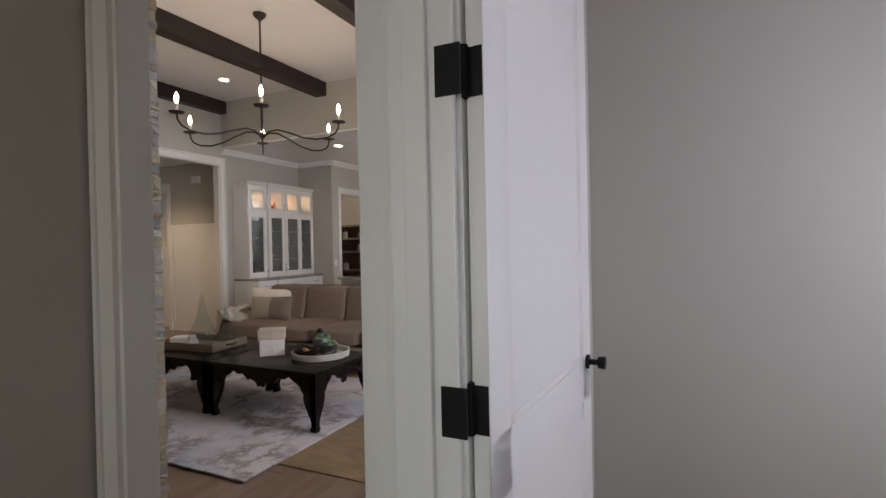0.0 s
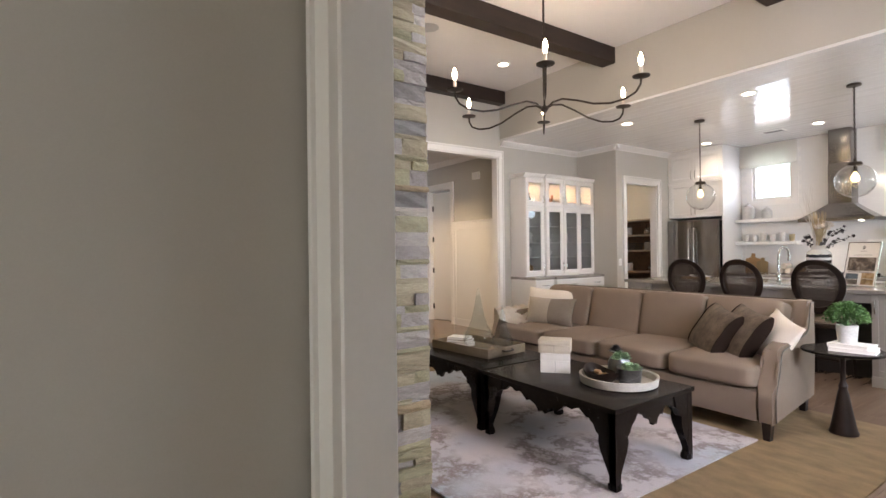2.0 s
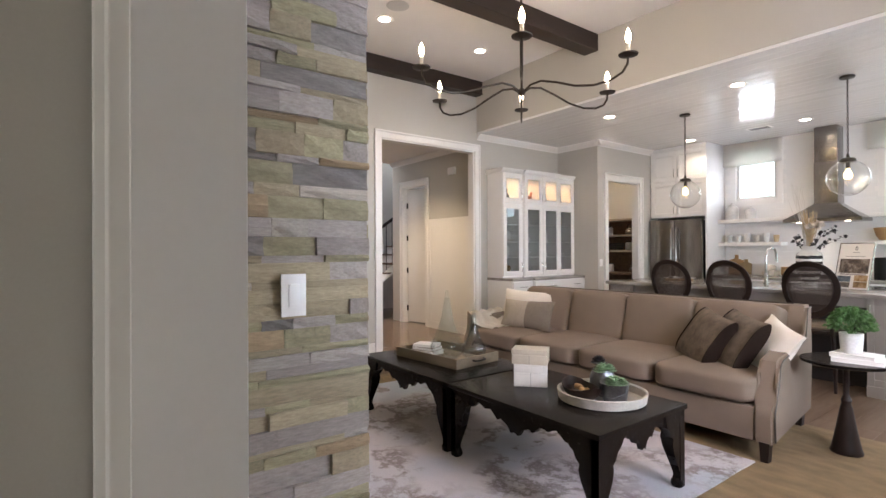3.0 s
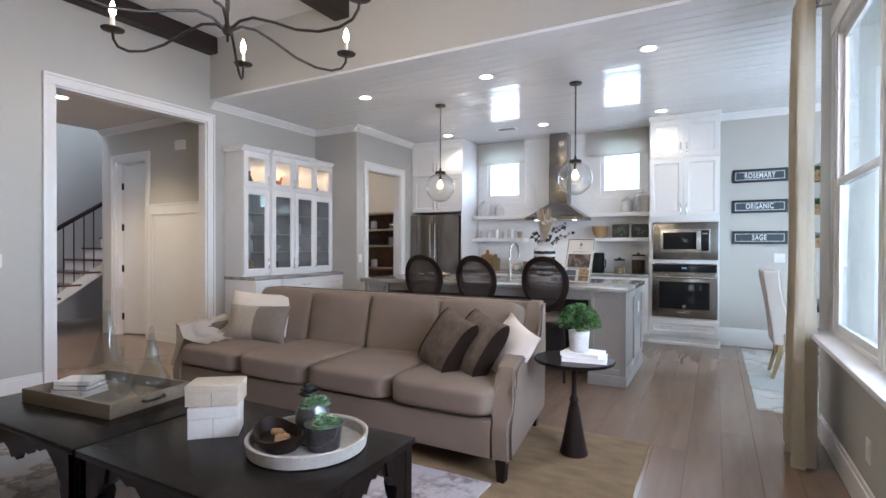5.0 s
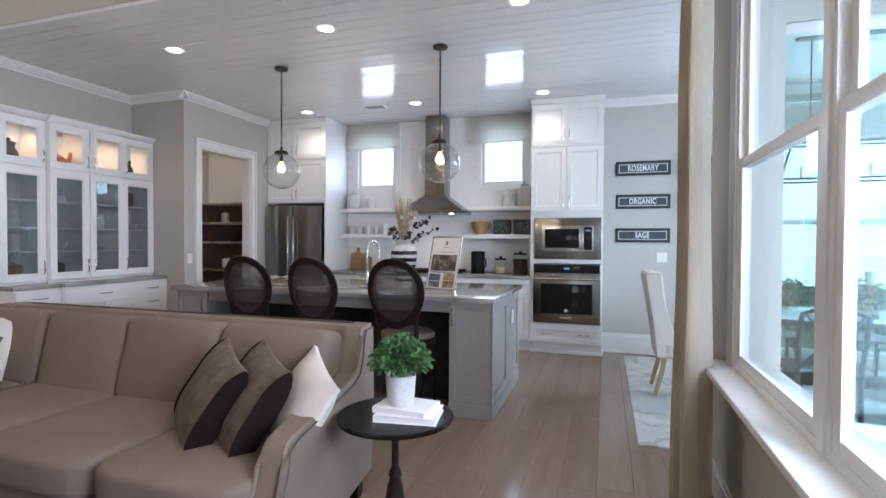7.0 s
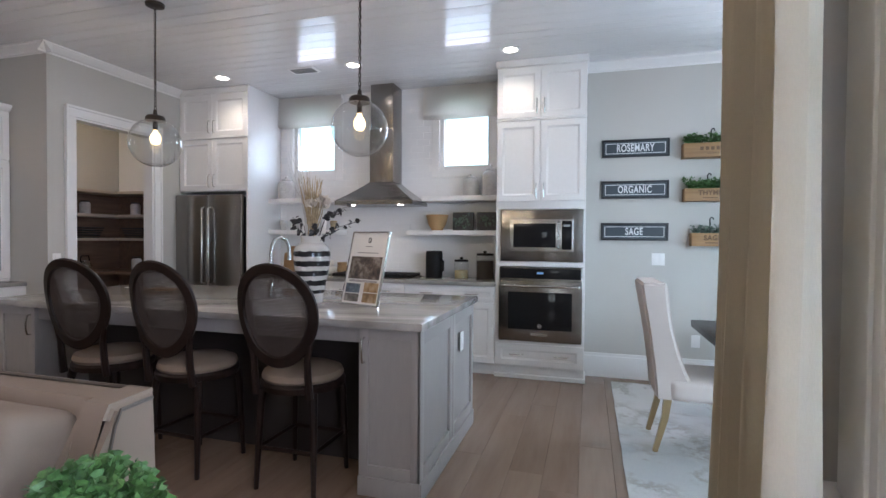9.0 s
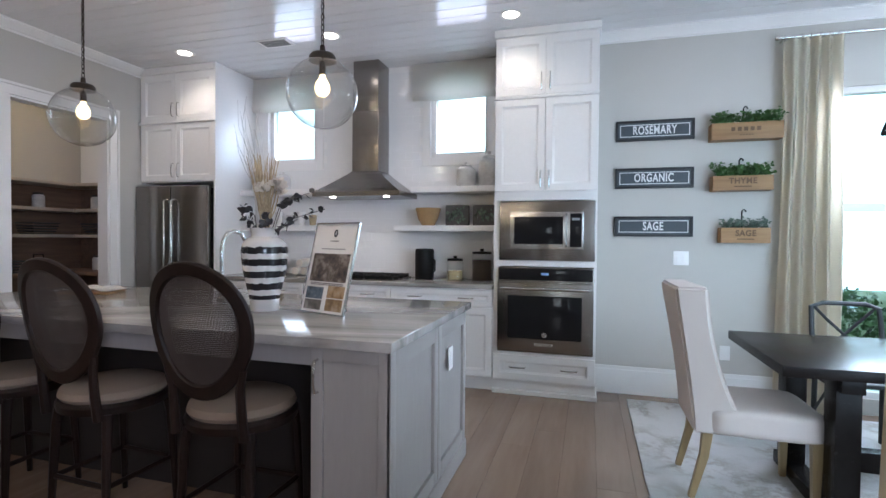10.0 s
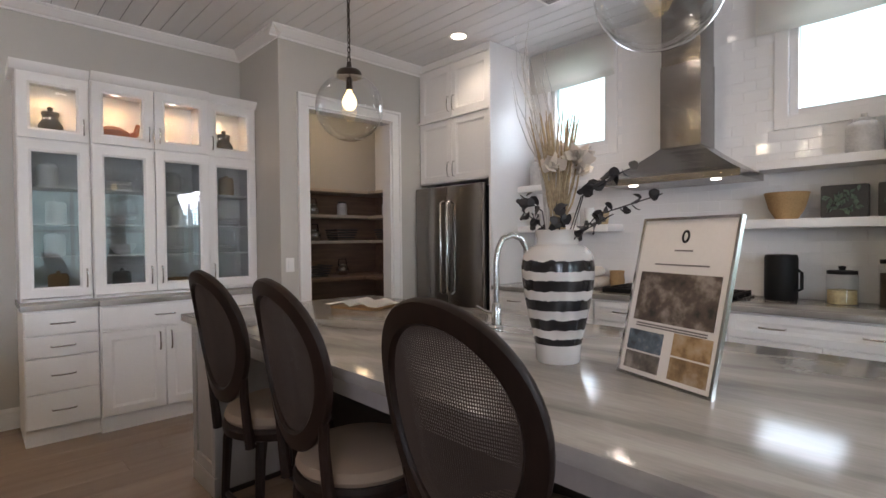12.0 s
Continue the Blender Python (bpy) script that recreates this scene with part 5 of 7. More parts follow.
def stool(m):
    s = thing("counter_stool", m, "dark wooden counter stool with an oval cane back and cream seat", "stool", "island stools")
    cz, rx, rz = 0.945, 0.205, 0.240
    bend = lambda x, z: Vector((x, -0.240 - 0.17 * (z - 0.70) + 0.9 * x * x, z))
    egg = lambda a, k=1.0: (rx * k * math.cos(a) * (1 + 0.09 * math.sin(a)), cz + rz * k * math.sin(a))
    # flat oval band, wider than it is thick, with eased edges
    bm = bmesh.new()
    n, rings = 48, []
    for i in range(n):
        a = 2 * math.pi * i / n
        x, z = egg(a)
        p = bend(x, z)
        u = Vector((math.cos(a) / rx, 0, math.sin(a) / rz)).normalized()
        wide = 0.027 + 0.004 * max(0, -math.sin(a))
        out = (bend(x + u.x * 0.01, z + u.z * 0.01) - p).normalized()
        along = bend(*egg(a + 0.02)) - p
        face = out.cross(along.normalized()).normalized()
        rings.append([bm.verts.new(p + out * wide * q + face * 0.014 * h) for q, h in ((-1, -0.5), (-0.8, -1), (0.8, -1), (1, -0.5), (1, 0.5), (0.8, 1), (-0.8, 1), (-1, 0.5))])
    for a, b in zip(rings, rings[1:] + rings[:1]):
        for k in range(8):
            bm.faces.new((a[k], a[(k + 1) % 8], b[(k + 1) % 8], b[k]))
    back = part("back_frame", bm, M["dark_wood"], s)
    bm = bmesh.new()
    k = 92
    for u in range(1, k):
        a = math.pi * u / k
        for p, q in ((egg(a, 0.93), egg(-a, 0.93)), (egg(a - math.pi / 2, 0.93), egg(1.5 * math.pi - a, 0.93))):
            tube(bm, [bend(p[0] + (q[0] - p[0]) * v, p[1] + (q[1] - p[1]) * v) for v in (0, 0.3, 0.7, 1)], 0.0017, 3)
    part("cane_panel", bm, M["cane"], back, "dark woven cane panel", smooth=False)
    for sx in (-1, 1):
        bm = bmesh.new()
        tube(bm, [(sx * 0.160, -0.200, 0.52), (sx * 0.158, -0.212, 0.62), bend(sx * 0.158, 0.72), bend(sx * 0.176, 0.80)], [0.021, 0.019, 0.018, 0.016], 8)
        part("back_post", bm, M["dark_wood"], s)
    bm = bmesh.new()
    lathe(bm, [(0.19, 0.525), (0.225, 0.53), (0.230, 0.56), (0.220, 0.575), (0.19, 0.575)], 36)
    part("seat_frame", bm, M["dark_wood"], s)
    bm = bmesh.new()
    lathe(bm, [(0.208, 0.572), (0.221, 0.592), (0.212, 0.618), (0.165, 0.637), (0.08, 0.646), (0.0, 0.648)], 36, cap=False)
    part("seat", bm, M["seat_cloth"], s, "cream upholstered seat pad")
    for sx in (-1, 1):
        for sy in (-1, 1):
            bm = bmesh.new()
            tube(bm, [(sx * 0.15, sy * 0.15, 0.53), (sx * 0.158, sy * 0.16, 0.46), (sx * 0.165, sy * 0.17, 0.25), (sx * 0.172, sy * 0.182, 0.0)], [0.024, 0.021, 0.018, 0.013], 8)
            part("leg", bm, M["dark_wood"], s)
    ring = [(0.163 * sx, 0.168 * sy, 0.22) for sx, sy in ((-1, -1), (1, -1), (1, 1), (-1, 1))]
    for a, b in zip(ring, ring[1:] + ring[:1]):
        bm = bmesh.new()
        tube(bm, [a, b], 0.012, 8)
        part("stretcher", bm, M["dark_wood"], s)
    return s


base = stool(pose(-2.428, 6.765, 0, rz=0))
copy_thing(base, pose(-3.138, 6.765, 0, rz=-3))
copy_thing(base, pose(-3.788, 6.77, 0, rz=2))


def pendant(m, group="island pendants"):
    p = thing("pendant_lamp", m, "clear glass globe pendant with a lit filament bulb", "pendant lamp", group)
    bm = bmesh.new()
    lathe(bm, [(0.0, CEIL), (0.062, CEIL), (0.066, CEIL - 0.006), (0.062, CEIL - 0.022), (0.02, CEIL - 0.03), (0.0, CEIL - 0.03)], 28, cap=False)
    part("canopy", bm, M["bronze"], p)
    bm = bmesh.new()
    z, k = 2.285, 0
    while z < CEIL - 0.03:
        ring = [(0.009 * math.cos(a), 0, z + 0.016 * math.sin(a)) if k % 2 else (0, 0.009 * math.cos(a), z + 0.016 * math.sin(a)) for a in [j * math.pi / 4 for j in range(8)]]
        tube(bm, ring, 0.0028, 5, True)
        z, k = z + 0.026, k + 1
    tube(bm, [(0.004, 0.004, 2.25), (0.004, -0.004, 2.6), (0.004, 0.004, CEIL - 0.02)], 0.003, 5)
    part("chain", bm, M["bronze"], p)
    bm = bmesh.new()
    lathe(bm, [(0.0, 2.275), (0.012, 2.27), (0.015, 2.235), (0.055, 2.228), (0.066, 2.215), (0.068, 2.192), (0.060, 2.188), (0.0, 2.188)], 28, cap=False)
    part("cap", bm, M["bronze"], p)
    bm = bmesh.new()
    cz, r = 2.03, 0.178
    prof = [(r * math.sin(a), cz - r * math.cos(a)) for a in [math.pi * k / 28 for k in range(29)] if not (a > 2.6 and r * math.sin(a) < 0.058)]
    prof[0] = (0.001, prof[0][1])
    lathe(bm, prof, 40, cap=False)
    part("globe", bm, M["globe"], p, "clear glass globe").visible_shadow = False
    bm = bmesh.new()
    lathe(bm, [(0.014, 2.195), (0.017, 2.19), (0.017, 2.13), (0.013, 2.12)], 14)
    part("socket", bm, M["bronze"], p)
    bm = bmesh.new()
    lathe(bm, [(0.014, 2.125), (0.015, 2.11), (0.026, 2.095), (0.036, 2.072), (0.038, 2.055), (0.034, 2.036), (0.022, 2.020), (0.0, 2.013)], 20, cap=False)
    part("bulb", bm, M["bulb"], p, "lit amber filament bulb").visible_shadow = False
    return p


for x, y in ((-4.0, 7.29), (-2.315, 7.22)):
    pendant(pose(x, y, 0))
    lamp("pendant_light", "POINT", pose(x, y, 2.05), 9, (1.0, 0.74, 0.45), 0.035)
t = thing("air_vent", pose(-3.74, 8.87, CEIL), "white slotted ceiling air vent", "vent")
bm = bmesh.new()
box(bm, -0.15, 0.15, -0.085, 0.085, -0.006, 0.0, 0.002)
part("frame", bm, M["trim"], t)
# dark grey bars paint the shadow of the vent's slots
for k in range(9):
    bm = bmesh.new()
    box(bm, -0.125, 0.125, -0.062 + k * 0.0145, -0.056 + k * 0.0145, -0.009, -0.004)
    part("slot_shade", bm, surface("vent_shadow", (0.25, 0.25, 0.25), 0.6) if k == 0 else bpy.data.materials["vent_shadow"], t)

# ---- hutch ----
HX = -6.378


def hutch_section(y0, y1, proud, doors, glass_doors, drawers, label):
    w = y1 - y0
    t = thing("hutch", pose(HX, y0, 0, rz=90), label, "hutch", "hutch units")
    fb, fu = -(0.53 + proud), -(0.33 + proud)
    bm = bmesh.new()
    box(bm, 0, w, fb, -0.002, 0.10, 0.88, 0.002)
    box(bm, 0, w, fb + 0.012, -0.002, 0.0, 0.10)
    part("base", bm, M["cabinet"], t)
    bm = bmesh.new()
    box(bm, -0.012 if proud == 0 and y0 < 6.1 else 0, w, fb - 0.022, -0.002, 0.881, 0.919, 0.004)
    part("worktop", bm, M["quartz"], t, "grey veined stone top")
    bm = bmesh.new()
    for x0, x1 in ((0, 0.018), (w - 0.018, w)):
        box(bm, x0, x1, fu, -0.002, 0.92, 2.47, 0.001)
    box(bm, 0.018, w - 0.018, -0.014, -0.002, 0.92, 2.47)
    for z in (0.92, 2.01, 2.452):
        box(bm, 0.018, w - 0.018, fu, -0.014, z, z + 0.018)
    n = len(glass_doors)
    for k in range(1, n):
        box(bm, w * k / n - 0.009, w * k / n + 0.009, fu + 0.005, -0.014, 0.938, 2.452)
    part("upper_case", bm, M["cabinet"], t)
    for z in (1.21, 1.44, 1.70):
        bm = bmesh.new()
        box(bm, 0.019, w - 0.019, fu + 0.03, -0.015, z, z + 0.014, 0.001)
        part("shelf", bm, M["cabinet"], t)
    bm = bmesh.new()
    prism(bm, [(fu - 0.045, 2.53), (fu - 0.045, 2.515), (fu - 0.012, 2.475), (fu, 2.47), (-0.002, 2.47), (-0.002, 2.53)], -0.03 if y0 < 6.1 else 0, w + (0.01 if y1 > 7.5 else 0), "x")
    part("cornice", bm, M["cabinet"], t)
    for k, side in enumerate(glass_doors):
        a, b = w * k / n + 0.004, w * (k + 1) / n - 0.004
        hx = a + 0.032 if side == "l" else b - 0.032
        front(t, "glass_door", a, b, 0.945, 2.008, M["cabinet"], (hx, 1.07, 0.13, True), True, fu)
        front(t, "glass_door", a, b, 2.026, 2.462, M["cabinet"], (hx, 2.13, 0.11, True), True, fu)
    for z0, z1 in drawers:
        front(t, "drawer", 0.006, w - 0.006, z0, z1, M["cabinet"], (w / 2, (z0 + z1) / 2, 0.13, False), False, fb, 0.012)
    for k, side in enumerate(doors):
        m_ = len(doors)
        a, b = w * k / m_ + 0.006, w * (k + 1) / m_ - 0.006
        front(t, "door", a, b, 0.115, 0.70, M["cabinet"], (a + 0.032 if side == "l" else b - 0.032, 0.60, 0.13, True), False, fb)
    return t


FOUR = ((0.72, 0.868), (0.575, 0.712), (0.345, 0.567), (0.115, 0.337))
hutch_section(6.03, 6.432, 0.0, (), ("r",), FOUR, "white hutch with glass doors above four drawers")
hutch_section(6.434, 7.228, 0.04, ("r", "l"), ("r", "l"), ((0.72, 0.868),), "white hutch centre with paired glass doors above a drawer and doors")
hutch_section(7.23, 7.632, 0.0, (), ("l",), FOUR, "white hutch with glass doors above four drawers")
for y in (6.23, 6.63, 7.03, 7.43):
    bm = bmesh.new()
    lathe(bm, [(0.0, 0), (0.032, 0), (0.036, 0.006)], 20, (-6.22, y, 2.446), cap=False)
    tagged(link_mesh("puck_light", bm, M["can"]), "lit round cabinet puck light", "cabinet light", "hutch lights")
    lamp("puck_beam", "SPOT", look((-6.22, y, 2.44), (-6.25, y, 2.0)), 7.0, (1.0, 0.60, 0.28), 0.03, spot=150)
M["terracotta"] = surface("terracotta", (0.42, 0.15, 0.08), 0.6, vary=0.15, relief=0.2)
M["wicker"] = surface("woven_wicker", (0.35, 0.22, 0.10), 0.8, vary=0.3, grain=120, relief=0.7)
M["dark_clay"] = surface("dark_grey_stoneware", (0.06, 0.058, 0.055), 0.5, vary=0.2, relief=0.2)


def pot(name, m, profile, material, label, category, lid=None, seg=24):
    t = thing(name, m, label, category)
    bm = bmesh.new()
    lathe(bm, profile, seg, cap=False)
    part("body", bm, material, t)
    if lid:
        bm = bmesh.new()
        lathe(bm, lid[0], seg, cap=False)
        part("lid", bm, lid[1], t)
    return t


def hollow(r, h, neck=None, t=0.006):
    """Profile of a pot with belly radius r and height h, open at the top."""
    neck = neck or r * 0.7
    return [(0, 0), (r * 0.7, 0), (r * 0.92, h * 0.2), (r, h * 0.45), (r * 0.93, h * 0.65), (neck, h * 0.85), (neck * 1.08, h), (neck * 1.08 - t, h), (neck - t, h * 0.85), (0, h * 0.5)]


for y, kind in ((6.23, "urn"), (6.60, "bowl"), (7.03, "dish"), (7.43, "urn")):
    if kind == "urn":
        pot("stoneware_jar", pose(-6.22, y, 2.028), hollow(0.075, 0.20, 0.045), M["dark_clay"], "dark grey stoneware jar with a knob lid", "jar", ([(0, 0.20), (0.055, 0.20), (0.05, 0.22), (0.012, 0.225), (0.02, 0.25), (0.0, 0.262)], M["dark_clay"]))
    elif kind == "bowl":
        t = pot("serving_pot", pose(-6.20, y, 2.028), [(0, 0), (0.09, 0), (0.125, 0.06), (0.11, 0.13), (0.05, 0.165), (0.0, 0.17)], M["terracotta"], "terracotta serving pot with a raised spout", "pot")
        bm = bmesh.new()
        tube(bm, [(0.03, 0.10, 0.09), (0.03, 0.15, 0.13), (0.03, 0.165, 0.20)], [0.03, 0.022, 0.016], 10)
        part("spout", bm, M["terracotta"], t)
    else:
        pot("serving_dish", pose(-6.2, y, 2.028), [(0, 0), (0.08, 0), (0.14, 0.03), (0.145, 0.045), (0.13, 0.04), (0.0, 0.015)], M["terracotta"], "shallow terracotta serving dish", "dish")
rng = random.Random(11)
for y in (6.23, 6.63, 7.03, 7.43):
    for z in (0.939, 1.2245, 1.4545, 1.7145):
        kind = rng.choice(("stack", "bowl", "jug", "vase"))
        x = -6.21 + rng.uniform(-0.02, 0.02)
        yy = y + rng.uniform(-0.03, 0.03)
        mt = rng.choice((M["white_clay"], M["white_clay"], M["pot"], M["wicker"], M["dark_clay"]))
        if kind == "stack":
            pot("plate_stack", pose(x, yy, z), [(0, 0), (0.07, 0), (0.10, 0.015), (0.102, 0.02), (0.075, 0.022), (0.10, 0.035), (0.102, 0.04), (0.075, 0.045), (0.10, 0.06), (0.102, 0.065), (0.0, 0.05)], M["white_clay"], "stack of white plates in the hutch", "plates")
        elif kind == "bowl":
            pot("bowl", pose(x, yy, z), [(0, 0), (0.04, 0), (0.085, 0.05), (0.095, 0.085), (0.089, 0.085), (0.0, 0.015)], mt, "small glazed bowl in the hutch", "bowl")
        elif kind == "jug":
            t = pot("jug", pose(x, yy, z), hollow(0.065, 0.17, 0.045), mt, "small glazed jug in the hutch", "jug")
            bm = bmesh.new()
            tube(bm, [(0, 0.045, 0.14), (0, 0.095, 0.13), (0, 0.10, 0.08), (0, 0.06, 0.05)], 0.007, 7)
            part("handle", bm, mt, t)
        else:
            pot("canister", pose(x, yy, z), [(0, 0), (0.06, 0), (0.062, 0.005), (0.062, 0.14), (0.055, 0.15), (0.0, 0.15)], mt, "round lidded canister in the hutch", "canister", ([(0, 0.15), (0.05, 0.15), (0.05, 0.16), (0.012, 0.163), (0.014, 0.18), (0, 0.183)], mt))

# ---- pantry ----
bm = bmesh.new()
box(bm, -7.198, -7.18, 7.762, 9.748, 0.0, 1.90)
box(bm, -7.18, -5.72, 9.73, 9.748, 0.0, 1.90)
structure("trim_pantry_backing", bm, M["shelf_wood"], "dark stained board backing in the pantry")
M["pantry_paint"] = surface("beige_shelf_paint", (0.46, 0.40, 0.33), 0.5, vary=0.05)
for z, dd in ((0.86, 0.55), (1.28, 0.36), (1.58, 0.36), (1.88, 0.36)):
    bm = bmesh.new()
    box(bm, -7.178, -5.74, 9.73 - dd, 9.728, z, z + 0.035, 0.003)
    tagged(link_mesh("pantry_shelf", bm, M["pantry_paint"] if z > 1 else M["shelf_wood"], True), "thick beige painted pantry shelf" if z > 1 else "dark stained wooden pantry counter", "shelf", "pantry shelves")
    bm = bmesh.new()
    box(bm, -7.178, -7.178 + dd, 7.80, 9.728 - dd, z, z + 0.035, 0.003)
    tagged(link_mesh("pantry_shelf", bm, M["pantry_paint"] if z > 1 else M["shelf_wood"], True), "thick beige painted pantry shelf" if z > 1 else "dark stained wooden pantry counter", "shelf", "pantry shelves")
rng = random.Random(3)
for z in (0.896, 1.316, 1.616):
    for k in range(6):
        if k < 4:
            at = (-7.02, 8.0 + k * 0.36 + rng.uniform(-0.04, 0.04), z)
        else:
            at = (-6.65 + (k - 4) * 0.42 + rng.uniform(-0.05, 0.05), 9.55, z)
        kind = rng.choice(("basket", "jar", "jar", "kettle"))
        if kind == "basket":
            t = thing("basket", pose(*at, rz=rng.uniform(-8, 8)), "dark wire storage basket on the pantry shelf", "basket", "pantry baskets")
            bm = bmesh.new()
            for q in range(5):
                s = 0.10 + 0.008 * q
                tube(bm, [(-s * 1.3, -s, 0.004 + q * 0.03), (s * 1.3, -s, 0.004 + q * 0.03), (s * 1.3, s, 0.004 + q * 0.03), (-s * 1.3, s, 0.004 + q * 0.03)], 0.009, 6, True)
            box(bm, -0.13, 0.13, -0.10, 0.10, 0.0, 0.008)
            part("body", bm, M["dark_clay"], t)
        elif kind == "jar":
            pot("storage_jar", pose(*at), [(0, 0), (0.055, 0), (0.06, 0.01), (0.06, 0.13), (0.045, 0.15), (0.0, 0.15)], rng.choice((M["white_clay"], M["pot"], M["wicker"])), "lidded storage jar on the pantry shelf", "jar", ([(0, 0.15), (0.048, 0.15), (0.048, 0.17), (0.0, 0.172)], M["dark_clay"]))
        else:
            t = pot("kettle", pose(*at), hollow(0.08, 0.13, 0.05), M["chrome"], "small metal kettle on the pantry shelf", "kettle")
            bm = bmesh.new()
            tube(bm, [(0, -0.06, 0.11), (0, -0.05, 0.19), (0, 0.05, 0.19), (0, 0.06, 0.11)], 0.006, 6)
            part("handle", bm, M["black"], t)
# warm lamp and fitting added out of sight to brighten the pantry
lamp("pantry_fill", "POINT", pose(-6.5, 8.7, 2.85), 9, (1.0, 0.72, 0.40), 0.06)
t = thing("ceiling_lamp", pose(-6.5, 8.7, CEIL), "small round flush pantry ceiling lamp, unseen and added for light", "ceiling lamp")
bm = bmesh.new()
lathe(bm, [(0.0, -0.03), (0.07, -0.028), (0.10, -0.012), (0.10, 0)], 24, cap=False)
part("lens", bm, M["can"], t)


# ---- curtains ----
def curtain(m, width, z0, z1, folds, depth, label, rng, flare=1.0):
    """Pleated panel hanging from a rod, local x along the rod, folds towards -y."""
    t = thing("curtain", m, label, "curtain")
    bm = bmesh.new()
    n, rows_ = folds * 12, 16
    grid = []
    ph = [rng.uniform(-0.5, 0.5) for _ in range(folds + 2)]
    for j in range(rows_ + 1):
        v = j / rows_
        z = z1 + (z0 - z1) * v
        row = []
        for i in range(n + 1):
            u = i / n
            k = u * folds
            amp = depth * (0.55 + 0.45 * v) * (1 + 0.25 * math.sin(k * 1.7 + 2))
            swing = math.sin(2 * math.pi * k + ph[int(k)] * 0.6 * v)
            x = (u - 0.5) * width * (1 + (flare - 1) * v) + 0.010 * math.sin(5 * v + k)
            row.append(bm.verts.new((x, amp * swing + 0.006 * math.sin(v * 9 + i * 0.3), z)))
        grid.append(row)
    for a, b in zip(grid, grid[1:]):
        for i in range(n):
            bm.faces.new((a[i], a[i + 1], b[i + 1], b[i]))
    bmesh.ops.solidify(bm, geom=bm.faces[:], thickness=0.004)
    part("panel", bm, M["curtain"], t)
    return t


rng = random.Random(8)
curtain(pose(-0.535, 5.66, 0, rz=-90), 0.48, 0.012, 2.83, 8, 0.055, "cream linen curtain panel hanging beside the window", rng, 1.08)
curtain(pose(0.58, 9.345, 0), 0.40, 0.012, 2.835, 5, 0.045, "cream linen curtain panel beside the dining window", rng, 1.05)
curtain(pose(3.0, 9.345, 0), 0.40, 0.012, 2.835, 5, 0.045, "cream linen curtain panel beside the dining window", rng, 1.05)


def curtain_rod(m, length, label):
    t = thing("curtain_rod", m, label, "curtain rod")
    bm = bmesh.new()
    tube(bm, [(0, 0, 0), (length, 0, 0)], 0.012, 10)
    part("rod", bm, M["chrome"], t)
    for x in (0, length):
        bm = bmesh.new()
        tube(bm, [(x - 0.012, 0, 0), (x, 0, 0), (x + 0.012, 0, 0)], [0.014, 0.022, 0.014], 12)
        part("finial", bm, M["chrome"], t)
        bm = bmesh.new()
        tube(bm, [(x + (0.05 if x == 0 else -0.05), 0, 0), (x + (0.05 if x == 0 else -0.05), 0.098, 0)], 0.008, 8)
        part("bracket", bm, M["chrome"], t)
    for k in range(7):
        bm = bmesh.new()
        x = 0.05 + k * 0.058
        tube(bm, [(x, 0.022 * math.cos(a), 0.022 * math.sin(a) - 0.008) for a in [j * math.pi / 6 for j in range(12)]], 0.003, 5, True)
        part("ring", bm, M["chrome"], t)
    return t


curtain_rod(pose(0.34, 9.345, 2.848), 2.95, "satin nickel curtain rod with rings")
curtain_rod(pose(-0.455, 5.88, 2.85, rz=-90), 3.6, "satin nickel curtain rod with rings")


# ---- dining room ----
def writing(parent, text, m, height, material, squeeze=1.0):
    cu = bpy.data.curves.new("lettering", "FONT")
    cu.body, cu.size, cu.align_x, cu.align_y, cu.extrude = text, height * 1.38, "CENTER", "CENTER", 0.0008
    cu.offset = 0.0022
    cu.space_character = 1.12
    tmp = bpy.data.objects.new("lettering", cu)
    data = bpy.data.meshes.new_from_object(tmp)
    bpy.data.objects.remove(tmp)
    data.transform(m @ Matrix.Diagonal((squeeze, 1, 1, 1)))
    data.materials.append(material)
    ob = new("lettering", data)
    ob.parent = parent
    return ob


M["sign"] = surface("slate_grey_sign", (0.055, 0.07, 0.08), 0.6, vary=0.2, relief=0.15)
M["sign_edge"] = surface("black_painted_wood", (0.016, 0.018, 0.02), 0.5, vary=0.2, relief=0.15)
M["sign_white"] = surface("sign_white_paint", (0.72, 0.73, 0.73), 0.6, vary=0.05, relief=0.05)
for text, z in (("ROSEMARY", 2.217), ("ORGANIC", 1.822), ("SAGE", 1.420)):
    t = thing("wall_sign", pose(-0.505, 9.448, z), f"black framed sign reading {text} in white capitals", "sign", "herb signs")
    w, h = 0.605, 0.168
    bm = bmesh.new()
    for p, q, r, u in ((-w / 2, w / 2, h / 2 - 0.02, h / 2), (-w / 2, w / 2, -h / 2, -h / 2 + 0.02), (-w / 2, -w / 2 + 0.02, -h / 2 + 0.02, h / 2 - 0.02), (w / 2 - 0.02, w / 2, -h / 2 + 0.02, h / 2 - 0.02)):
        box(bm, p, q, -0.028, 0, r, u, 0.002)
    part("frame", bm, M["sign_edge"], t)
    bpart("board", t, M["sign"], -w / 2 + 0.018, w / 2 - 0.018, -0.014, -0.002, -h / 2 + 0.018, h / 2 - 0.018, 0.0)
    bm = bmesh.new()
    a, b = w / 2 - 0.034, h / 2 - 0.034
    for p, q, r, u in ((-a, a, b - 0.006, b), (-a, a, -b, -b + 0.006), (-a, -a + 0.006, -b + 0.006, b - 0.006), (a - 0.006, a, -b + 0.006, b - 0.006)):
        box(bm, p, q, -0.016, -0.0135, r, u)
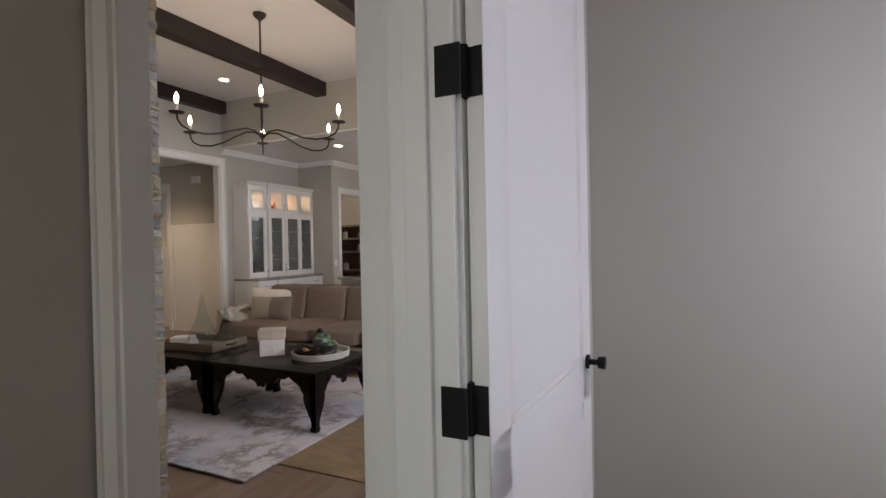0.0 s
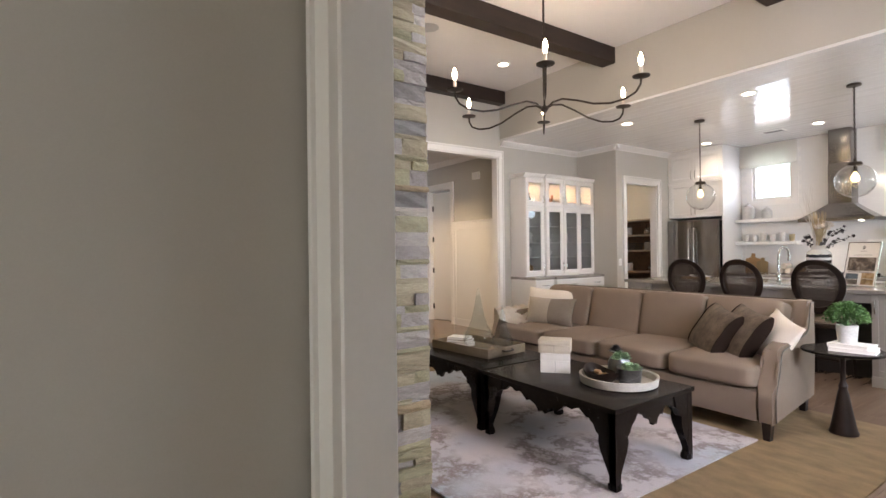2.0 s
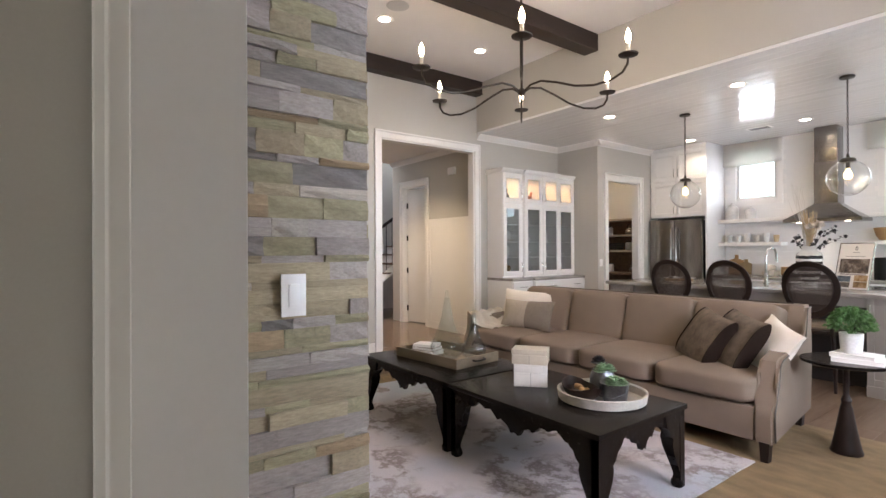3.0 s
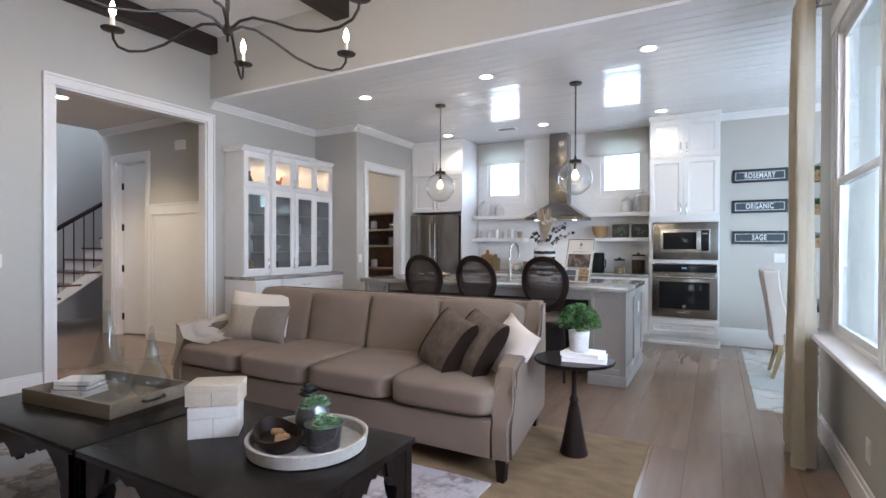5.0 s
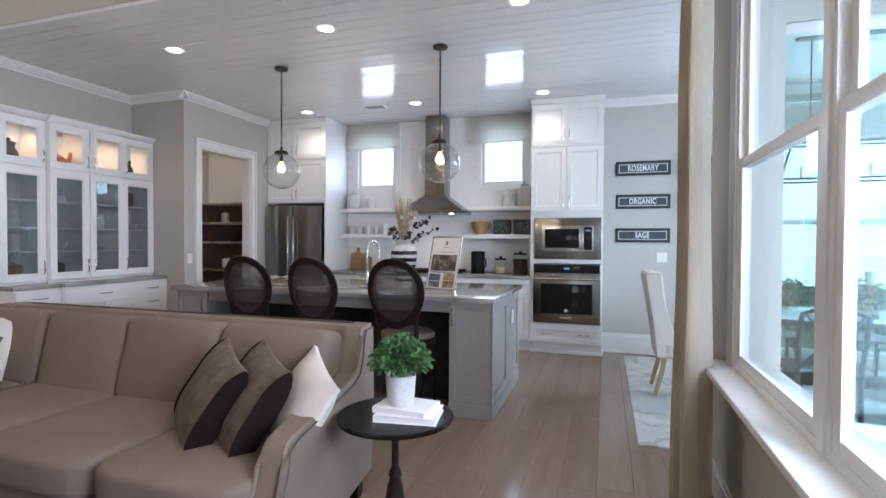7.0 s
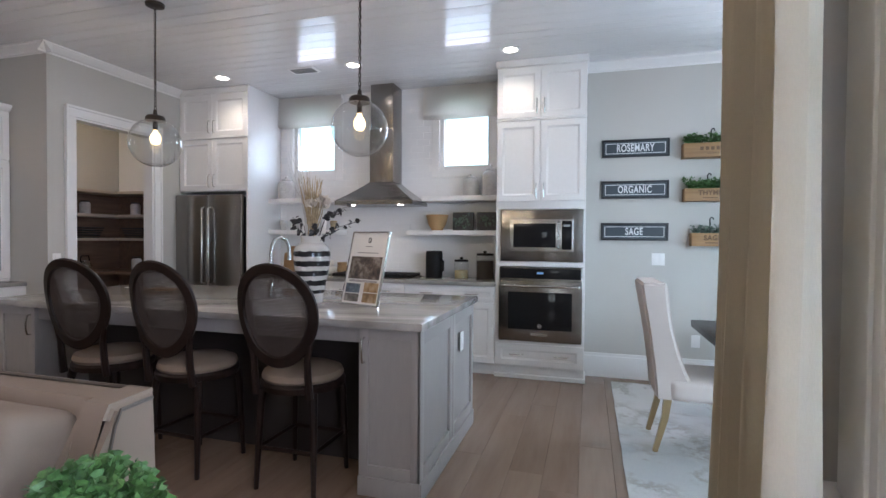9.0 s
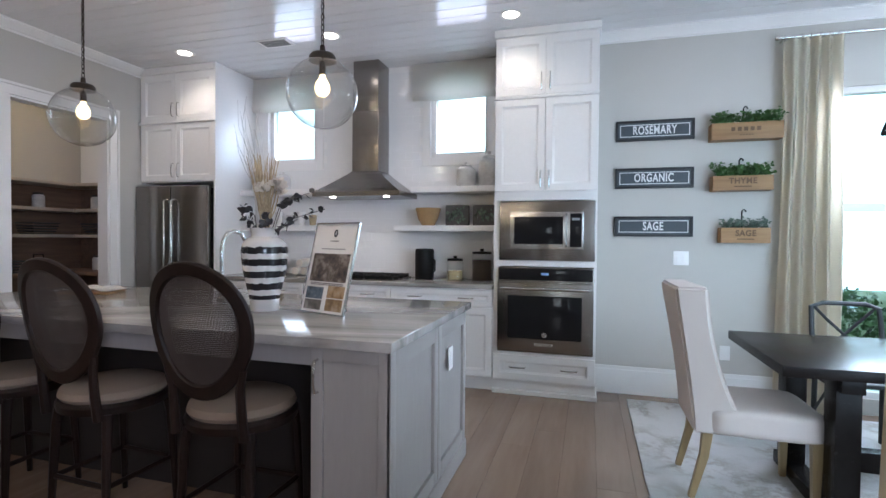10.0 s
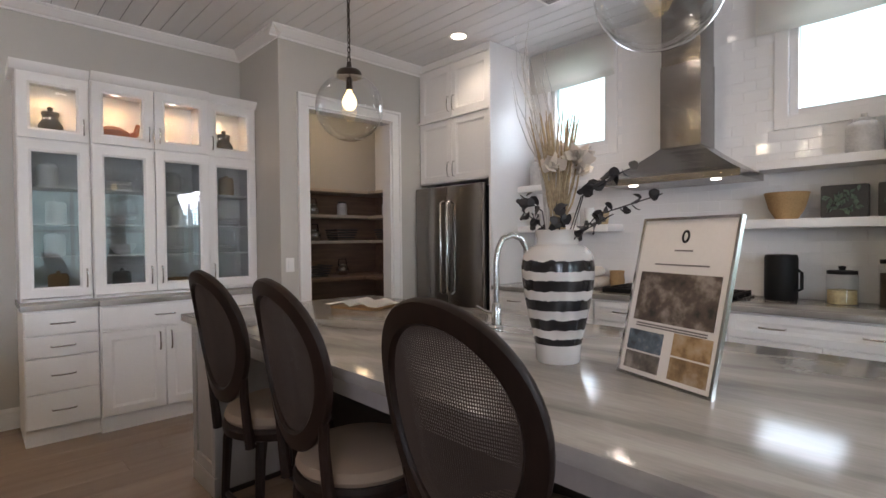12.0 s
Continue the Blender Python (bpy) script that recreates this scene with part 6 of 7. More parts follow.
    part("border_line", bm, M["sign_white"], t)
    writing(t, text, pose(0, -0.0155, 0, 90), 0.070, M["sign_white"], 0.64)
rng = random.Random(21)
M["stamp"] = surface("dark_stamped_ink", (0.12, 0.07, 0.035), 0.8)
for x0, x1, z0, z1, word, rows_, mat in ((-0.10, 0.395, 2.095, 2.225, "", 2, "leaf"), (-0.085, 0.335, 1.700, 1.815, "THYME", 2, "leaf"), (-0.02, 0.322, 1.290, 1.410, "SAGE", 1, "sage_leaf")):
    t = thing("herb_planter", pose((x0 + x1) / 2, 9.448, z0), "pine wall crate planter filled with green herbs", "planter", "herb planters")
    w, h = x1 - x0, z1 - z0
    bm = bmesh.new()
    box(bm, -w / 2, w / 2, -0.12, -0.108, 0, h, 0.002)
    box(bm, -w / 2, w / 2, -0.012, -0.002, 0, h, 0.002)
    box(bm, -w / 2, -w / 2 + 0.012, -0.108, -0.012, 0, h, 0.002)
    box(bm, w / 2 - 0.012, w / 2, -0.108, -0.012, 0, h, 0.002)
    box(bm, -w / 2 + 0.012, w / 2 - 0.012, -0.108, -0.012, 0, 0.012)
    part("crate", bm, M["crate"], t)
    if word:
        writing(t, word, pose(0, -0.1205, h * 0.62, 90), 0.045, M["stamp"], 0.9)
        bpart("stamp_bar", t, M["stamp"], -0.06, 0.06, -0.1215, -0.1195, h * 0.22, h * 0.29, 0.0)
    else:
        for a, b, c, d in ((-0.11, 0.11, 0.48, 0.72), (-0.05, 0.05, 0.22, 0.28)):
            for k in range(5):
                bpart("stamp_bar", t, M["stamp"], a + (b - a) * k / 5, a + (b - a) * (k + 0.62) / 5, -0.1212, -0.1195, h * c, h * d, 0.0)
    bm = bmesh.new()
    tube(bm, [(0.0, -0.004, h), (0.0, -0.004, h + 0.13), (0.012, -0.004, h + 0.148), (0.026, -0.004, h + 0.14), (0.028, -0.004, h + 0.125)], 0.005, 6)
    part("hook", bm, M["black"], t)
    bm = bmesh.new()
    for k in range(int(60 * w / 0.4)):
        bx, by = rng.uniform(-w / 2 + 0.02, w / 2 - 0.02), rng.uniform(-0.10, -0.03)
        lean = Vector((rng.uniform(-0.7, 0.7), rng.uniform(-0.7, 0.2), 1)).normalized() * rng.uniform(0.06, 0.13) * (0.8 if mat == "sage_leaf" else 1)
        p0 = Vector((bx, by, h - 0.02))
        tip = p0 + lean
        tube(bm, [p0, p0 + lean * 0.6, tip + Vector((0, 0, -0.01))], 0.0012, 4)
        leaves(bm, 16, lambda r, a=p0, b=lean: (a + b * r.uniform(0.15, 1.0), b.normalized() * 0.6 + Vector((r.uniform(-1, 1), r.uniform(-1, 1), r.uniform(-0.4, 0.6)))), 0.030 if mat == "leaf" else 0.022, rng)
    part("herb_foliage", bm, M[mat], t)

rug("dining_rug", -0.70, 3.0, 6.555, 9.27, 0.010, M["dining_rug"], "faded grey and ivory rug under the dining table")
t = thing("dining_table", pose(0, 0, 0.010), "black stained trestle dining table on the rug", "table")
bm = bmesh.new()
box(bm, -0.19, 2.15, 7.46, 8.36, 0.70, 0.75, 0.006)
part("tabletop", bm, M["table"], t)
for x in (0.10, 1.86):
    for y in (7.62, 8.20):
        bm = bmesh.new()
        box(bm, x - 0.05, x + 0.05, y - 0.06, y + 0.06, 0.06, 0.70, 0.004)
        part("leg", bm, M["table"], t)
    bm = bmesh.new()
    box(bm, x - 0.05, x + 0.05, 7.50, 8.32, 0.0, 0.07, 0.006)
    part("foot_rail", bm, M["table"], t)
    bm = bmesh.new()
    box(bm, x - 0.045, x + 0.045, 7.52, 8.30, 0.63, 0.70, 0.004)
    part("cross_rail", bm, M["table"], t)
bm = bmesh.new()
box(bm, 0.15, 1.81, 7.87, 7.95, 0.16, 0.26, 0.004)
part("stretcher", bm, M["table"], t)

# upholstered wing chair at the table's end, facing +x
t = thing("dining_chair", pose(-0.26, 7.90, 0.010), "oatmeal upholstered wingback dining chair with pale wooden legs", "chair")
M["oat"] = surface("oatmeal_linen", (0.50, 0.45, 0.41), 0.9, vary=0.05, scale=4, grain=350, relief=0.3)
bm = bmesh.new()
cushion(bm, (0.52, 0.50, 0.14), (0.08, 0, 0.405), 8, 10, 0.12)
part("seat", bm, M["oat"], t)
bm = bmesh.new()
back = []
NB = 14
for k in range(NB + 1):
    v = k / NB
    z = 0.34 + 0.70 * v
    xb = -0.195 - 0.10 * v ** 1.3
    half = 0.225 + 0.03 * v - 0.02 * math.sin(v * math.pi)
    wing = 0.075 + 0.13 * (1 - v) ** 2.6 + 0.025 * v ** 2
    row = [(xb - 0.045, -half), (xb - 0.045, half), (xb + wing, half + 0.02), (xb + wing + 0.012, half - 0.005), (xb + 0.035, half - 0.045), (xb + 0.035, -half + 0.045), (xb + wing + 0.012, -half + 0.005), (xb + wing, -half - 0.02)]
    top = 0.028 * (1 - (2 * 0.5 - 1) ** 2) if k == NB else 0
    back.append([bm.verts.new((x, y, z + (0.025 if k == NB and abs(y) > 0.2 else 0))) for x, y in row])
for a, b in zip(back, back[1:]):
    for i in range(8):
        bm.faces.new((a[i], a[(i + 1) % 8], b[(i + 1) % 8], b[i]))
for ring, flip in ((back[0], 1), (back[-1], 0)):
    c = bm.verts.new(sum((v.co for v in ring), Vector()) / 8 + Vector((0, 0, 0.02 if not flip else 0)))
    for i in range(8):
        bm.faces.new((ring[i], ring[(i + 1) % 8], c))
bmesh.ops.recalc_face_normals(bm, faces=bm.faces[:])
bmesh.ops.bevel(bm, geom=[e for e in bm.edges if len(e.link_faces) == 2 and e.calc_face_angle() > 0.9], offset=0.014, segments=3, affect="EDGES")
part("backrest", bm, M["oat"], t)
for x, y, dx in ((-0.17, -0.19, -0.07), (-0.17, 0.19, -0.07), (0.29, -0.21, 0.0), (0.29, 0.21, 0.0)):
    bm = bmesh.new()
    tube(bm, [(x, y, 0.35), (x + dx * 0.2, y, 0.22), (x + dx, y, 0.0)], [0.032, 0.027, 0.020], 4)
    part("leg", bm, M["leg"], t)


def cross_back(m, label="black wooden cross-back dining chair"):
    """Bentwood chair, facing +y."""
    c = thing("cross_back_chair", m, label, "chair", "cross-back chairs")
    bm = bmesh.new()
    cushion(bm, (0.44, 0.42, 0.035), (0, 0, 0.455), 6, 8)
    part("seat", bm, M["sign_edge"], c)
    tip = lambda x: (x, -0.255 - 0.6 * (0.19 ** 2 - x * x), 0.885)
    bm = bmesh.new()
    tube(bm, [(-0.19, -0.19, 0.0), (-0.185, -0.185, 0.45), (-0.195, -0.225, 0.70), (-0.19, -0.255, 0.86), tip(-0.12), tip(0.0), tip(0.12), (0.19, -0.255, 0.86), (0.195, -0.225, 0.70), (0.185, -0.185, 0.45), (0.19, -0.19, 0.0)], 0.016, 8)
    part("back_frame", bm, M["sign_edge"], c)
    for s in (-1, 1):
        bm = bmesh.new()
        tube(bm, [(s * 0.185, -0.19, 0.48), (s * 0.08, -0.235, 0.62), (0, -0.25, 0.68), (-s * 0.10, -0.265, 0.78), (-s * 0.17, -0.262, 0.86)], 0.010, 7)
        part("cross_bar", bm, M["sign_edge"], c)
        bm = bmesh.new()
        tube(bm, [(s * 0.17, 0.17, 0.44), (s * 0.18, 0.18, 0.25), (s * 0.19, 0.195, 0.0)], [0.018, 0.016, 0.014], 8)
        part("leg", bm, M["sign_edge"], c)
        bm = bmesh.new()
        tube(bm, [(s * 0.185, -0.17, 0.20), (s * 0.16, -0.08, 0.34), (s * 0.15, 0, 0.37), (s * 0.16, 0.08, 0.34), (s * 0.18, 0.16, 0.20)], 0.009, 6)
        part("brace", bm, M["sign_edge"], c)
    return c


first = cross_back(pose(0.62, 8.62, 0.010, rz=180))
copy_thing(first, pose(1.35, 8.62, 0.010, rz=180))
copy_thing(first, pose(0.50, 7.20, 0.010, rz=4))
copy_thing(first, pose(1.25, 7.18, 0.010, rz=-3))
copy_thing(first, pose(1.95, 7.22, 0.010, rz=2))
for x in (0.85, 1.10):
    pot("candlestick", pose(x, 7.9, 0.760), [(0, 0), (0.06, 0), (0.065, 0.02), (0.03, 0.05), (0.022, 0.08), (0.045, 0.11), (0.02, 0.14), (0.026, 0.20), (0.05, 0.23), (0.055, 0.25), (0.0, 0.25)], M["leg"], "turned pale wooden candlestick on the table", "candlestick", ([(0, 0.25), (0.036, 0.25), (0.036, 0.36), (0.0, 0.365)], M["cream"]))
t = thing("lantern_chandelier", pose(0.98, 7.92, 1.86), "long open black metal lantern over the dining table", "chandelier")
bm = bmesh.new()
a, b, c, d = 0.55, 0.15, 0.46, 0.11
lo = [(-a, -b, 0), (a, -b, 0), (a, b, 0), (-a, b, 0)]
up = [(-c, -d, 0.30), (c, -d, 0.30), (c, d, 0.30), (-c, d, 0.30)]
for q in (lo, up):
    for p, r in zip(q, q[1:] + q[:1]):
        tube(bm, [p, r], 0.009, 6)
for p, r in zip(lo, up):
    tube(bm, [p, r], 0.009, 6)
part("frame", bm, M["black"], t)
for x in (-0.3, 0.3):
    bm = bmesh.new()
    tube(bm, [(x, 0, 0.30), (x, 0, CEIL - 1.86)], 0.006, 6)
    tube(bm, [(x, -d, 0.30), (x, d, 0.30)], 0.007, 6)
    part("stem", bm, M["black"], t)
bm = bmesh.new()
box(bm, -0.40, 0.40, -0.05, 0.05, CEIL - 1.86 - 0.025, CEIL - 1.86, 0.004)
part("canopy", bm, M["black"], t)
for x in (-0.36, -0.12, 0.12, 0.36):
    bm = bmesh.new()
    lathe(bm, [(0.012, 0.02), (0.03, 0.025), (0.012, 0.03), (0.012, 0.12), (0.0, 0.125)], 10, (x, 0, 0), cap=False)
    part("candle_sleeve", bm, M["cream"], t)

# ---- things on the island and the kitchen wall ----
t = thing("striped_vase", pose(-2.645, 7.21, 0.919) @ Matrix.Scale(0.95, 4), "tall white vase with hand-painted black stripes and dried stems", "vase")
prof = [(r * 0.93, z) for r, z in [(0.076, 0.0), (0.080, 0.004), (0.083, 0.05), (0.094, 0.10), (0.109, 0.16), (0.122, 0.22), (0.131, 0.28), (0.134, 0.33), (0.126, 0.37), (0.102, 0.395), (0.078, 0.405), (0.076, 0.425), (0.083, 0.452), (0.081, 0.455), (0.070, 0.43), (0.0, 0.30)]]
n = Nodes("striped_glaze")
geo, sep = n.node("ShaderNodeTexCoord"), n.node("ShaderNodeSeparateXYZ")
n.link(geo.outputs["Object"], sep.inputs[0])
wob = n.noise(n.coords((1, 1, 0.3)), 26, 3)
off = n.node("ShaderNodeMath")
off.operation = "MULTIPLY_ADD"
off.inputs[1].default_value = 0.024
n.link(wob, off.inputs[0])
n.link(sep.outputs["Z"], off.inputs[2])
saw = n.node("ShaderNodeMath")
saw.operation = "MODULO"
saw.inputs[1].default_value = 0.0655
n.link(off.outputs[0], saw.inputs[0])
hit_ = n.node("ShaderNodeMath")
hit_.operation = "LESS_THAN"
hit_.inputs[1].default_value = 0.036
n.link(saw.outputs[0], hit_.inputs[0])
low_, top_ = n.node("ShaderNodeMath"), n.node("ShaderNodeMath")
low_.operation, top_.operation = "GREATER_THAN", "LESS_THAN"
low_.inputs[1].default_value, top_.inputs[1].default_value = 0.065, 0.378
n.link(sep.outputs["Z"], low_.inputs[0])
n.link(sep.outputs["Z"], top_.inputs[0])
m1, m2 = n.node("ShaderNodeMath"), n.node("ShaderNodeMath")
m1.operation = m2.operation = "MULTIPLY"
n.link(hit_.outputs[0], m1.inputs[0])
n.link(low_.outputs[0], m1.inputs[1])
n.link(m1.outputs[0], m2.inputs[0])
n.link(top_.outputs[0], m2.inputs[1])
n.link(n.mix(m2.outputs[0], (0.62, 0.61, 0.58), (0.018, 0.018, 0.02)), n.bsdf.inputs["Base Color"])
n.bsdf.inputs["Roughness"].default_value = 0.16
n.bump(wob, 0.15, 0.003)
bm = bmesh.new()
lathe(bm, prof, 40, cap=False)
bm.faces.new([v for v in bm.verts[:40]][::-1])
part("body", bm, n.mat, t)
rng = random.Random(4)
M["straw"] = surface("dried_straw", (0.42, 0.33, 0.20), 0.8, vary=0.3, scale=20, relief=0.3)
for nm, mat, count, rad, height, label in (("stem", "straw", 60, 0.10, (0.30, 0.46), "dried straw stem"), ("twig", "pot", 16, 0.16, (0.50, 0.78), "curly pale twig")):
    for k in range(count):
        bm = bmesh.new()
        a, r, h = rng.uniform(0, 6.28), rng.uniform(0.2, 1) * rad, rng.uniform(*height)
        x, y = r * math.cos(a) - 0.05 * (nm == "twig"), r * math.sin(a)
        w = 0.02 if nm == "twig" else 0.006
        pts = [(0.035 * math.cos(a), 0.035 * math.sin(a), 0.36)] + [(x * u + rng.uniform(-w, w), y * u + rng.uniform(-w, w), 0.40 + h * u) for u in (0.25, 0.45, 0.62, 0.8, 1.0)]
        tube(bm, pts, [0.0045, 0.0045, 0.004, 0.0035, 0.003, 0.0015] if nm == "stem" else [0.003, 0.003, 0.0025, 0.002, 0.0016, 0.001], 5)
        part(nm, bm, M[mat], t, label if k == 0 else "")
bm = bmesh.new()
for x, y, z in ((0.02, -0.05, 0.66), (0.10, -0.03, 0.68), (-0.03, 0.03, 0.72), (0.06, 0.05, 0.65)):
    leaves(bm, 46, lambda r, c=Vector((x, y, z)): (c, (r.uniform(-1, 1), r.uniform(-1, 1), r.uniform(-0.1, 1.2))), 0.055, rng, 0.1)
part("dried_flower_head", bm, M["cream"], t, "cream dried flower heads")
bm = bmesh.new()
for ang, reach, z1 in ((-0.3, 0.30, 0.62), (0.2, 0.34, 0.56), (-0.9, 0.20, 0.52), (2.9, 0.17, 0.52), (3.6, 0.13, 0.58), (0.7, 0.24, 0.66), (-0.1, 0.22, 0.50)):
    dx, dy = math.cos(ang), math.sin(ang)
    line = [Vector((0.03 * dx, 0.03 * dy, 0.38)), Vector((reach * 0.4 * dx, reach * 0.4 * dy, z1 - 0.06)), Vector((reach * dx, reach * dy, z1))]
    tube(bm, line, 0.0022, 5)
    for k in range(11):
        u = rng.uniform(0.45, 1.05)
        p = line[1] + (line[2] - line[1]) * (u * 1.6 - 0.7) + Vector([rng.uniform(-0.022, 0.022) for _ in range(3)])
        nn = Vector((rng.uniform(-1, 1), rng.uniform(-1, 1), rng.uniform(-1, 1))).normalized()
        s1 = nn.orthogonal().normalized()
        s2 = nn.cross(s1)
        rr = rng.uniform(0.012, 0.024)
        bm.faces.new([bm.verts.new(p + rr * (math.cos(q) * s1 + math.sin(q) * s2) + nn * rr * 0.25 * math.cos(2 * q)) for q in [j * math.pi / 4 for j in range(8)]])
part("dark_leaves", bm, M["dark_leaf"], t, "dark round dried leaves")

# framed information stand
t = thing("sign_holder", pose(-2.294, 7.178, 0.919, rz=-20), "standing sign holder with printed text and photographs", "sign")
tilt = pose(0, 0, 0, -14)
w, h = 0.325, 0.475
bm = bmesh.new()
for p, q, r, u in ((-w / 2, w / 2, 0, 0.008), (-w / 2, w / 2, h - 0.008, h), (-w / 2, -w / 2 + 0.008, 0.008, h - 0.008), (w / 2 - 0.008, w / 2, 0.008, h - 0.008)):
    box(bm, p, q, -0.007, 0.007, r, u)
bmesh.ops.transform(bm, matrix=tilt, verts=bm.verts[:])
part("frame", bm, M["chrome"], t, smooth=False)
bm = bmesh.new()
box(bm, -w / 2 + 0.008, w / 2 - 0.008, -0.002, 0.003, 0.008, h - 0.008)
bmesh.ops.transform(bm, matrix=tilt, verts=bm.verts[:])
part("card", bm, M["paper"], t)
bm = bmesh.new()
prism(bm, [(0.01, 0.0), (0.15, 0.0), (0.145, 0.006), (0.09, 0.30), (0.085, 0.30)], -0.03, 0.03, "x")
part("easel_leg", bm, M["black"], t)


def photo(name, c1, c2, c3, scale):
    k = Nodes(name)
    vec = k.coords()
    col = k.ramp(k.noise(vec, scale, 4), [(0.30, c1), (0.5, c2), (0.68, c3)])
    k.link(col, k.bsdf.inputs["Base Color"])
    k.bsdf.inputs["Roughness"].default_value = 0.4
    return k.mat


for nm, x0, x1, z0, z1, cols in (("photograph", -0.135, 0.135, 0.165, 0.31, ((0.03, 0.028, 0.025), (0.12, 0.09, 0.07), (0.32, 0.28, 0.24))),
                                 ("photograph", -0.14, -0.015, 0.075, 0.135, ((0.04, 0.05, 0.06), (0.12, 0.16, 0.2), (0.4, 0.38, 0.33))), ("photograph", -0.14, -0.015, 0.02, 0.07, ((0.05, 0.045, 0.04), (0.16, 0.14, 0.12), (0.35, 0.32, 0.28))),
                                 ("photograph", 0.02, 0.14, 0.085, 0.145, ((0.15, 0.08, 0.03), (0.42, 0.28, 0.14), (0.5, 0.4, 0.28))), ("photograph", 0.02, 0.14, 0.02, 0.08, ((0.12, 0.07, 0.03), (0.3, 0.2, 0.10), (0.45, 0.36, 0.26)))):
    bm = bmesh.new()
    box(bm, x0, x1, -0.0045, -0.0015, z0, z1)
    bmesh.ops.transform(bm, matrix=tilt, verts=bm.verts[:])
    part(nm, bm, photo("printed_photo", *cols, 22), t)
M["ink"] = surface("grey_print", (0.20, 0.19, 0.18), 0.7)
for x0, x1, z in [(-0.09, 0.09, 0.333), (-0.03, 0.03, 0.375), (-0.12, 0.12, 0.154), (-0.12, 0.12, 0.147)]:
    bm = bmesh.new()
    box(bm, x0, x1, -0.004, -0.0015, z, z + 0.004)
    bmesh.ops.transform(bm, matrix=tilt, verts=bm.verts[:])
    part("text_bar", bm, M["ink"], t)
bm = bmesh.new()
tube(bm, [(0.010 * math.cos(a), 0, 0.418 + 0.016 * math.sin(a)) for a in [j * math.pi / 8 for j in range(16)]], 0.0035, 5, True)
bmesh.ops.transform(bm, matrix=tilt @ Matrix.Translation((0, -0.003, 0)), verts=bm.verts[:])
part("emblem", bm, M["black"], t)

t = thing("kitchen_faucet", pose(-3.16, 7.50, 0.919), "satin nickel gooseneck kitchen faucet on the island", "faucet")
bm = bmesh.new()
lathe(bm, [(0.030, 0), (0.030, 0.012), (0.022, 0.02), (0.020, 0.11), (0.014, 0.12)], 20)
part("base", bm, M["chrome"], t)
bm = bmesh.new()
tube(bm, [(0, 0, 0.11), (0, 0, 0.30), (0.004, 0.01, 0.36), (0.012, 0.035, 0.405), (0.03, 0.075, 0.42), (0.045, 0.12, 0.405), (0.055, 0.145, 0.36), (0.057, 0.15, 0.30), (0.057, 0.15, 0.25)], [0.013] * 7 + [0.015, 0.017], 12)
part("spout", bm, M["chrome"], t)
bm = bmesh.new()
tube(bm, [(0, 0, 0.07), (-0.05, -0.01, 0.075), (-0.10, -0.02, 0.095)], [0.014, 0.007, 0.006], 10)
part("lever", bm, M["chrome"], t)
t = thing("cutting_board", pose(-4.20, 7.50, 0.919, rz=18), "small wooden board lying on the island", "board")
bm = bmesh.new()
box(bm, -0.16, 0.16, -0.11, 0.11, 0, 0.016, 0.006)
part("board", bm, M["crate"], t)
t = thing("open_book", pose(-4.20, 7.50, 0.935, rz=18), "open white cookbook lying on the board", "book")
for s in (-1, 1):
    bm = bmesh.new()
    g = [[bm.verts.new((s * 0.19 * u, v, 0.004 + 0.028 * math.sin(min(1, u * 1.4) * math.pi * 0.9) * (1 - 0.4 * u))) for v in (-0.13, 0.13)] for u in [k / 10 for k in range(11)]]
    for a, b in zip(g, g[1:]):
        bm.faces.new((a[0], b[0], b[1], a[1]))
    bmesh.ops.solidify(bm, geom=bm.faces[:], thickness=0.006)
    part("page_leaf", bm, M["paper"], t)

SH, SL = 1.80, 1.43
yb = BACK - 0.13
CAN = [(0, 0), (0.085, 0), (0.088, 0.006), (0.088, 0.15), (0.078, 0.175), (0.05, 0.19), (0.0, 0.19)]
LID = [(0, 0.19), (0.052, 0.19), (0.052, 0.205), (0.03, 0.212), (0.012, 0.215), (0.016, 0.235), (0.0, 0.24)]
for x, k in ((-4.44, 1.15), (-4.16, 0.85), (-2.15, 1.0), (-1.93, 1.4)):
    pot("canister", pose(x, yb, SH), [(r * min(k, 1.1), z * k) for r, z in CAN], M["pot"], "pale grey ceramic canister on a kitchen shelf", "canister", ([(r * min(k, 1.1), z * k) for r, z in LID], M["pot"]))
rng = random.Random(9)
for k in range(6):
    x = -4.48 + k * 0.135
    h = rng.uniform(0.09, 0.15)
    pot("cup", pose(x, yb, SL), [(0, 0), (0.03, 0), (0.038, h * 0.5), (0.042, h), (0.038, h), (0.0, 0.01)], rng.choice((M["white_clay"], M["pot"], M["straw"])), "small pale ceramic cup on a kitchen shelf", "cup")
pot("basket_bowl", pose(-2.53, yb, SL), [(0, 0), (0.06, 0), (0.10, 0.07), (0.125, 0.17), (0.118, 0.172), (0.09, 0.07), (0.0, 0.015)], M["wicker"], "woven golden basket bowl on a shelf", "bowl")
for x in (-2.24, -1.97):
    t = thing("leaf_plaque", pose(x, BACK - 0.10, SL), "dark glass block with pressed leaves on a shelf", "ornament", "leaf ornaments")
    bm = bmesh.new()
    box(bm, -0.115, 0.115, -0.035, 0.035, 0, 0.20, 0.012)
    part("block", bm, M["dark_clay"], t)
    bm = bmesh.new()
    leaves(bm, 40, lambda r: ((r.uniform(-0.07, 0.07), -0.037, r.uniform(0.05, 0.16)), (r.uniform(-1, 1), -0.05, r.uniform(-1, 1))), 0.04, rng, 0)
    part("leaves", bm, M["sage_leaf"], t)
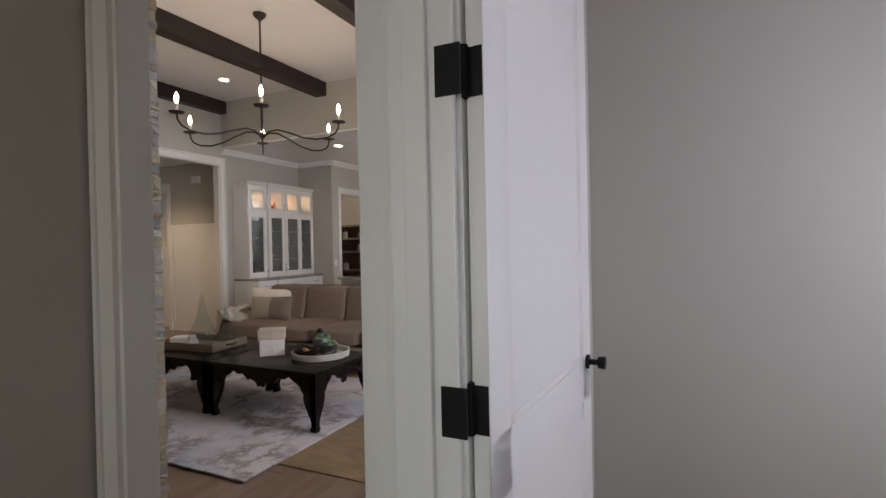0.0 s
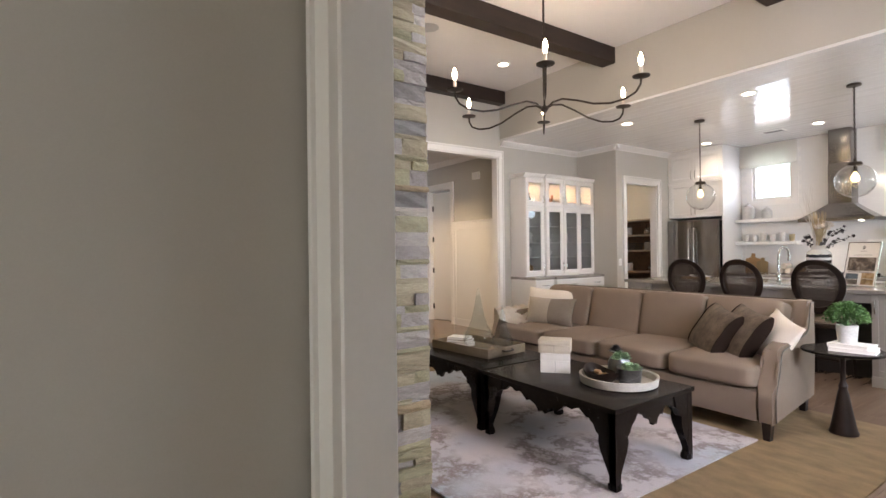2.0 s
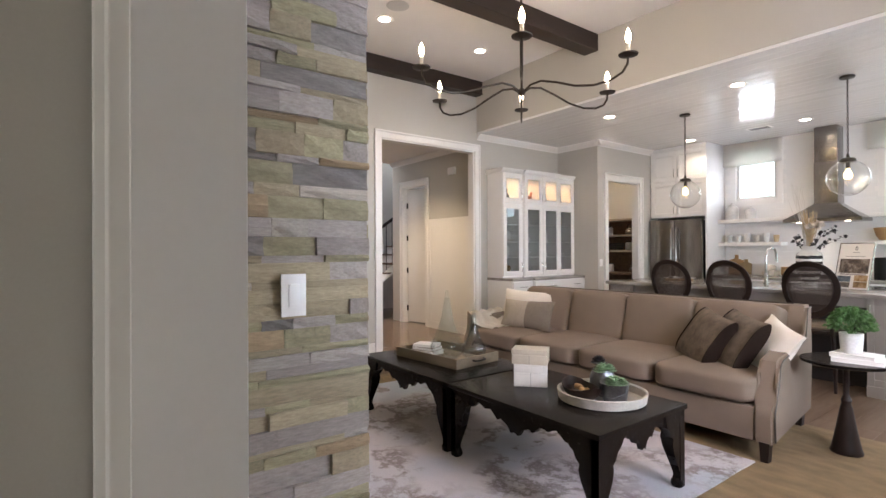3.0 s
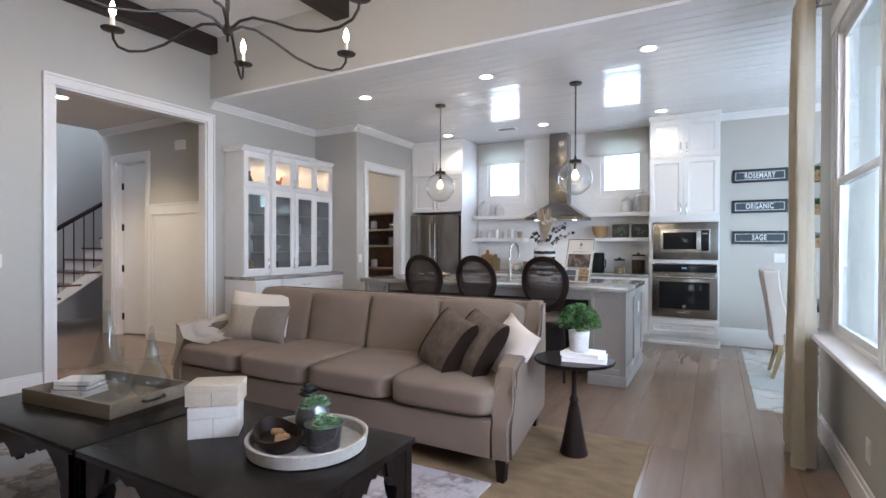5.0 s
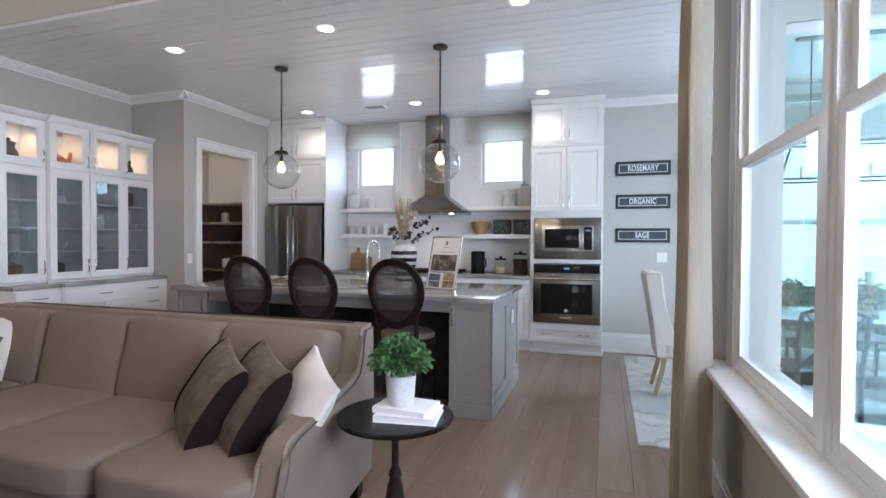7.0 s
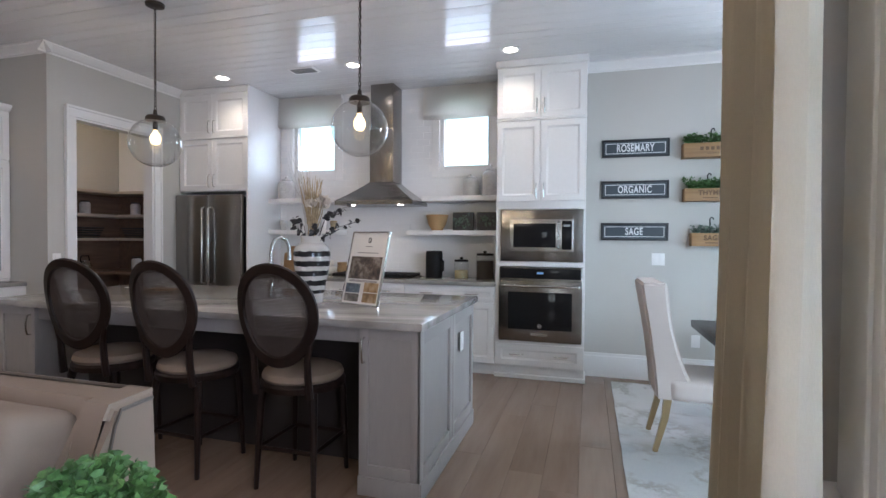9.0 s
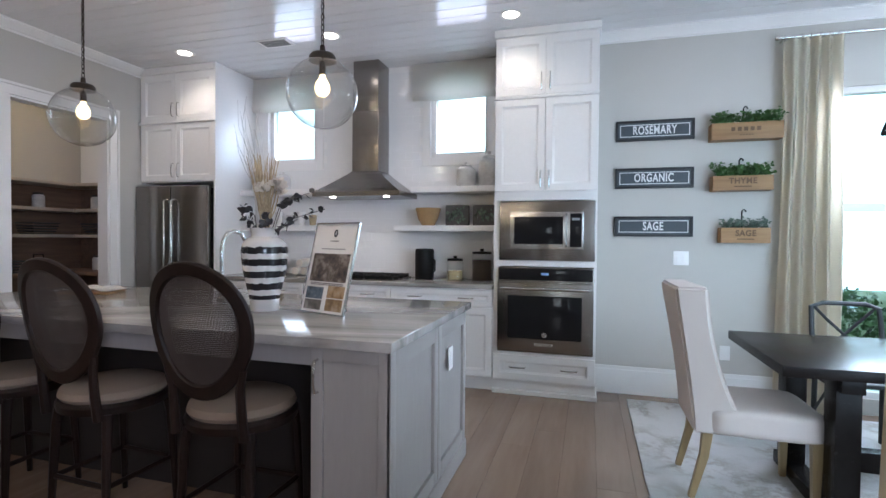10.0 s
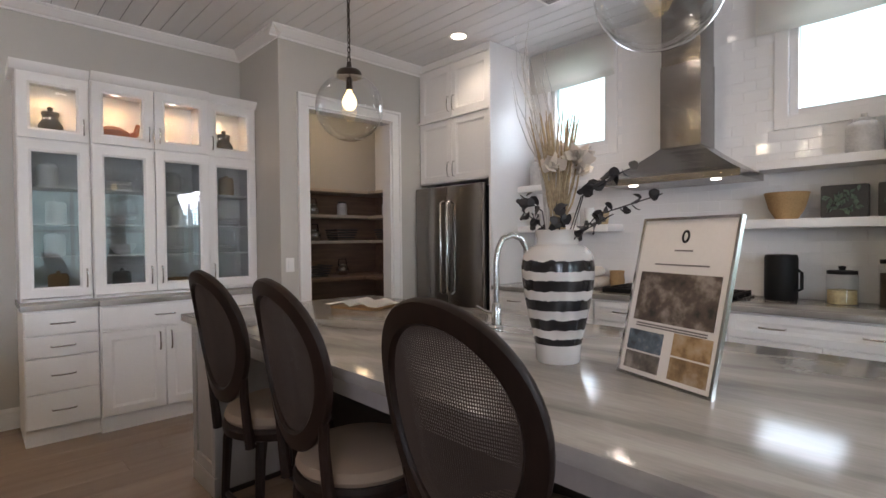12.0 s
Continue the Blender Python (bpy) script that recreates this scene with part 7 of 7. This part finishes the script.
ZC, yc = 0.914, BACK - 0.17
t = thing("coffee_maker", pose(-2.55, yc, ZC), "black plastic coffee machine on the worktop", "coffee maker")
bm = bmesh.new()
lathe(bm, [(0.085, 0), (0.092, 0.01), (0.092, 0.27), (0.085, 0.29), (0.0, 0.295)], 28)
part("body", bm, M["black"], t)
bm = bmesh.new()
tube(bm, [(0.08, -0.03, 0.06), (0.12, -0.05, 0.08), (0.12, -0.05, 0.18), (0.08, -0.03, 0.21)], 0.010, 7)
part("handle", bm, M["black"], t)
M["coffee"] = surface("coffee_beans", (0.045, 0.028, 0.018), 0.6, vary=0.5, scale=60, grain=150, relief=0.6)
M["pasta"] = surface("pale_dry_goods", (0.45, 0.37, 0.20), 0.7, vary=0.3, scale=50, grain=120, relief=0.5)
for x, r, h, fill, mat in ((-2.24, 0.078, 0.17, 0.5, "pasta"), (-1.98, 0.095, 0.24, 0.8, "coffee")):
    t = thing("glass_jar", pose(x, yc, ZC), "glass storage jar with a black lid on the worktop", "jar")
    bm = bmesh.new()
    lathe(bm, [(0.0, 0), (r, 0), (r, h), (r * 0.9, h + 0.01)], 28, cap=False)
    part("glass", bm, M["clear"], t).visible_shadow = False
    bm = bmesh.new()
    lathe(bm, [(0, 0.004), (r - 0.006, 0.004), (r - 0.006, h * fill), (0, h * fill)], 24, cap=False)
    part("contents", bm, M[mat], t)
    bm = bmesh.new()
    lathe(bm, [(0, h + 0.01), (r * 0.96, h + 0.01), (r * 0.96, h + 0.03), (0.015, h + 0.034), (0.02, h + 0.055), (0, h + 0.06)], 24, cap=False)
    part("lid", bm, M["black"], t)
for x, w, h, mt in ((-4.42, 0.22, 0.32, "crate"), (-4.26, 0.17, 0.25, "leg")):
    t = thing("chopping_board", pose(x, BACK - 0.06 - (0.03 if h < 0.3 else 0), ZC), "wooden chopping board leaning on the tiles", "board")
    bm = bmesh.new()
    prism(bm, [(-w / 2, 0), (w / 2, 0), (w / 2, h * 0.72), (0.03, h * 0.8), (0.025, h), (-0.025, h), (-0.03, h * 0.8), (-w / 2, h * 0.72)], -0.009, 0.009, "y")
    bmesh.ops.transform(bm, matrix=pose(0, 0, 0.002, -8), verts=bm.verts[:])
    part("board", bm, M[mt], t)
t = thing("towel_stack", pose(-3.85, yc, ZC), "white rolled towels stacked on the worktop", "towels")
for x, z in ((-0.07, 0.045), (0.03, 0.045), (-0.02, 0.125)):
    bm = bmesh.new()
    tube(bm, [(x, -0.11, z), (x, -0.05, z), (x, 0.05, z), (x, 0.11, z)], [0.038, 0.045, 0.045, 0.038], 14)
    part("roll", bm, M["cream"], t)
pot("utensil_crock", pose(-3.68, yc + 0.02, ZC), hollow(0.06, 0.14, 0.055), M["wicker"], "small brown crock on the worktop", "crock")

# ---- things on the coffee tables ----
TT = TOP
t = thing("serving_tray", pose(-3.90, 3.37, TT, rz=6), "weathered wooden tray with handles on the coffee table", "tray")
M["weathered"] = wood("weathered_oak", (0.27, 0.21, 0.14), (0.15, 0.115, 0.075), 0.65, "x")
bm = bmesh.new()
box(bm, -0.34, 0.34, -0.215, 0.215, 0, 0.012, 0.002)
part("bottom", bm, M["weathered"], t)
for x0, x1, y0, y1 in ((-0.34, 0.34, -0.225, -0.212), (-0.34, 0.34, 0.212, 0.225), (-0.352, -0.339, -0.225, 0.225), (0.339, 0.352, -0.225, 0.225)):
    bm = bmesh.new()
    box(bm, x0, x1, y0, y1, 0.0, 0.072, 0.003)
    part("side", bm, M["weathered"], t)
for s in (-1, 1):
    bm = bmesh.new()
    tube(bm, [(s * 0.353, -0.06, 0.045), (s * 0.375, -0.05, 0.042), (s * 0.38, 0, 0.04), (s * 0.375, 0.05, 0.042), (s * 0.353, 0.06, 0.045)], 0.008, 7)
    part("handle", bm, M["bronze"], t, "dark metal tray handle")
M["smoke"] = glass("pale_frosted_glass", (0.92, 0.94, 0.94), 0.03, 0.03, 0.5, 3.5)
for x, y, k, nm in ((-3.83, 3.33, 1.18, "tall"), (-3.70, 3.49, 0.85, "short")):
    t = thing("glass_bottle_vase", pose(x, y, TT + 0.012), "pale clear glass vase with a long pointed neck", "vase", "glass vases")
    bm = bmesh.new()
    lathe(bm, [(r * k, z * k) for r, z in ((0.001, 0), (0.07, 0.002), (0.105, 0.04), (0.115, 0.08), (0.10, 0.125), (0.065, 0.19), (0.045, 0.25), (0.030, 0.33), (0.018, 0.40), (0.009, 0.445), (0.007, 0.45))], 32, cap=False)
    part("glass", bm, M["bottle"], t).visible_shadow = False
    bm = bmesh.new()
    lathe(bm, [(r * k, z * k) for r, z in ((0.001, 0.008), (0.066, 0.009), (0.098, 0.042), (0.108, 0.08), (0.094, 0.122), (0.060, 0.186), (0.040, 0.25), (0.025, 0.33), (0.012, 0.40))], 32, cap=False)
    part("inner_wall", bm, M["smoke"], t).visible_shadow = False
for k, (w, d, hh) in enumerate(((0.22, 0.16, 0.03), (0.20, 0.15, 0.028), (0.19, 0.14, 0.022))):
    book(pose(-4.10, 3.33, TT + 0.0125 + sum((0.03, 0.028, 0.022)[:k]), rz=14 + 9 * k), w, d, hh, (M["paper"], M["weathered"], M["paper"])[k], "cloth-bound book stacked in the wooden tray", "tray books")
M["box_white"] = surface("bone_inlay_white", (0.66, 0.63, 0.58), 0.45, vary=0.06, scale=12, relief=0.1)
M["box_tan"] = surface("bone_inlay_tan", (0.52, 0.46, 0.36), 0.45, vary=0.08, scale=12, relief=0.1)
for (x, y, z, r, w, d, hh, mt, lab) in ((-2.95, 3.33, TT, 42, 0.205, 0.15, 0.135, "box_white", "white bone-inlay keepsake box on the table"), (-2.955, 3.335, TT + 0.136, 36, 0.22, 0.15, 0.092, "box_tan", "pale tan keepsake box stacked on another box")):
    t = thing("keepsake_box", pose(x, y, z, rz=r), lab, "box")
    bm = bmesh.new()
    box(bm, -w / 2, w / 2, -d / 2, d / 2, 0, hh * 0.62, 0.003)
    part("base", bm, M[mt], t)
    bm = bmesh.new()
    box(bm, -w / 2 - 0.001, w / 2 + 0.001, -d / 2 - 0.001, d / 2 + 0.001, hh * 0.63, hh, 0.004)
    part("lid", bm, M[mt], t)
    bm = bmesh.new()
    box(bm, -0.001, 0.001, -d / 2 - 0.002, -d / 2 + 0.001, 0, hh * 0.62)
    part("seam", bm, M["ink"], t)
cx, cy = -2.48, 3.41
t = thing("round_tray", pose(cx, cy, TT), "round whitewashed wooden tray with a dark inside", "tray")
M["whitewash"] = surface("whitewashed_wood", (0.42, 0.39, 0.34), 0.7, vary=0.15, scale=14, relief=0.3)
bm = bmesh.new()
lathe(bm, [(0.0, 0), (0.225, 0), (0.24, 0.006), (0.248, 0.055), (0.240, 0.058), (0.229, 0.052), (0.224, 0.012), (0.0, 0.012)], 56, cap=False)
part("body", bm, M["whitewash"], t)
t = thing("wooden_bowl", pose(cx - 0.075, cy - 0.085, TT + 0.0125, rz=-25), "dark carved oval dough bowl holding wood pieces", "bowl")
bm = bmesh.new()
lathe(bm, [(0.0, 0), (0.10, 0), (0.14, 0.025), (0.155, 0.055), (0.147, 0.057), (0.12, 0.02), (0.0, 0.012)], 36, cap=False)
for v in bm.verts:
    v.co.y *= 0.62
    v.co.z += 0.03 * (abs(v.co.x) / 0.155) ** 3
part("body", bm, M["dark_wood"], t)
rng = random.Random(17)
for k in range(7):
    bm = bmesh.new()
    cushion(bm, (0.05, 0.03, 0.025), n=3, cuts=3, m=pose(rng.uniform(-0.07, 0.07), rng.uniform(-0.03, 0.03), 0.032 + 0.008 * (k % 3), rng.uniform(-30, 30), rng.uniform(-30, 30), rng.uniform(0, 180)))
    part("wood_piece", bm, M["crate"], t)
M["succulent"] = surface("pale_green_succulent", (0.20, 0.31, 0.17), 0.5, vary=0.25, scale=25, relief=0.1)
M["pewter"] = surface("dull_pewter", (0.17, 0.17, 0.18), 0.32, 0.9, vary=0.25, scale=12, relief=0.15)
for x, y, r, h, nm in ((cx - 0.055, cy + 0.085, 0.068, 0.135, "dark"), (cx + 0.085, cy + 0.0, 0.076, 0.095, "pail")):
    t = thing("succulent_pot", pose(x, y, TT + 0.0125), "green succulents planted in a small pewter pot", "plant", "succulents")
    bm = bmesh.new()
    if nm == "dark":
        lathe(bm, [(0, 0), (r * 0.8, 0), (r * 1.1, h * 0.35), (r * 1.05, h * 0.75), (r * 0.8, h), (r * 0.74, h), (r * 0.9, h * 0.7), (0, h * 0.8)], 28, cap=False)
    else:
        lathe(bm, [(0, 0), (r * 0.85, 0), (r, h), (r * 1.05, h + 0.004), (r * 0.94, h), (0, h * 0.85)], 28, cap=False)
    part("pot", bm, M["pewter"], t)
    if nm == "pail":
        bm = bmesh.new()
        tube(bm, [(-r, 0, h), (-r * 1.1, -0.03, h * 0.6), (-r * 0.6, -r * 1.15, h * 0.35), (r * 0.6, -r * 1.15, h * 0.35), (r * 1.1, -0.03, h * 0.6), (r, 0, h)], 0.0035, 6)
        part("bail", bm, M["pewter"], t)
    for sx, sy, k in ((0, 0, 1.0), (0.035, 0.02, 0.8), (-0.035, 0.015, 0.95 if nm == "dark" else 0.75), (0.01, -0.035, 0.8)):
        dusky = nm == "dark" and sx < 0
        bm = bmesh.new()
        for ring in range(4):
            for q in range(8):
                a = q * math.pi / 4 + ring * 0.39
                e = 0.12 + 0.30 * ring
                d = Vector((math.cos(a) * math.cos(e), math.sin(a) * math.cos(e), math.sin(e)))
                cushion_at = Vector((sx, sy, h - 0.008 + (0.035 if dusky else 0))) + Vector((0, 0, 0.006 * ring))
                L = 0.058 * k * (1 - 0.12 * ring)
                side = d.cross(Vector((0, 0, 1))).normalized() * L * 0.34
                p = [cushion_at, cushion_at + d * L * 0.6 + side, cushion_at + d * L, cushion_at + d * L * 0.6 - side]
                upv = d.cross(side).normalized() * L * 0.14
                top, bot = bm.verts.new(cushion_at + d * L * 0.55 + upv), bm.verts.new(cushion_at + d * L * 0.55 - upv)
                vs = [bm.verts.new(v) for v in p]
                for i in range(4):
                    bm.faces.new((vs[i], vs[(i + 1) % 4], top))
                    bm.faces.new((vs[(i + 1) % 4], vs[i], bot))
        if dusky:
            tube(bm, [(sx, sy, h * 0.8), (sx, sy, h + 0.04)], 0.006, 6)
        part("rosette", bm, M["dark_leaf" if dusky else "succulent"], t, "dark brown rosette" if dusky else "")
# switch on the stone, bracket at the stone's corner
wall_plate(pose(-2.186, 1.515, 1.195, rz=90), 0.075, 0.125, 1, "white switch plate set in the stone")
t = thing("beam_bracket", pose(-6.378, 3.30, 2.60), "dark timber bracket on the wall under the beam", "bracket")
bm = bmesh.new()
prism(bm, [(0.0, 0.0), (0.12, 0.10), (0.19, 0.30), (0.25, 0.60), (0.33, 1.0), (0.0, 1.0)], 0.0, 0.13, "x")
part("body", bm, M["beam"], t)

# ---- hall: staircase ----
t = thing("staircase", pose(-9.35, 4.75, 0), "wooden stair with white risers and a dark balustrade", "stairs")
M["tread"] = wood("brown_tread_wood", (0.16, 0.10, 0.065), (0.09, 0.055, 0.035), 0.4, "x")
for k in range(13):
    bm = bmesh.new()
    box(bm, -1.05, 0, 0.27 * k, 0.27 * k + 0.02, 0.18 * k, 0.18 * k + 0.15)
    part("riser", bm, M["trim"], t)
    bm = bmesh.new()
    box(bm, -1.05, 0.03, 0.27 * k - 0.03, 0.27 * k + 0.27, 0.18 * k + 0.15, 0.18 * k + 0.18, 0.004)
    part("tread", bm, M["tread"], t)
    for q in (0.06, 0.195):
        bm = bmesh.new()
        z = 0.18 * k + 0.18
        tube(bm, [(-0.03, 0.27 * k + q, z), (-0.03, 0.27 * k + q, z + 0.80 + 0.18 * q / 0.27)], 0.008, 6)
        part("baluster", bm, M["black"], t)
bm = bmesh.new()
prism(bm, [(-0.05, 0.0), (0.10, 0.0), (3.55, 2.30), (3.55, 2.50), (3.40, 2.50)], 0.0, 0.02, "x")
part("stringer", bm, M["trim"], t)
bm = bmesh.new()
tube(bm, [(-0.03, -0.05, 0.98), (-0.03, 1.0, 1.68), (-0.03, 3.5, 3.35)], 0.032, 8)
part("handrail", bm, M["dark_wood"], t)
bm = bmesh.new()
box(bm, -0.085, 0.025, -0.16, -0.05, 0.0, 1.10, 0.006)
box(bm, -0.10, 0.04, -0.175, -0.035, 1.10, 1.13, 0.006)
part("newel_post", bm, M["dark_wood"], t)
t = thing("smoke_detector", pose(-7.15, 5.978, 2.62, 90), "round white door chime box on the hall wall", "chime")
bm = bmesh.new()
box(bm, -0.09, 0.09, -0.06, 0.06, 0.0, 0.045, 0.01)
part("case", bm, M["trim"], t)
# unseen lamp under the ceiling, added to brighten the windowless stairwell
lamp("stair_fill", "AREA", look((-10.0, 4.6, 5.2), (-10.0, 6.2, 0)), 60, DAY, 1.5, 1.5)

# ---- outside ----
bm = bmesh.new()
for a, b, c, d in ((-60, 60, -60, -1.7), (-60, 60, 9.95, 60), (-60, -11, -1.7, 9.95), (3.75, 60, -1.7, 9.95)):
    box(bm, a, b, c, d, -0.45, -0.22)
structure("ground", bm, surface("lawn", (0.09, 0.15, 0.05), 0.95, vary=0.4, scale=1.5, grain=60, relief=0.8), "short green lawn round the house")
bm = bmesh.new()
box(bm, -0.20, 3.72, 2.73, 6.09, -0.011, 0.0)
structure("pavement_porch", bm, surface("porch_slab", (0.45, 0.45, 0.44), 0.8, vary=0.08), "pale concrete porch slab")
bm = bmesh.new()
box(bm, -0.20, 3.9, 2.73, 6.09, 2.95, 3.1)
structure("ceiling_porch", bm, M["ceiling"], "white boarded porch ceiling")
bm = bmesh.new()
box(bm, 3.60, 3.78, 2.75, 2.93, 0.0, 2.95)
structure("trim_porch_post", bm, M["trim"], "white square porch post")
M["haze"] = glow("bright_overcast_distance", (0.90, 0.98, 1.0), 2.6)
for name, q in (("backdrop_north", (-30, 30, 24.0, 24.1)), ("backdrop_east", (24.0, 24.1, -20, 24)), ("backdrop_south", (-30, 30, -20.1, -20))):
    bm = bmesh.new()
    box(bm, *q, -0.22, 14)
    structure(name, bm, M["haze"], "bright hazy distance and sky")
rng = random.Random(30)
for x, y in [(0.9 + 0.75 * k, 11.2 + 0.25 * (k % 2)) for k in range(4)] + [(5.6, 4.0 + 1.1 * k) for k in range(5)]:
    t = thing("garden_shrub", pose(x, y, -0.22), "rounded leafy green garden shrub", "shrub", "garden shrubs")
    bm = bmesh.new()
    for k in range(9):
        a = rng.uniform(0, 6.28)
        tube(bm, [(0, 0, 0), (0.12 * math.cos(a), 0.12 * math.sin(a), 0.3), (0.32 * math.cos(a), 0.32 * math.sin(a), rng.uniform(0.4, 0.75))], [0.016, 0.011, 0.004], 5)
    part("stems", bm, M["dark_wood"], t)
    bm = bmesh.new()

    def clump(r):
        a, e, k = r.uniform(0, 6.28), r.uniform(-0.3, 1.5), r.uniform(0.5, 1.05)
        d = Vector((math.cos(a) * math.cos(e), math.sin(a) * math.cos(e), math.sin(e)))
        k *= 1 + 0.25 * noise.noise(d * 2.2)
        return Vector((0, 0, 0.48)) + Vector((d.x * 0.48, d.y * 0.48, d.z * 0.50)) * k, d + Vector((r.uniform(-.7, .7), r.uniform(-.7, .7), r.uniform(-.5, .5)))
    leaves(bm, 1400, clump, 0.075, rng)
    part("foliage", bm, M["leaf"], t)


# ---- chimney stone, ledge by ledge ----
bm = bmesh.new()
box(bm, -5.30, -2.235, 1.146, 1.752, 0, HIGH + 0.002)
chimney = structure("wall_chimney", bm, M["mortar"], "stacked ledge stone chimney breast in grey and buff")
rng = random.Random(6)
stones = []
for kind in range(14):
    bm = bmesh.new()
    r = random.Random(kind + 40)
    vs = [[bm.verts.new(((i - 1.5) / 3, (0.5 if 0 < i < 3 and 0 < j < 2 else 0.36) + r.uniform(-0.16, 0.16), (j - 1) / 2)) for j in range(3)] for i in range(4)]
    for i in range(3):
        for j in range(2):
            bm.faces.new((vs[i][j], vs[i + 1][j], vs[i + 1][j + 1], vs[i][j + 1]))
    ext = bmesh.ops.extrude_edge_only(bm, edges=[e for e in bm.edges if e.is_boundary])
    for v in ext["geom"]:
        if isinstance(v, bmesh.types.BMVert):
            v.co.y = -0.5
    bmesh.ops.recalc_face_normals(bm, faces=bm.faces[:])
    data = bpy.data.meshes.new("stone")
    bm.to_mesh(data)
    bm.free()
    data.materials.append(M["stone_" + "abcabcaabdbcef"[kind]])
    stones.append(data)


def lay(length, top, place):
    """Courses of stones of uneven height and length; place(u, z, long, high) puts one down."""
    z = 0.0
    while z < top - 0.02:
        h = min(rng.choice((0.022, 0.030, 0.036, 0.042, 0.048, 0.056, 0.066)), top - z)
        u = 0.0
        while u < length - 0.005:
            w = min(rng.uniform(0.09, 0.34), length - u)
            if length - u - w < 0.06:
                w = length - u
            place(u + w / 2, z + h / 2, w, h)
            u += w
        z += h


def side_stone(u, z, w, h):
    ob = new("stone", rng.choice(stones))
    ob.parent = chimney
    d = rng.uniform(0.024, 0.045)
    ob.matrix_world = pose(-2.235 + d / 2 - 0.002, 1.150 + u, z, rz=-90) @ Matrix.Diagonal((w - 0.001, d, h - 0.001, 1))


lay(0.627, HIGH, side_stone)
bm = bmesh.new()


def front_stone(u, z, w, h):
    d = rng.uniform(0.02, 0.04)
    box(bm, -5.3 + u - w / 2 + 0.0015, -5.3 + u + w / 2 - 0.0015, 1.75, 1.752 + d, z - h / 2 + 0.0015, z + h / 2 - 0.0015)


lay(3.065, HIGH, front_stone)
ob = link_mesh("stone_facing", bm, M["stone_a"])
ob.parent = chimney
tagged(ob, kind="stuff")

# ---- splashback tiles ----
bm = bmesh.new()
z, row = 0.918, 0
while z < 2.98:
    x = -4.6 + (0.075 if row % 2 else 0)
    while x < -1.80:
        x1 = min(x + 0.147, -1.79)
        if not any(a - 0.09 < (x + x1) / 2 < b + 0.09 and z > 1.96 for a, b in ((-4.43, -3.83), (-2.55, -1.95))):
            t1, t2 = rng.uniform(-0.0004, 0.0004), rng.uniform(-0.0004, 0.0004)
            y0 = BACK - 0.0072
            lo = [bm.verts.new(p) for p in ((x + 0.0015, y0 + t1, z + 0.0015), (x1 - 0.0015, y0 + t2, z + 0.0015), (x1 - 0.0015, y0 - t1, z + 0.0705), (x + 0.0015, y0 - t2, z + 0.0705))]
            hi = [bm.verts.new(p) for p in ((x, BACK - 0.006, z), (x1, BACK - 0.006, z), (x1, BACK - 0.006, z + 0.072), (x, BACK - 0.006, z + 0.072))]
            bm.faces.new(lo)
            for i in range(4):
                bm.faces.new((lo[i], hi[i], hi[(i + 1) % 4], lo[(i + 1) % 4]))
        x = x + 0.149
    z, row = z + 0.074, row + 1
ob = link_mesh("wall_tiles", bm, M["tile"])
tagged(ob, "glossy white brick tiles in running bond", "tiles", "", "stuff")

# ---- floor planks ----
planks = {}


def plank_mesh(w, length):
    key = (round(w, 3), round(length, 2))
    if key not in planks:
        bm = bmesh.new()
        b = 0.0012
        lo = [bm.verts.new(p) for p in ((-w / 2, -length / 2, -0.012), (w / 2, -length / 2, -0.012), (w / 2, length / 2, -0.012), (-w / 2, length / 2, -0.012))]
        mi = [bm.verts.new(p) for p in ((-w / 2, -length / 2, -b), (w / 2, -length / 2, -b), (w / 2, length / 2, -b), (-w / 2, length / 2, -b))]
        hi = [bm.verts.new(p) for p in ((-w / 2 + b, -length / 2 + b, 0), (w / 2 - b, -length / 2 + b, 0), (w / 2 - b, length / 2 - b, 0), (-w / 2 + b, length / 2 - b, 0))]
        bm.faces.new(hi)
        for q, r in ((lo, mi), (mi, hi)):
            for i in range(4):
                bm.faces.new((q[i], q[(i + 1) % 4], r[(i + 1) % 4], r[i]))
        data = bpy.data.meshes.new("plank")
        bm.to_mesh(data)
        bm.free()
        data.materials.append(M["plank"])
        planks[key] = data
    return planks[key]


PW = 0.195
rng = random.Random(14)
rest = bmesh.new()
col, count = 0, 0
x = -10.9
while x < 3.6:
    low = 3.4 if x < -6.5 else 1.02 if x < -1.63 else -1.6 if x < 2.2 else 6.1
    y = low - rng.uniform(0, 1.5)
    while y < 9.75:
        L = rng.choice((1.2, 1.5, 1.8, 2.1))
        y0, y1 = max(y, low), min(y + L, 9.75)
        if -0.3 < x < 2.2:
            # the porch lies between these rooms
            y0, y1 = (max(y0, 6.1), y1) if y1 > 6.1 else (y0, min(y1, 2.7))
        if y1 - y0 > 0.05:
            if x > -6.4 and y1 > 1.2 and count < 300:
                ob = new("plank", plank_mesh(PW - 0.0008, round(y1 - y0, 2) - 0.0008))
                ob.parent = floor
                ob.location = (x + PW / 2, (y0 + y1) / 2, 0)
                count += 1
            else:
                box(rest, x, x + PW - 0.0015, y0, y1 - 0.0015, -0.012, 0)
        y += L
    x += PW
ob = link_mesh("plank_rest", rest, M["plank"])
ob.parent = floor
tagged(ob, kind="stuff")
